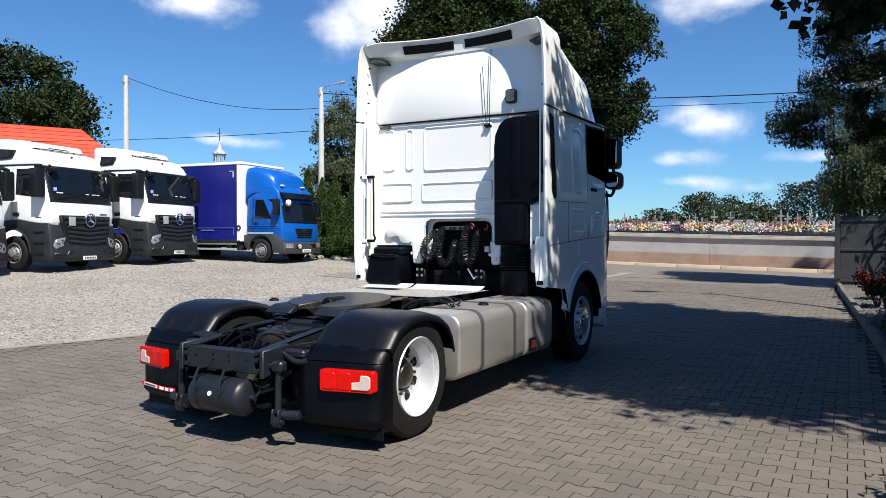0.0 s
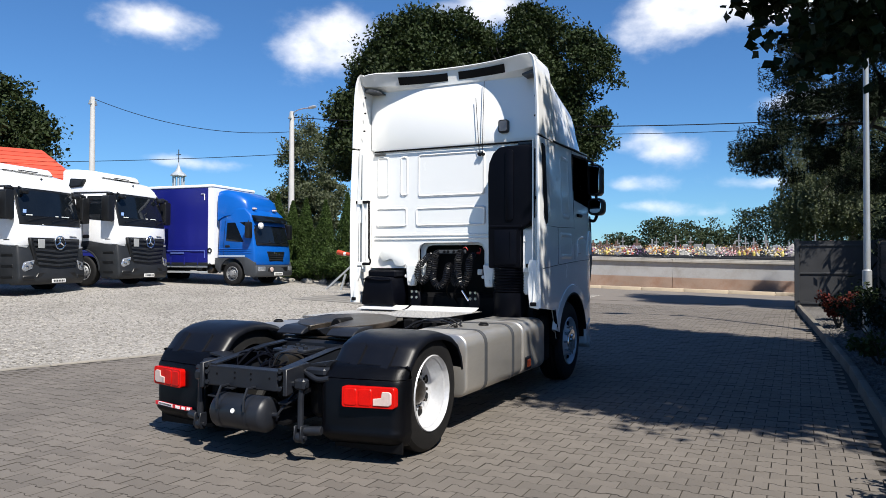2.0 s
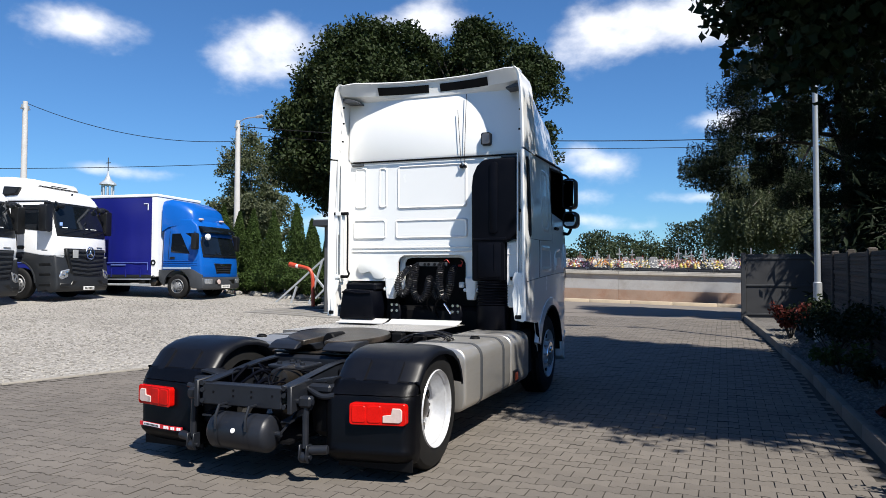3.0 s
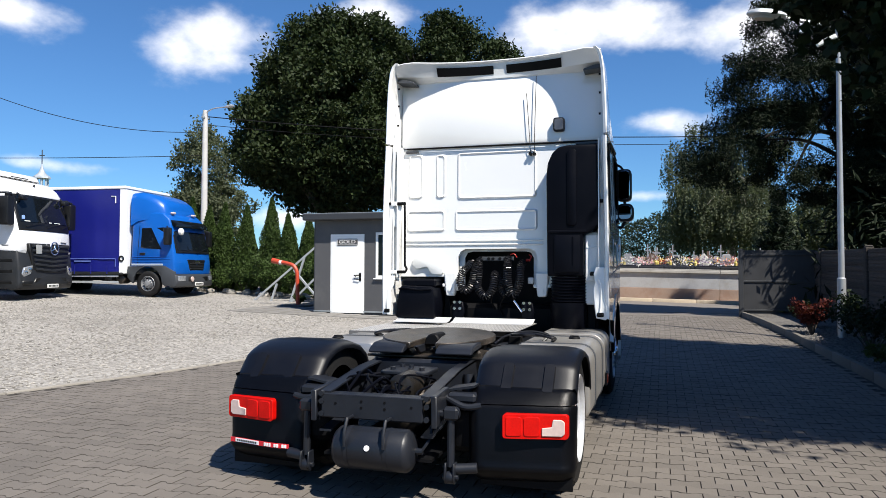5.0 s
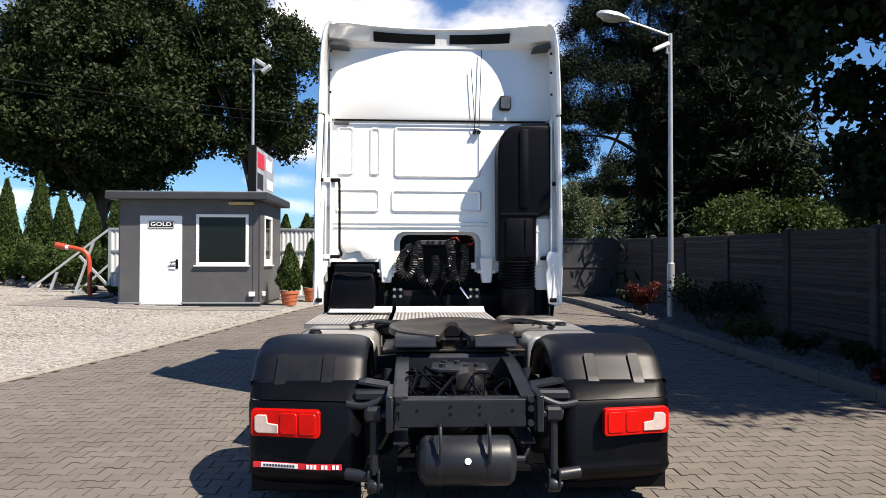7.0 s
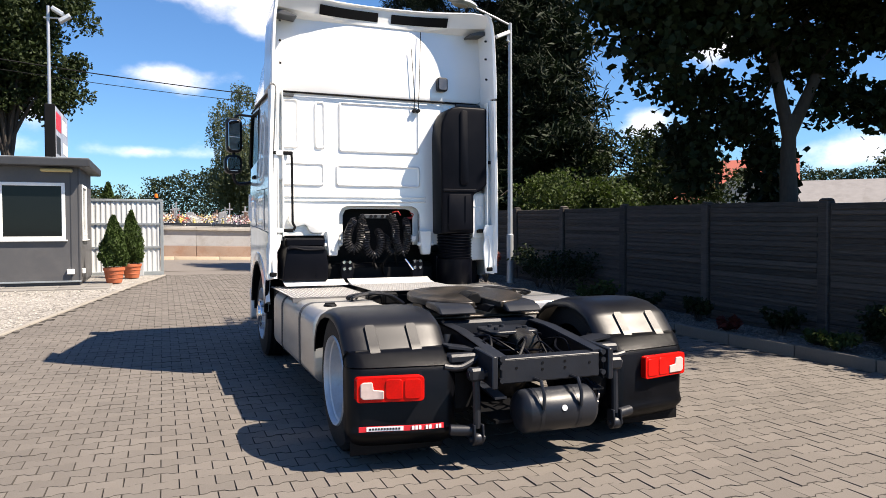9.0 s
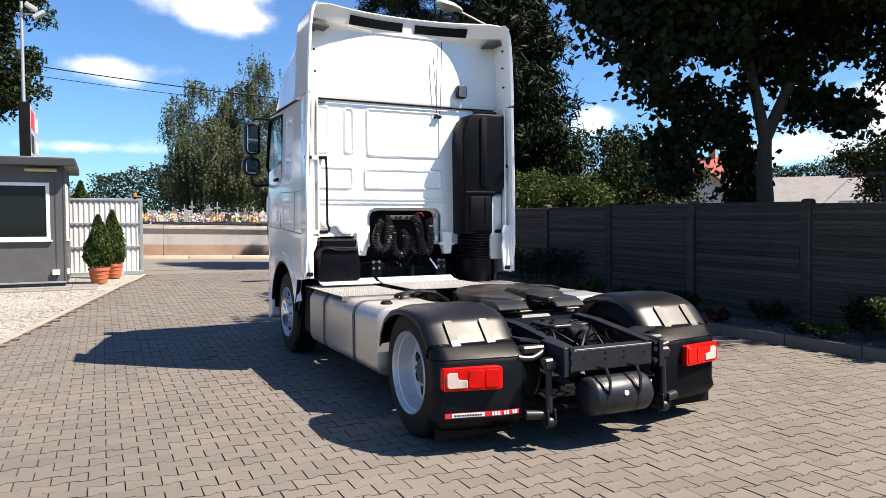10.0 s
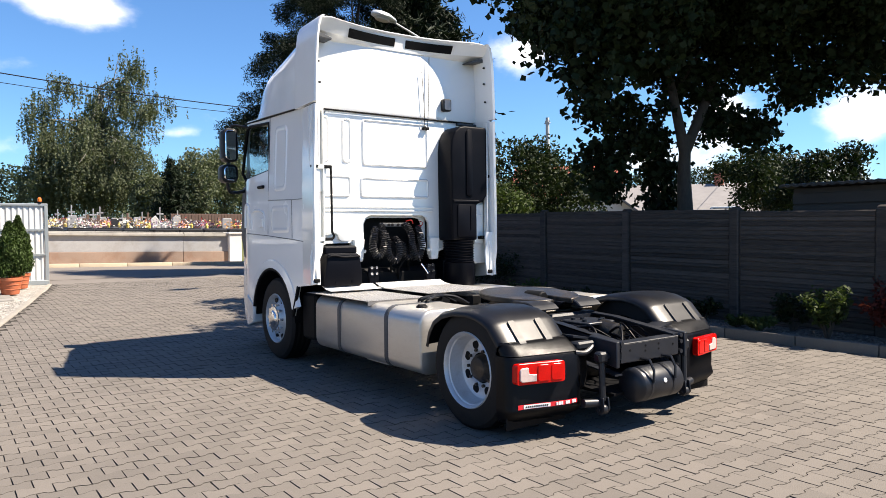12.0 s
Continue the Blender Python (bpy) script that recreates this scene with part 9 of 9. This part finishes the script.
# planting along the fence
BEDZ = lambda x, y: G(x, y) + 0.08
for i, (x, y, r, h, m, lab) in enumerate((
        (0.85, 4.75, 0.42, 0.62, LEAF_SHRUB, "low green shrub with pale tips in the planting bed"),
        (1.05, 4.0, 0.45, 0.75, LEAF_RED, "reddish barberry shrub in the planting bed"),
        (0.95, 6.1, 0.18, 0.16, LEAF_SHRUB, "small ground-cover plant among chippings"),
        (0.80, 7.4, 0.2, 0.18, LEAF_RED, "small reddish ground-cover plant"),
        (1.0, 9.4, 0.35, 0.3, LEAF_DARK, "dark low shrub in the shade of the fence"),
        (0.85, 12.0, 0.85, 0.85, LEAF_DARK, "dark spreading shrub beside the lamp post"),
        (0.75, 10.4, 0.4, 0.4, LEAF_SHRUB, "low green shrub beside the kerb"),
        (0.42, 14.3, 0.42, 0.62, LEAF_RED, "red-leaved barberry shrub near the gate"),
        (0.70, 15.6, 0.45, 0.5, LEAF_DARK, "dark shrub near the gate"),
        (1.1, 2.6, 0.4, 0.6, LEAF_SHRUB, "green shrub by the fence"),
        (1.05, 13.0, 0.7, 0.8, LEAF_DARK, "dark dense shrub along the fence"),
        (1.1, 8.3, 0.3, 0.35, LEAF_DARK, "dark low shrub on the planting bed"),
        (1.15, 6.8, 0.3, 0.3, LEAF_DARK, "dark low plant against the fence"),
        (0.7, 5.6, 0.25, 0.2, LEAF_SHRUB, "low creeping plant beside the kerb"),
        (1.2, 5.4, 0.35, 0.5, LEAF_DARK, "dark twiggy shrub against the fence"))):
    shrub(x, y, BEDZ(x, y), r, h, m, 140 + i, lab, 1500 if r > 0.4 else 700, 0.035)
# tufts at the foot of the gate tail
for i, (x, y) in enumerate(((-12.9, 19.2), (-12.3, 19.4), (-11.6, 19.7))):
    shrub(x, y, G(x, y), 0.25, 0.25, LEAF_SHRUB, 160 + i, "tuft of bright grass beside the cabin", 500, 0.04, "grass tuft")

# ---- beyond: burial ground, houses, church, woods ----
def graves():
    """Headstones with kerbs, crosses, vases and heaps of flowers behind the far wall."""
    rnd = random.Random(77)
    kinds = []
    for k in range(4):
        bm = B()
        w, h = (0.6, 0.75, 0.5, 0.7)[k], (0.7, 0.62, 0.95, 0.8)[k]
        if k == 0:
            prism(bm, rounded(-w / 2, w / 2, 0.1, h, 0.12), "y", -0.07, 0.07, 0.015)
        elif k == 1:
            box(bm, -w / 2, w / 2, -0.08, 0.08, 0.1, h, 0.02, taper=(0.85, 0.9))
        elif k == 2:
            box(bm, -0.09, 0.09, -0.07, 0.07, 0.1, 1.25, 0.015)
            box(bm, -0.32, 0.32, -0.065, 0.065, 0.82, 0.98, 0.015)
        else:
            prism(bm, [(-w / 2, 0.1), (w / 2, 0.1), (w / 2, h * 0.7), (0, h), (-w / 2, h * 0.8)], "y", -0.08, 0.08, 0.015)
        box(bm, -0.5, 0.5, -0.2, 0.2, 0.0, 0.14, 0.02)
        me = bpy.data.meshes.new("stone")
        bm.to_mesh(me)
        bm.free()
        kinds.append(me)
        me.materials.append(STONES[k])
    slab = B()
    box(slab, -0.5, 0.5, -1.9, -0.2, 0.0, 0.28, 0.02)
    box(slab, -0.42, 0.42, -1.8, -0.3, 0.28, 0.33, 0.015)
    slab_me = bpy.data.meshes.new("slab")
    slab.to_mesh(slab_me)
    slab.free()
    slab_me.materials.append(STONES[1])
    bm = B()
    lathe(bm, (0, 0, 0), (0, 0, 1), [(0, 0.06), (0.14, 0.07), (0.2, 0.03), (0.24, 0.035), (0.25, 0.0)], 8)
    lantern = bpy.data.meshes.new("grave_lantern")
    bm.to_mesh(lantern)
    bm.free()
    lantern.materials.append(FLOWERS[1])
    bm = B()
    box(bm, -0.04, 0.04, -0.03, 0.03, 0, 1.5, 0.01)
    box(bm, -0.22, 0.22, -0.03, 0.03, 1.1, 1.18, 0.01)
    slim = bpy.data.meshes.new("slim_cross")
    bm.to_mesh(slim)
    bm.free()
    slim.materials.append(STONES[0])
    count = 0
    for row, y in enumerate((33.4, 36.0, 38.8, 42.0, 46.0, 51.0)):
        x = -32.0 + rnd.uniform(0, 1)
        while x < (3.0 if y < 42 else 10.0):
            zz = 1.40 + 0.024 * max(0, y - 34) - 0.012 * min(max(x, -30), 12)
            root = thing("grave", Matrix.Translation((x, y, zz)) @ Matrix.Rotation(rnd.uniform(-0.06, 0.06), 4, "Z"), "stone grave with headstone, decked with flowers", "grave", "graves in the burial ground")
            k = rnd.choice((0, 0, 1, 1, 0, 3, 1, 1, 2, 2, 2))
            ob = new("headstone", kinds[k])
            ob.parent = root
            ob.scale = (rnd.uniform(0.5, 0.8), 0.8, rnd.uniform(0.7, 1.25) * (0.75 if k == 2 else 1.0))
            ob = new("slab", slab_me)
            ob.parent = root
            cs, cols = [], rnd.sample(range(6), 3)
            for c in cols:
                n = 40
                rs = np.random.RandomState(count * 7 + c)
                ctr = np.array([rnd.uniform(-0.35, 0.35), -rnd.uniform(0.25, 1.6), 0.46])
                leaf_mesh("flower_heap", ctr + rs.normal(size=(n, 3)) * np.array([0.16, 0.13, 0.11]), 0.052, FLOWERS[c if rnd.random() < 0.75 else 0], root, count * 7 + c, kind="stuff")
            if rnd.random() < 0.6:
                ob = new("grave_lantern", lantern)
                ob.parent = root
                ob.location = (rnd.uniform(-0.4, 0.4), -rnd.uniform(0.4, 1.5), 0.32)
            if rnd.random() < 0.35:
                ob = new("slim_cross", slim)
                ob.parent = root
                ob.location = (rnd.uniform(-0.2, 0.2), 0.22, 0)
                ob.scale = (0.7, 0.7, rnd.uniform(0.5, 0.95))
            count += 1
            x += rnd.uniform(0.85, 1.25)


graves()


def house(x, y, z, w, d, eave, ridge, turn, wall_m, roof_m, label, chimney=True, hip=0.0, wins=3):
    """A plain gabled or hipped house; the ridge runs along its local x."""
    root = thing("house", Matrix.Translation((x, y, z)) @ Matrix.Rotation(radians(turn), 4, "Z"), label, "house")
    bm = B()
    prism(bm, [(-d / 2, 0), (d / 2, 0), (d / 2, eave), (0, ridge - 0.08 if not hip else eave), (-d / 2, eave)], "x", -w / 2, w / 2)
    part("wall", bm, wall_m, root)
    for s in (-1, 1):
        bm = B()
        o = 0.4
        kz = (ridge - eave) / (d / 2)
        xr = w / 2 + o
        pts = [(-xr, s * (d / 2 + o), eave - o * kz), (xr, s * (d / 2 + o), eave - o * kz), (xr - hip, 0, ridge), (-xr + hip, 0, ridge)]
        # courses: each starts a little proud of the one below it, in one stepped sheet
        a, b, c, e = (Vector(p) for p in pts)
        up = Vector((0, -s * kz, 1)).cross(Vector((1, 0, 0))).normalized()
        up = up if up.z > 0 else -up
        n = 14 if hip else 1
        rows = []
        for i in range(n):
            for tt, lift in ((i / n, 0.03), ((i + 1) / n, 0.0)):
                p, q = a.lerp(e, tt), b.lerp(c, tt)
                rows.append([p - up * 0.08, p + up * lift, q + up * lift, q - up * 0.08])
        loft(bm, rows)
        bmesh.ops.recalc_face_normals(bm, faces=bm.faces[:])
        part("roof", bm, roof_m, root)
    if hip:
        for s in (-1, 1):
            bm = B()
            kz = (ridge - eave) / (d / 2)
            f = bm.faces.new([bm.verts.new(p) for p in ((s * (w / 2 + 0.4), -d / 2 - 0.4, eave - 0.4 * kz), (s * (w / 2 + 0.4), d / 2 + 0.4, eave - 0.4 * kz), (s * (w / 2 + 0.4 - hip), 0, ridge))])
            bmesh.ops.solidify(bm, geom=[f], thickness=0.1)
            bmesh.ops.recalc_face_normals(bm, faces=bm.faces[:])
            part("roof", bm, roof_m, root)
    if chimney:
        bm = B()
        box(bm, w * 0.2, w * 0.2 + 0.5, -0.25, 0.25, ridge - 0.6, ridge + 0.7, 0.02)
        part("chimney", bm, BRICK_RED, root)
    for i in range(wins):
        xx = -w / 2 + (i + 0.5) * w / wins
        bm = B()
        box(bm, xx - 0.55, xx + 0.55, -d / 2 - 0.03, -d / 2 + 0.1, 0.95, 2.2, 0.01)
        wn_ = part("window", bm, PVC, root)
        bm = B()
        box(bm, xx - 0.47, xx + 0.47, -d / 2 - 0.04, -d / 2 - 0.025, 1.03, 2.12)
        part("pane", bm, DARK_GLASS, wn_)
    return root


house(-45.1, 23.95, 0.5, 16.0, 10.0, 4.2, 7.9, 62, HOUSE_WALL, ROOF_TILE, "house with a bright red sheet roof behind the lorries", False, 3.5)
house(21.7, 28.4, 0.3, 8.0, 6.4, 1.5, 4.0, 45, HOUSE_WALL, ROOF_OLD, "low white gabled house with an old dark roof", False)
house(32.6, 40.5, 0.3, 7.5, 8.0, 3.2, 6.2, -47, HOUSE_WALL, mat("pale_red_roof", (0.34, 0.085, 0.055), 0.7, var=0.15), "long house with a faded red roof beyond gardens")
house(29.5, 27.5, 0.3, 9.0, 6.0, 2.3, 3.9, -50, HOUSE_WALL, ROOF_OLD, "outbuilding with a weathered grey roof")
house(25.5, 19.0, 0.3, 8.0, 5.5, 2.1, 3.3, -57, HOUSE_WALL, ROOF_OLD, "low outbuilding with a ribbed grey roof", False)


def shed():
    root = thing("shed", Matrix.Translation((4.4, 3.6, 0.1)), "dark timber shed behind the fence with a flat felt roof", "shed")
    bm = B()
    box(bm, -1.7, 1.7, -2.6, 2.6, 0, 2.05)
    part("wall", bm, mat("dark_timber", (0.05, 0.042, 0.036), 0.85, var=0.3, stretch=(1, 1, 6)), root)
    for i in range(9):
        z = 0.2 + i * 0.2
        bm = B()
        box(bm, -1.73, -1.70, -2.6, 2.6, z, z + 0.17, 0.006)
        part("board", bm, mat("board", (0.05, 0.042, 0.036), 0.85, var=0.3) if i == 0 else bpy.data.materials["board"], root)
    bm = B()
    loft(bm, [[Vector((-1.95, -2.75 + i * 0.07, 2.06 + 0.025 * (i % 2))), Vector((1.9, -2.75 + i * 0.07, 2.06 + 0.025 * (i % 2))), Vector((1.9, -2.75 + i * 0.07, 2.10 + 0.025 * (i % 2))), Vector((-1.95, -2.75 + i * 0.07, 2.10 + 0.025 * (i % 2)))] for i in range(79)])
    part("roof", bm, mat("old_felt_roof", (0.045, 0.04, 0.036), 0.9, var=0.3, bump=0.3), root, "dark corrugated roof")


shed()


def church():
    root = thing("church_spire", Matrix.Translation((-150.0, 139.5, -4.6)), "distant pale church turret with a small spire and cross", "church")
    bm = B()
    box(bm, -2.2, 2.2, -2.2, 2.2, 0, 21.0, 0.1)
    part("tower", bm, HOUSE_WALL, root)
    bm = B()
    lathe(bm, (0, 0, 21.0), (0, 0, 1), [(0, 3.2), (0.8, 2.8), (3.0, 1.9), (5.0, 1.6)], 8)
    part("lower_roof", bm, GALV, root)
    for i in range(8):
        a = 2 * math.pi * i / 8
        bm = B()
        cyl(bm, (1.35 * math.cos(a), 1.35 * math.sin(a), 26.0), (1.35 * math.cos(a), 1.35 * math.sin(a), 28.9), 0.24, 6)
        part("lantern_post", bm, GALV, root)
    bm = B()
    lathe(bm, (0, 0, 28.8), (0, 0, 1), [(0, 2.1), (0.4, 2.0), (1.3, 0.9), (2.4, 0.4), (3.7, 0.12), (3.8, 0.0)], 8)
    part("spire", bm, GALV, root)
    bm = B()
    tube(bm, [(0, 0, 32.4), (0, 0, 36.0)], 0.12, 6)
    tube(bm, [(-0.8, 0, 34.6), (0.8, 0, 34.6)], 0.11, 6)
    part("cross", bm, DARK_GREY, root)


church()


def woods():
    """Far woods as one mass of leaf clumps along the horizon, of uneven height."""
    rs = np.random.RandomState(9)
    pts = []
    for az in np.arange(-60, 75, 0.34):
        a = math.radians(az)
        dist = 105 + 18 * noise.noise(Vector((az * 0.13, 0, 0)))
        h = (8.2 if az < 4 else 5.2 if az < 11 else 2.6) + 1.5 * noise.noise(Vector((az * 0.35, 3, 0))) + 1.5 * noise.noise(Vector((az * 1.1, 7, 0))) + 1.2 * noise.noise(Vector((az * 3.1, 5, 0)))
        c = np.array([-dist * math.sin(a), dist * math.cos(a), 1.4])
        n = 560
        t = rs.uniform(0, 1, (n, 1))
        pts.append(c + np.concatenate([rs.normal(size=(n, 2)) * (1.5 - 1.0 * t), t * max(h, 2.5)], axis=1))
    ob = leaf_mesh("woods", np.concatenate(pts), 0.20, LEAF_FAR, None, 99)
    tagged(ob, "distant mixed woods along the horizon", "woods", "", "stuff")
    # low wooded hill far off; distance haze is mixed into its blue-green colour
    bm = B()
    rows = []
    for az in range(-75, 90, 3):
        a = math.radians(az)
        h = 16 + 9 * noise.noise(Vector((az * 0.05, 1, 0)))
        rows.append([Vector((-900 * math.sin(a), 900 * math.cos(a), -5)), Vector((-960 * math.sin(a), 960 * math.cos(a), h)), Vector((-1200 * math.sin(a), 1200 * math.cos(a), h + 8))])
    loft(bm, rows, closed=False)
    tagged(part("far_hill", bm, mat("hazy_far_forest", (0.045, 0.075, 0.075), 0.95, var=0.3, scale=0.02), None, "", 80), "low wooded hill on the horizon", "hill", "", "structure")


woods()

# ---- pavers, loose stones ----
def paver_outline(L=0.2, H=0.1425, a=0.012, gap=0.0008):
    """One interlocking paver: broad ends, narrow waist, in plan."""
    def edge(sign):
        pts = []
        for u, k in ((-0.5, 1), (-0.31, 1), (-0.19, -1), (0.19, -1), (0.31, 1), (0.5, 1)):
            x = u * L
            if abs(u) == 0.5:
                x -= math.copysign(gap, u)
            pts.append((x, sign * (H / 2 + a * k - gap)))
        return pts
    return edge(-1) + edge(1)[::-1]


def paver_fields():
    out = np.array(paver_outline())
    n = len(out)
    cen = out.mean(axis=0)
    inner = cen + (out - cen) * np.array([0.965, 0.952])
    lo = np.concatenate([out, np.full((n, 1), -0.007)], axis=1)
    hi = np.concatenate([inner, np.zeros((n, 1))], axis=1)
    base = np.concatenate([lo, hi])
    faces = [tuple(range(n, 2 * n))] + [(i, (i + 1) % n, n + (i + 1) % n, n + i) for i in range(n)]
    one = bpy.data.meshes.new("paver")
    one.from_pydata([tuple(v) for v in base], [], faces)
    one.materials.append(PAVER)
    one.materials.append(PAVER_EDGE)
    one.polygons.foreach_set("material_index", [0] + [1] * n)
    rs = np.random.RandomState(12)
    verts, polys, k = [], [], 0
    near = 0
    row = 0
    y = -7.6
    while y < 19.85:
        xl, xr = along(KERB_LEFT, y) + 0.13, along(KERB_RIGHT, y) - 0.13
        off = 0.1 if row % 2 else 0.0
        i0, i1 = math.ceil((xl - off) / 0.2), math.floor((xr - off) / 0.2)
        for i in range(i0, i1 + 1):
            x = i * 0.2 + off
            z = G(x, y) + rs.uniform(-0.0022, 0.0022)
            tx, ty, tw = rs.normal(0, 0.006), rs.normal(0, 0.006) + (G(x, y + 0.05) - G(x, y - 0.05)) / 0.1, rs.normal(0, 0.008)
            if -5.6 < x < -1.6 and 1.7 < y < 3.72:
                ob = new("paver", one)
                ob.parent = paved
                ob.matrix_basis = Matrix.Translation((x, y, z)) @ Euler((ty, -tx, tw)).to_matrix().to_4x4()
                near += 1
                continue
            c, s_ = math.cos(tw), math.sin(tw)
            p = base.copy()
            px, py = p[:, 0] * c - p[:, 1] * s_, p[:, 0] * s_ + p[:, 1] * c
            p = np.stack([px + x, py + y, p[:, 2] + z + px * tx + py * ty], axis=1)
            verts.append(p)
            polys += [tuple(v + k for v in f) for f in faces]
            k += 2 * n
        y += 0.1425
        row += 1
    me = bpy.data.meshes.new("paver_field")
    me.from_pydata(np.concatenate(verts).tolist(), [], polys)
    me.materials.append(PAVER)
    me.materials.append(PAVER_EDGE)
    me.polygons.foreach_set("material_index", ([0] + [1] * n) * (len(polys) // (n + 1)))
    ob = new("paver_field", me)
    ob.parent = paved
    ob["kind"] = "stuff"


paver_fields()


def loose_stones(name, inside, area, n, size, material, label, seed, lift):
    """Crushed stones lying on a sheet, as one mass."""
    rs = np.random.RandomState(seed)
    oct_v = np.array([(1, 0, 0), (-1, 0, 0), (0, 1, 0), (0, -1, 0), (0, 0, 1), (0, 0, -1)], float)
    oct_f = np.array([(0, 2, 4), (2, 1, 4), (1, 3, 4), (3, 0, 4), (2, 0, 5), (1, 2, 5), (3, 1, 5), (0, 3, 5)])
    verts, faces, k = [], [], 0
    while k < n:
        x, y = rs.uniform(area[0], area[1]), rs.uniform(area[2], area[3])
        if not inside(x, y):
            continue
        s = size * rs.uniform(0.5, 1.5)
        v = oct_v * (s * rs.uniform(0.6, 1.3, (6, 1))) * np.array([1, 1, 0.6])
        a = rs.uniform(0, 6.28)
        v = np.stack([v[:, 0] * math.cos(a) - v[:, 1] * math.sin(a), v[:, 0] * math.sin(a) + v[:, 1] * math.cos(a), v[:, 2]], axis=1)
        verts.append(v + np.array([x, y, G(x, y) + lift + s * 0.2]))
        faces.append(oct_f + 6 * k)
        k += 1
    me = bpy.data.meshes.new(name)
    me.from_pydata(np.concatenate(verts).tolist(), [], np.concatenate(faces).tolist())
    me.materials.append(material)
    ob = new(name, me)
    tagged(ob, label, "stones", "", "stuff")


loose_stones("loose_gravel", lambda x, y: x < along(KERB_LEFT, y) - 0.06 and (y < 15.9 or x < -13.4), (-20.0, -7.0, 3.5, 19.0), 16000, 0.022, STONE, "loose pale crushed stones covering the yard", 3, 0.0)
loose_stones("bed_stones", lambda x, y: along(KERB_RIGHT, y) + 0.07 < x < 1.44, (0.2, 1.5, 2.5, 16.0), 6000, 0.02, SHADED_BED_STONE, "loose grey chippings in the planting bed", 4, 0.085)
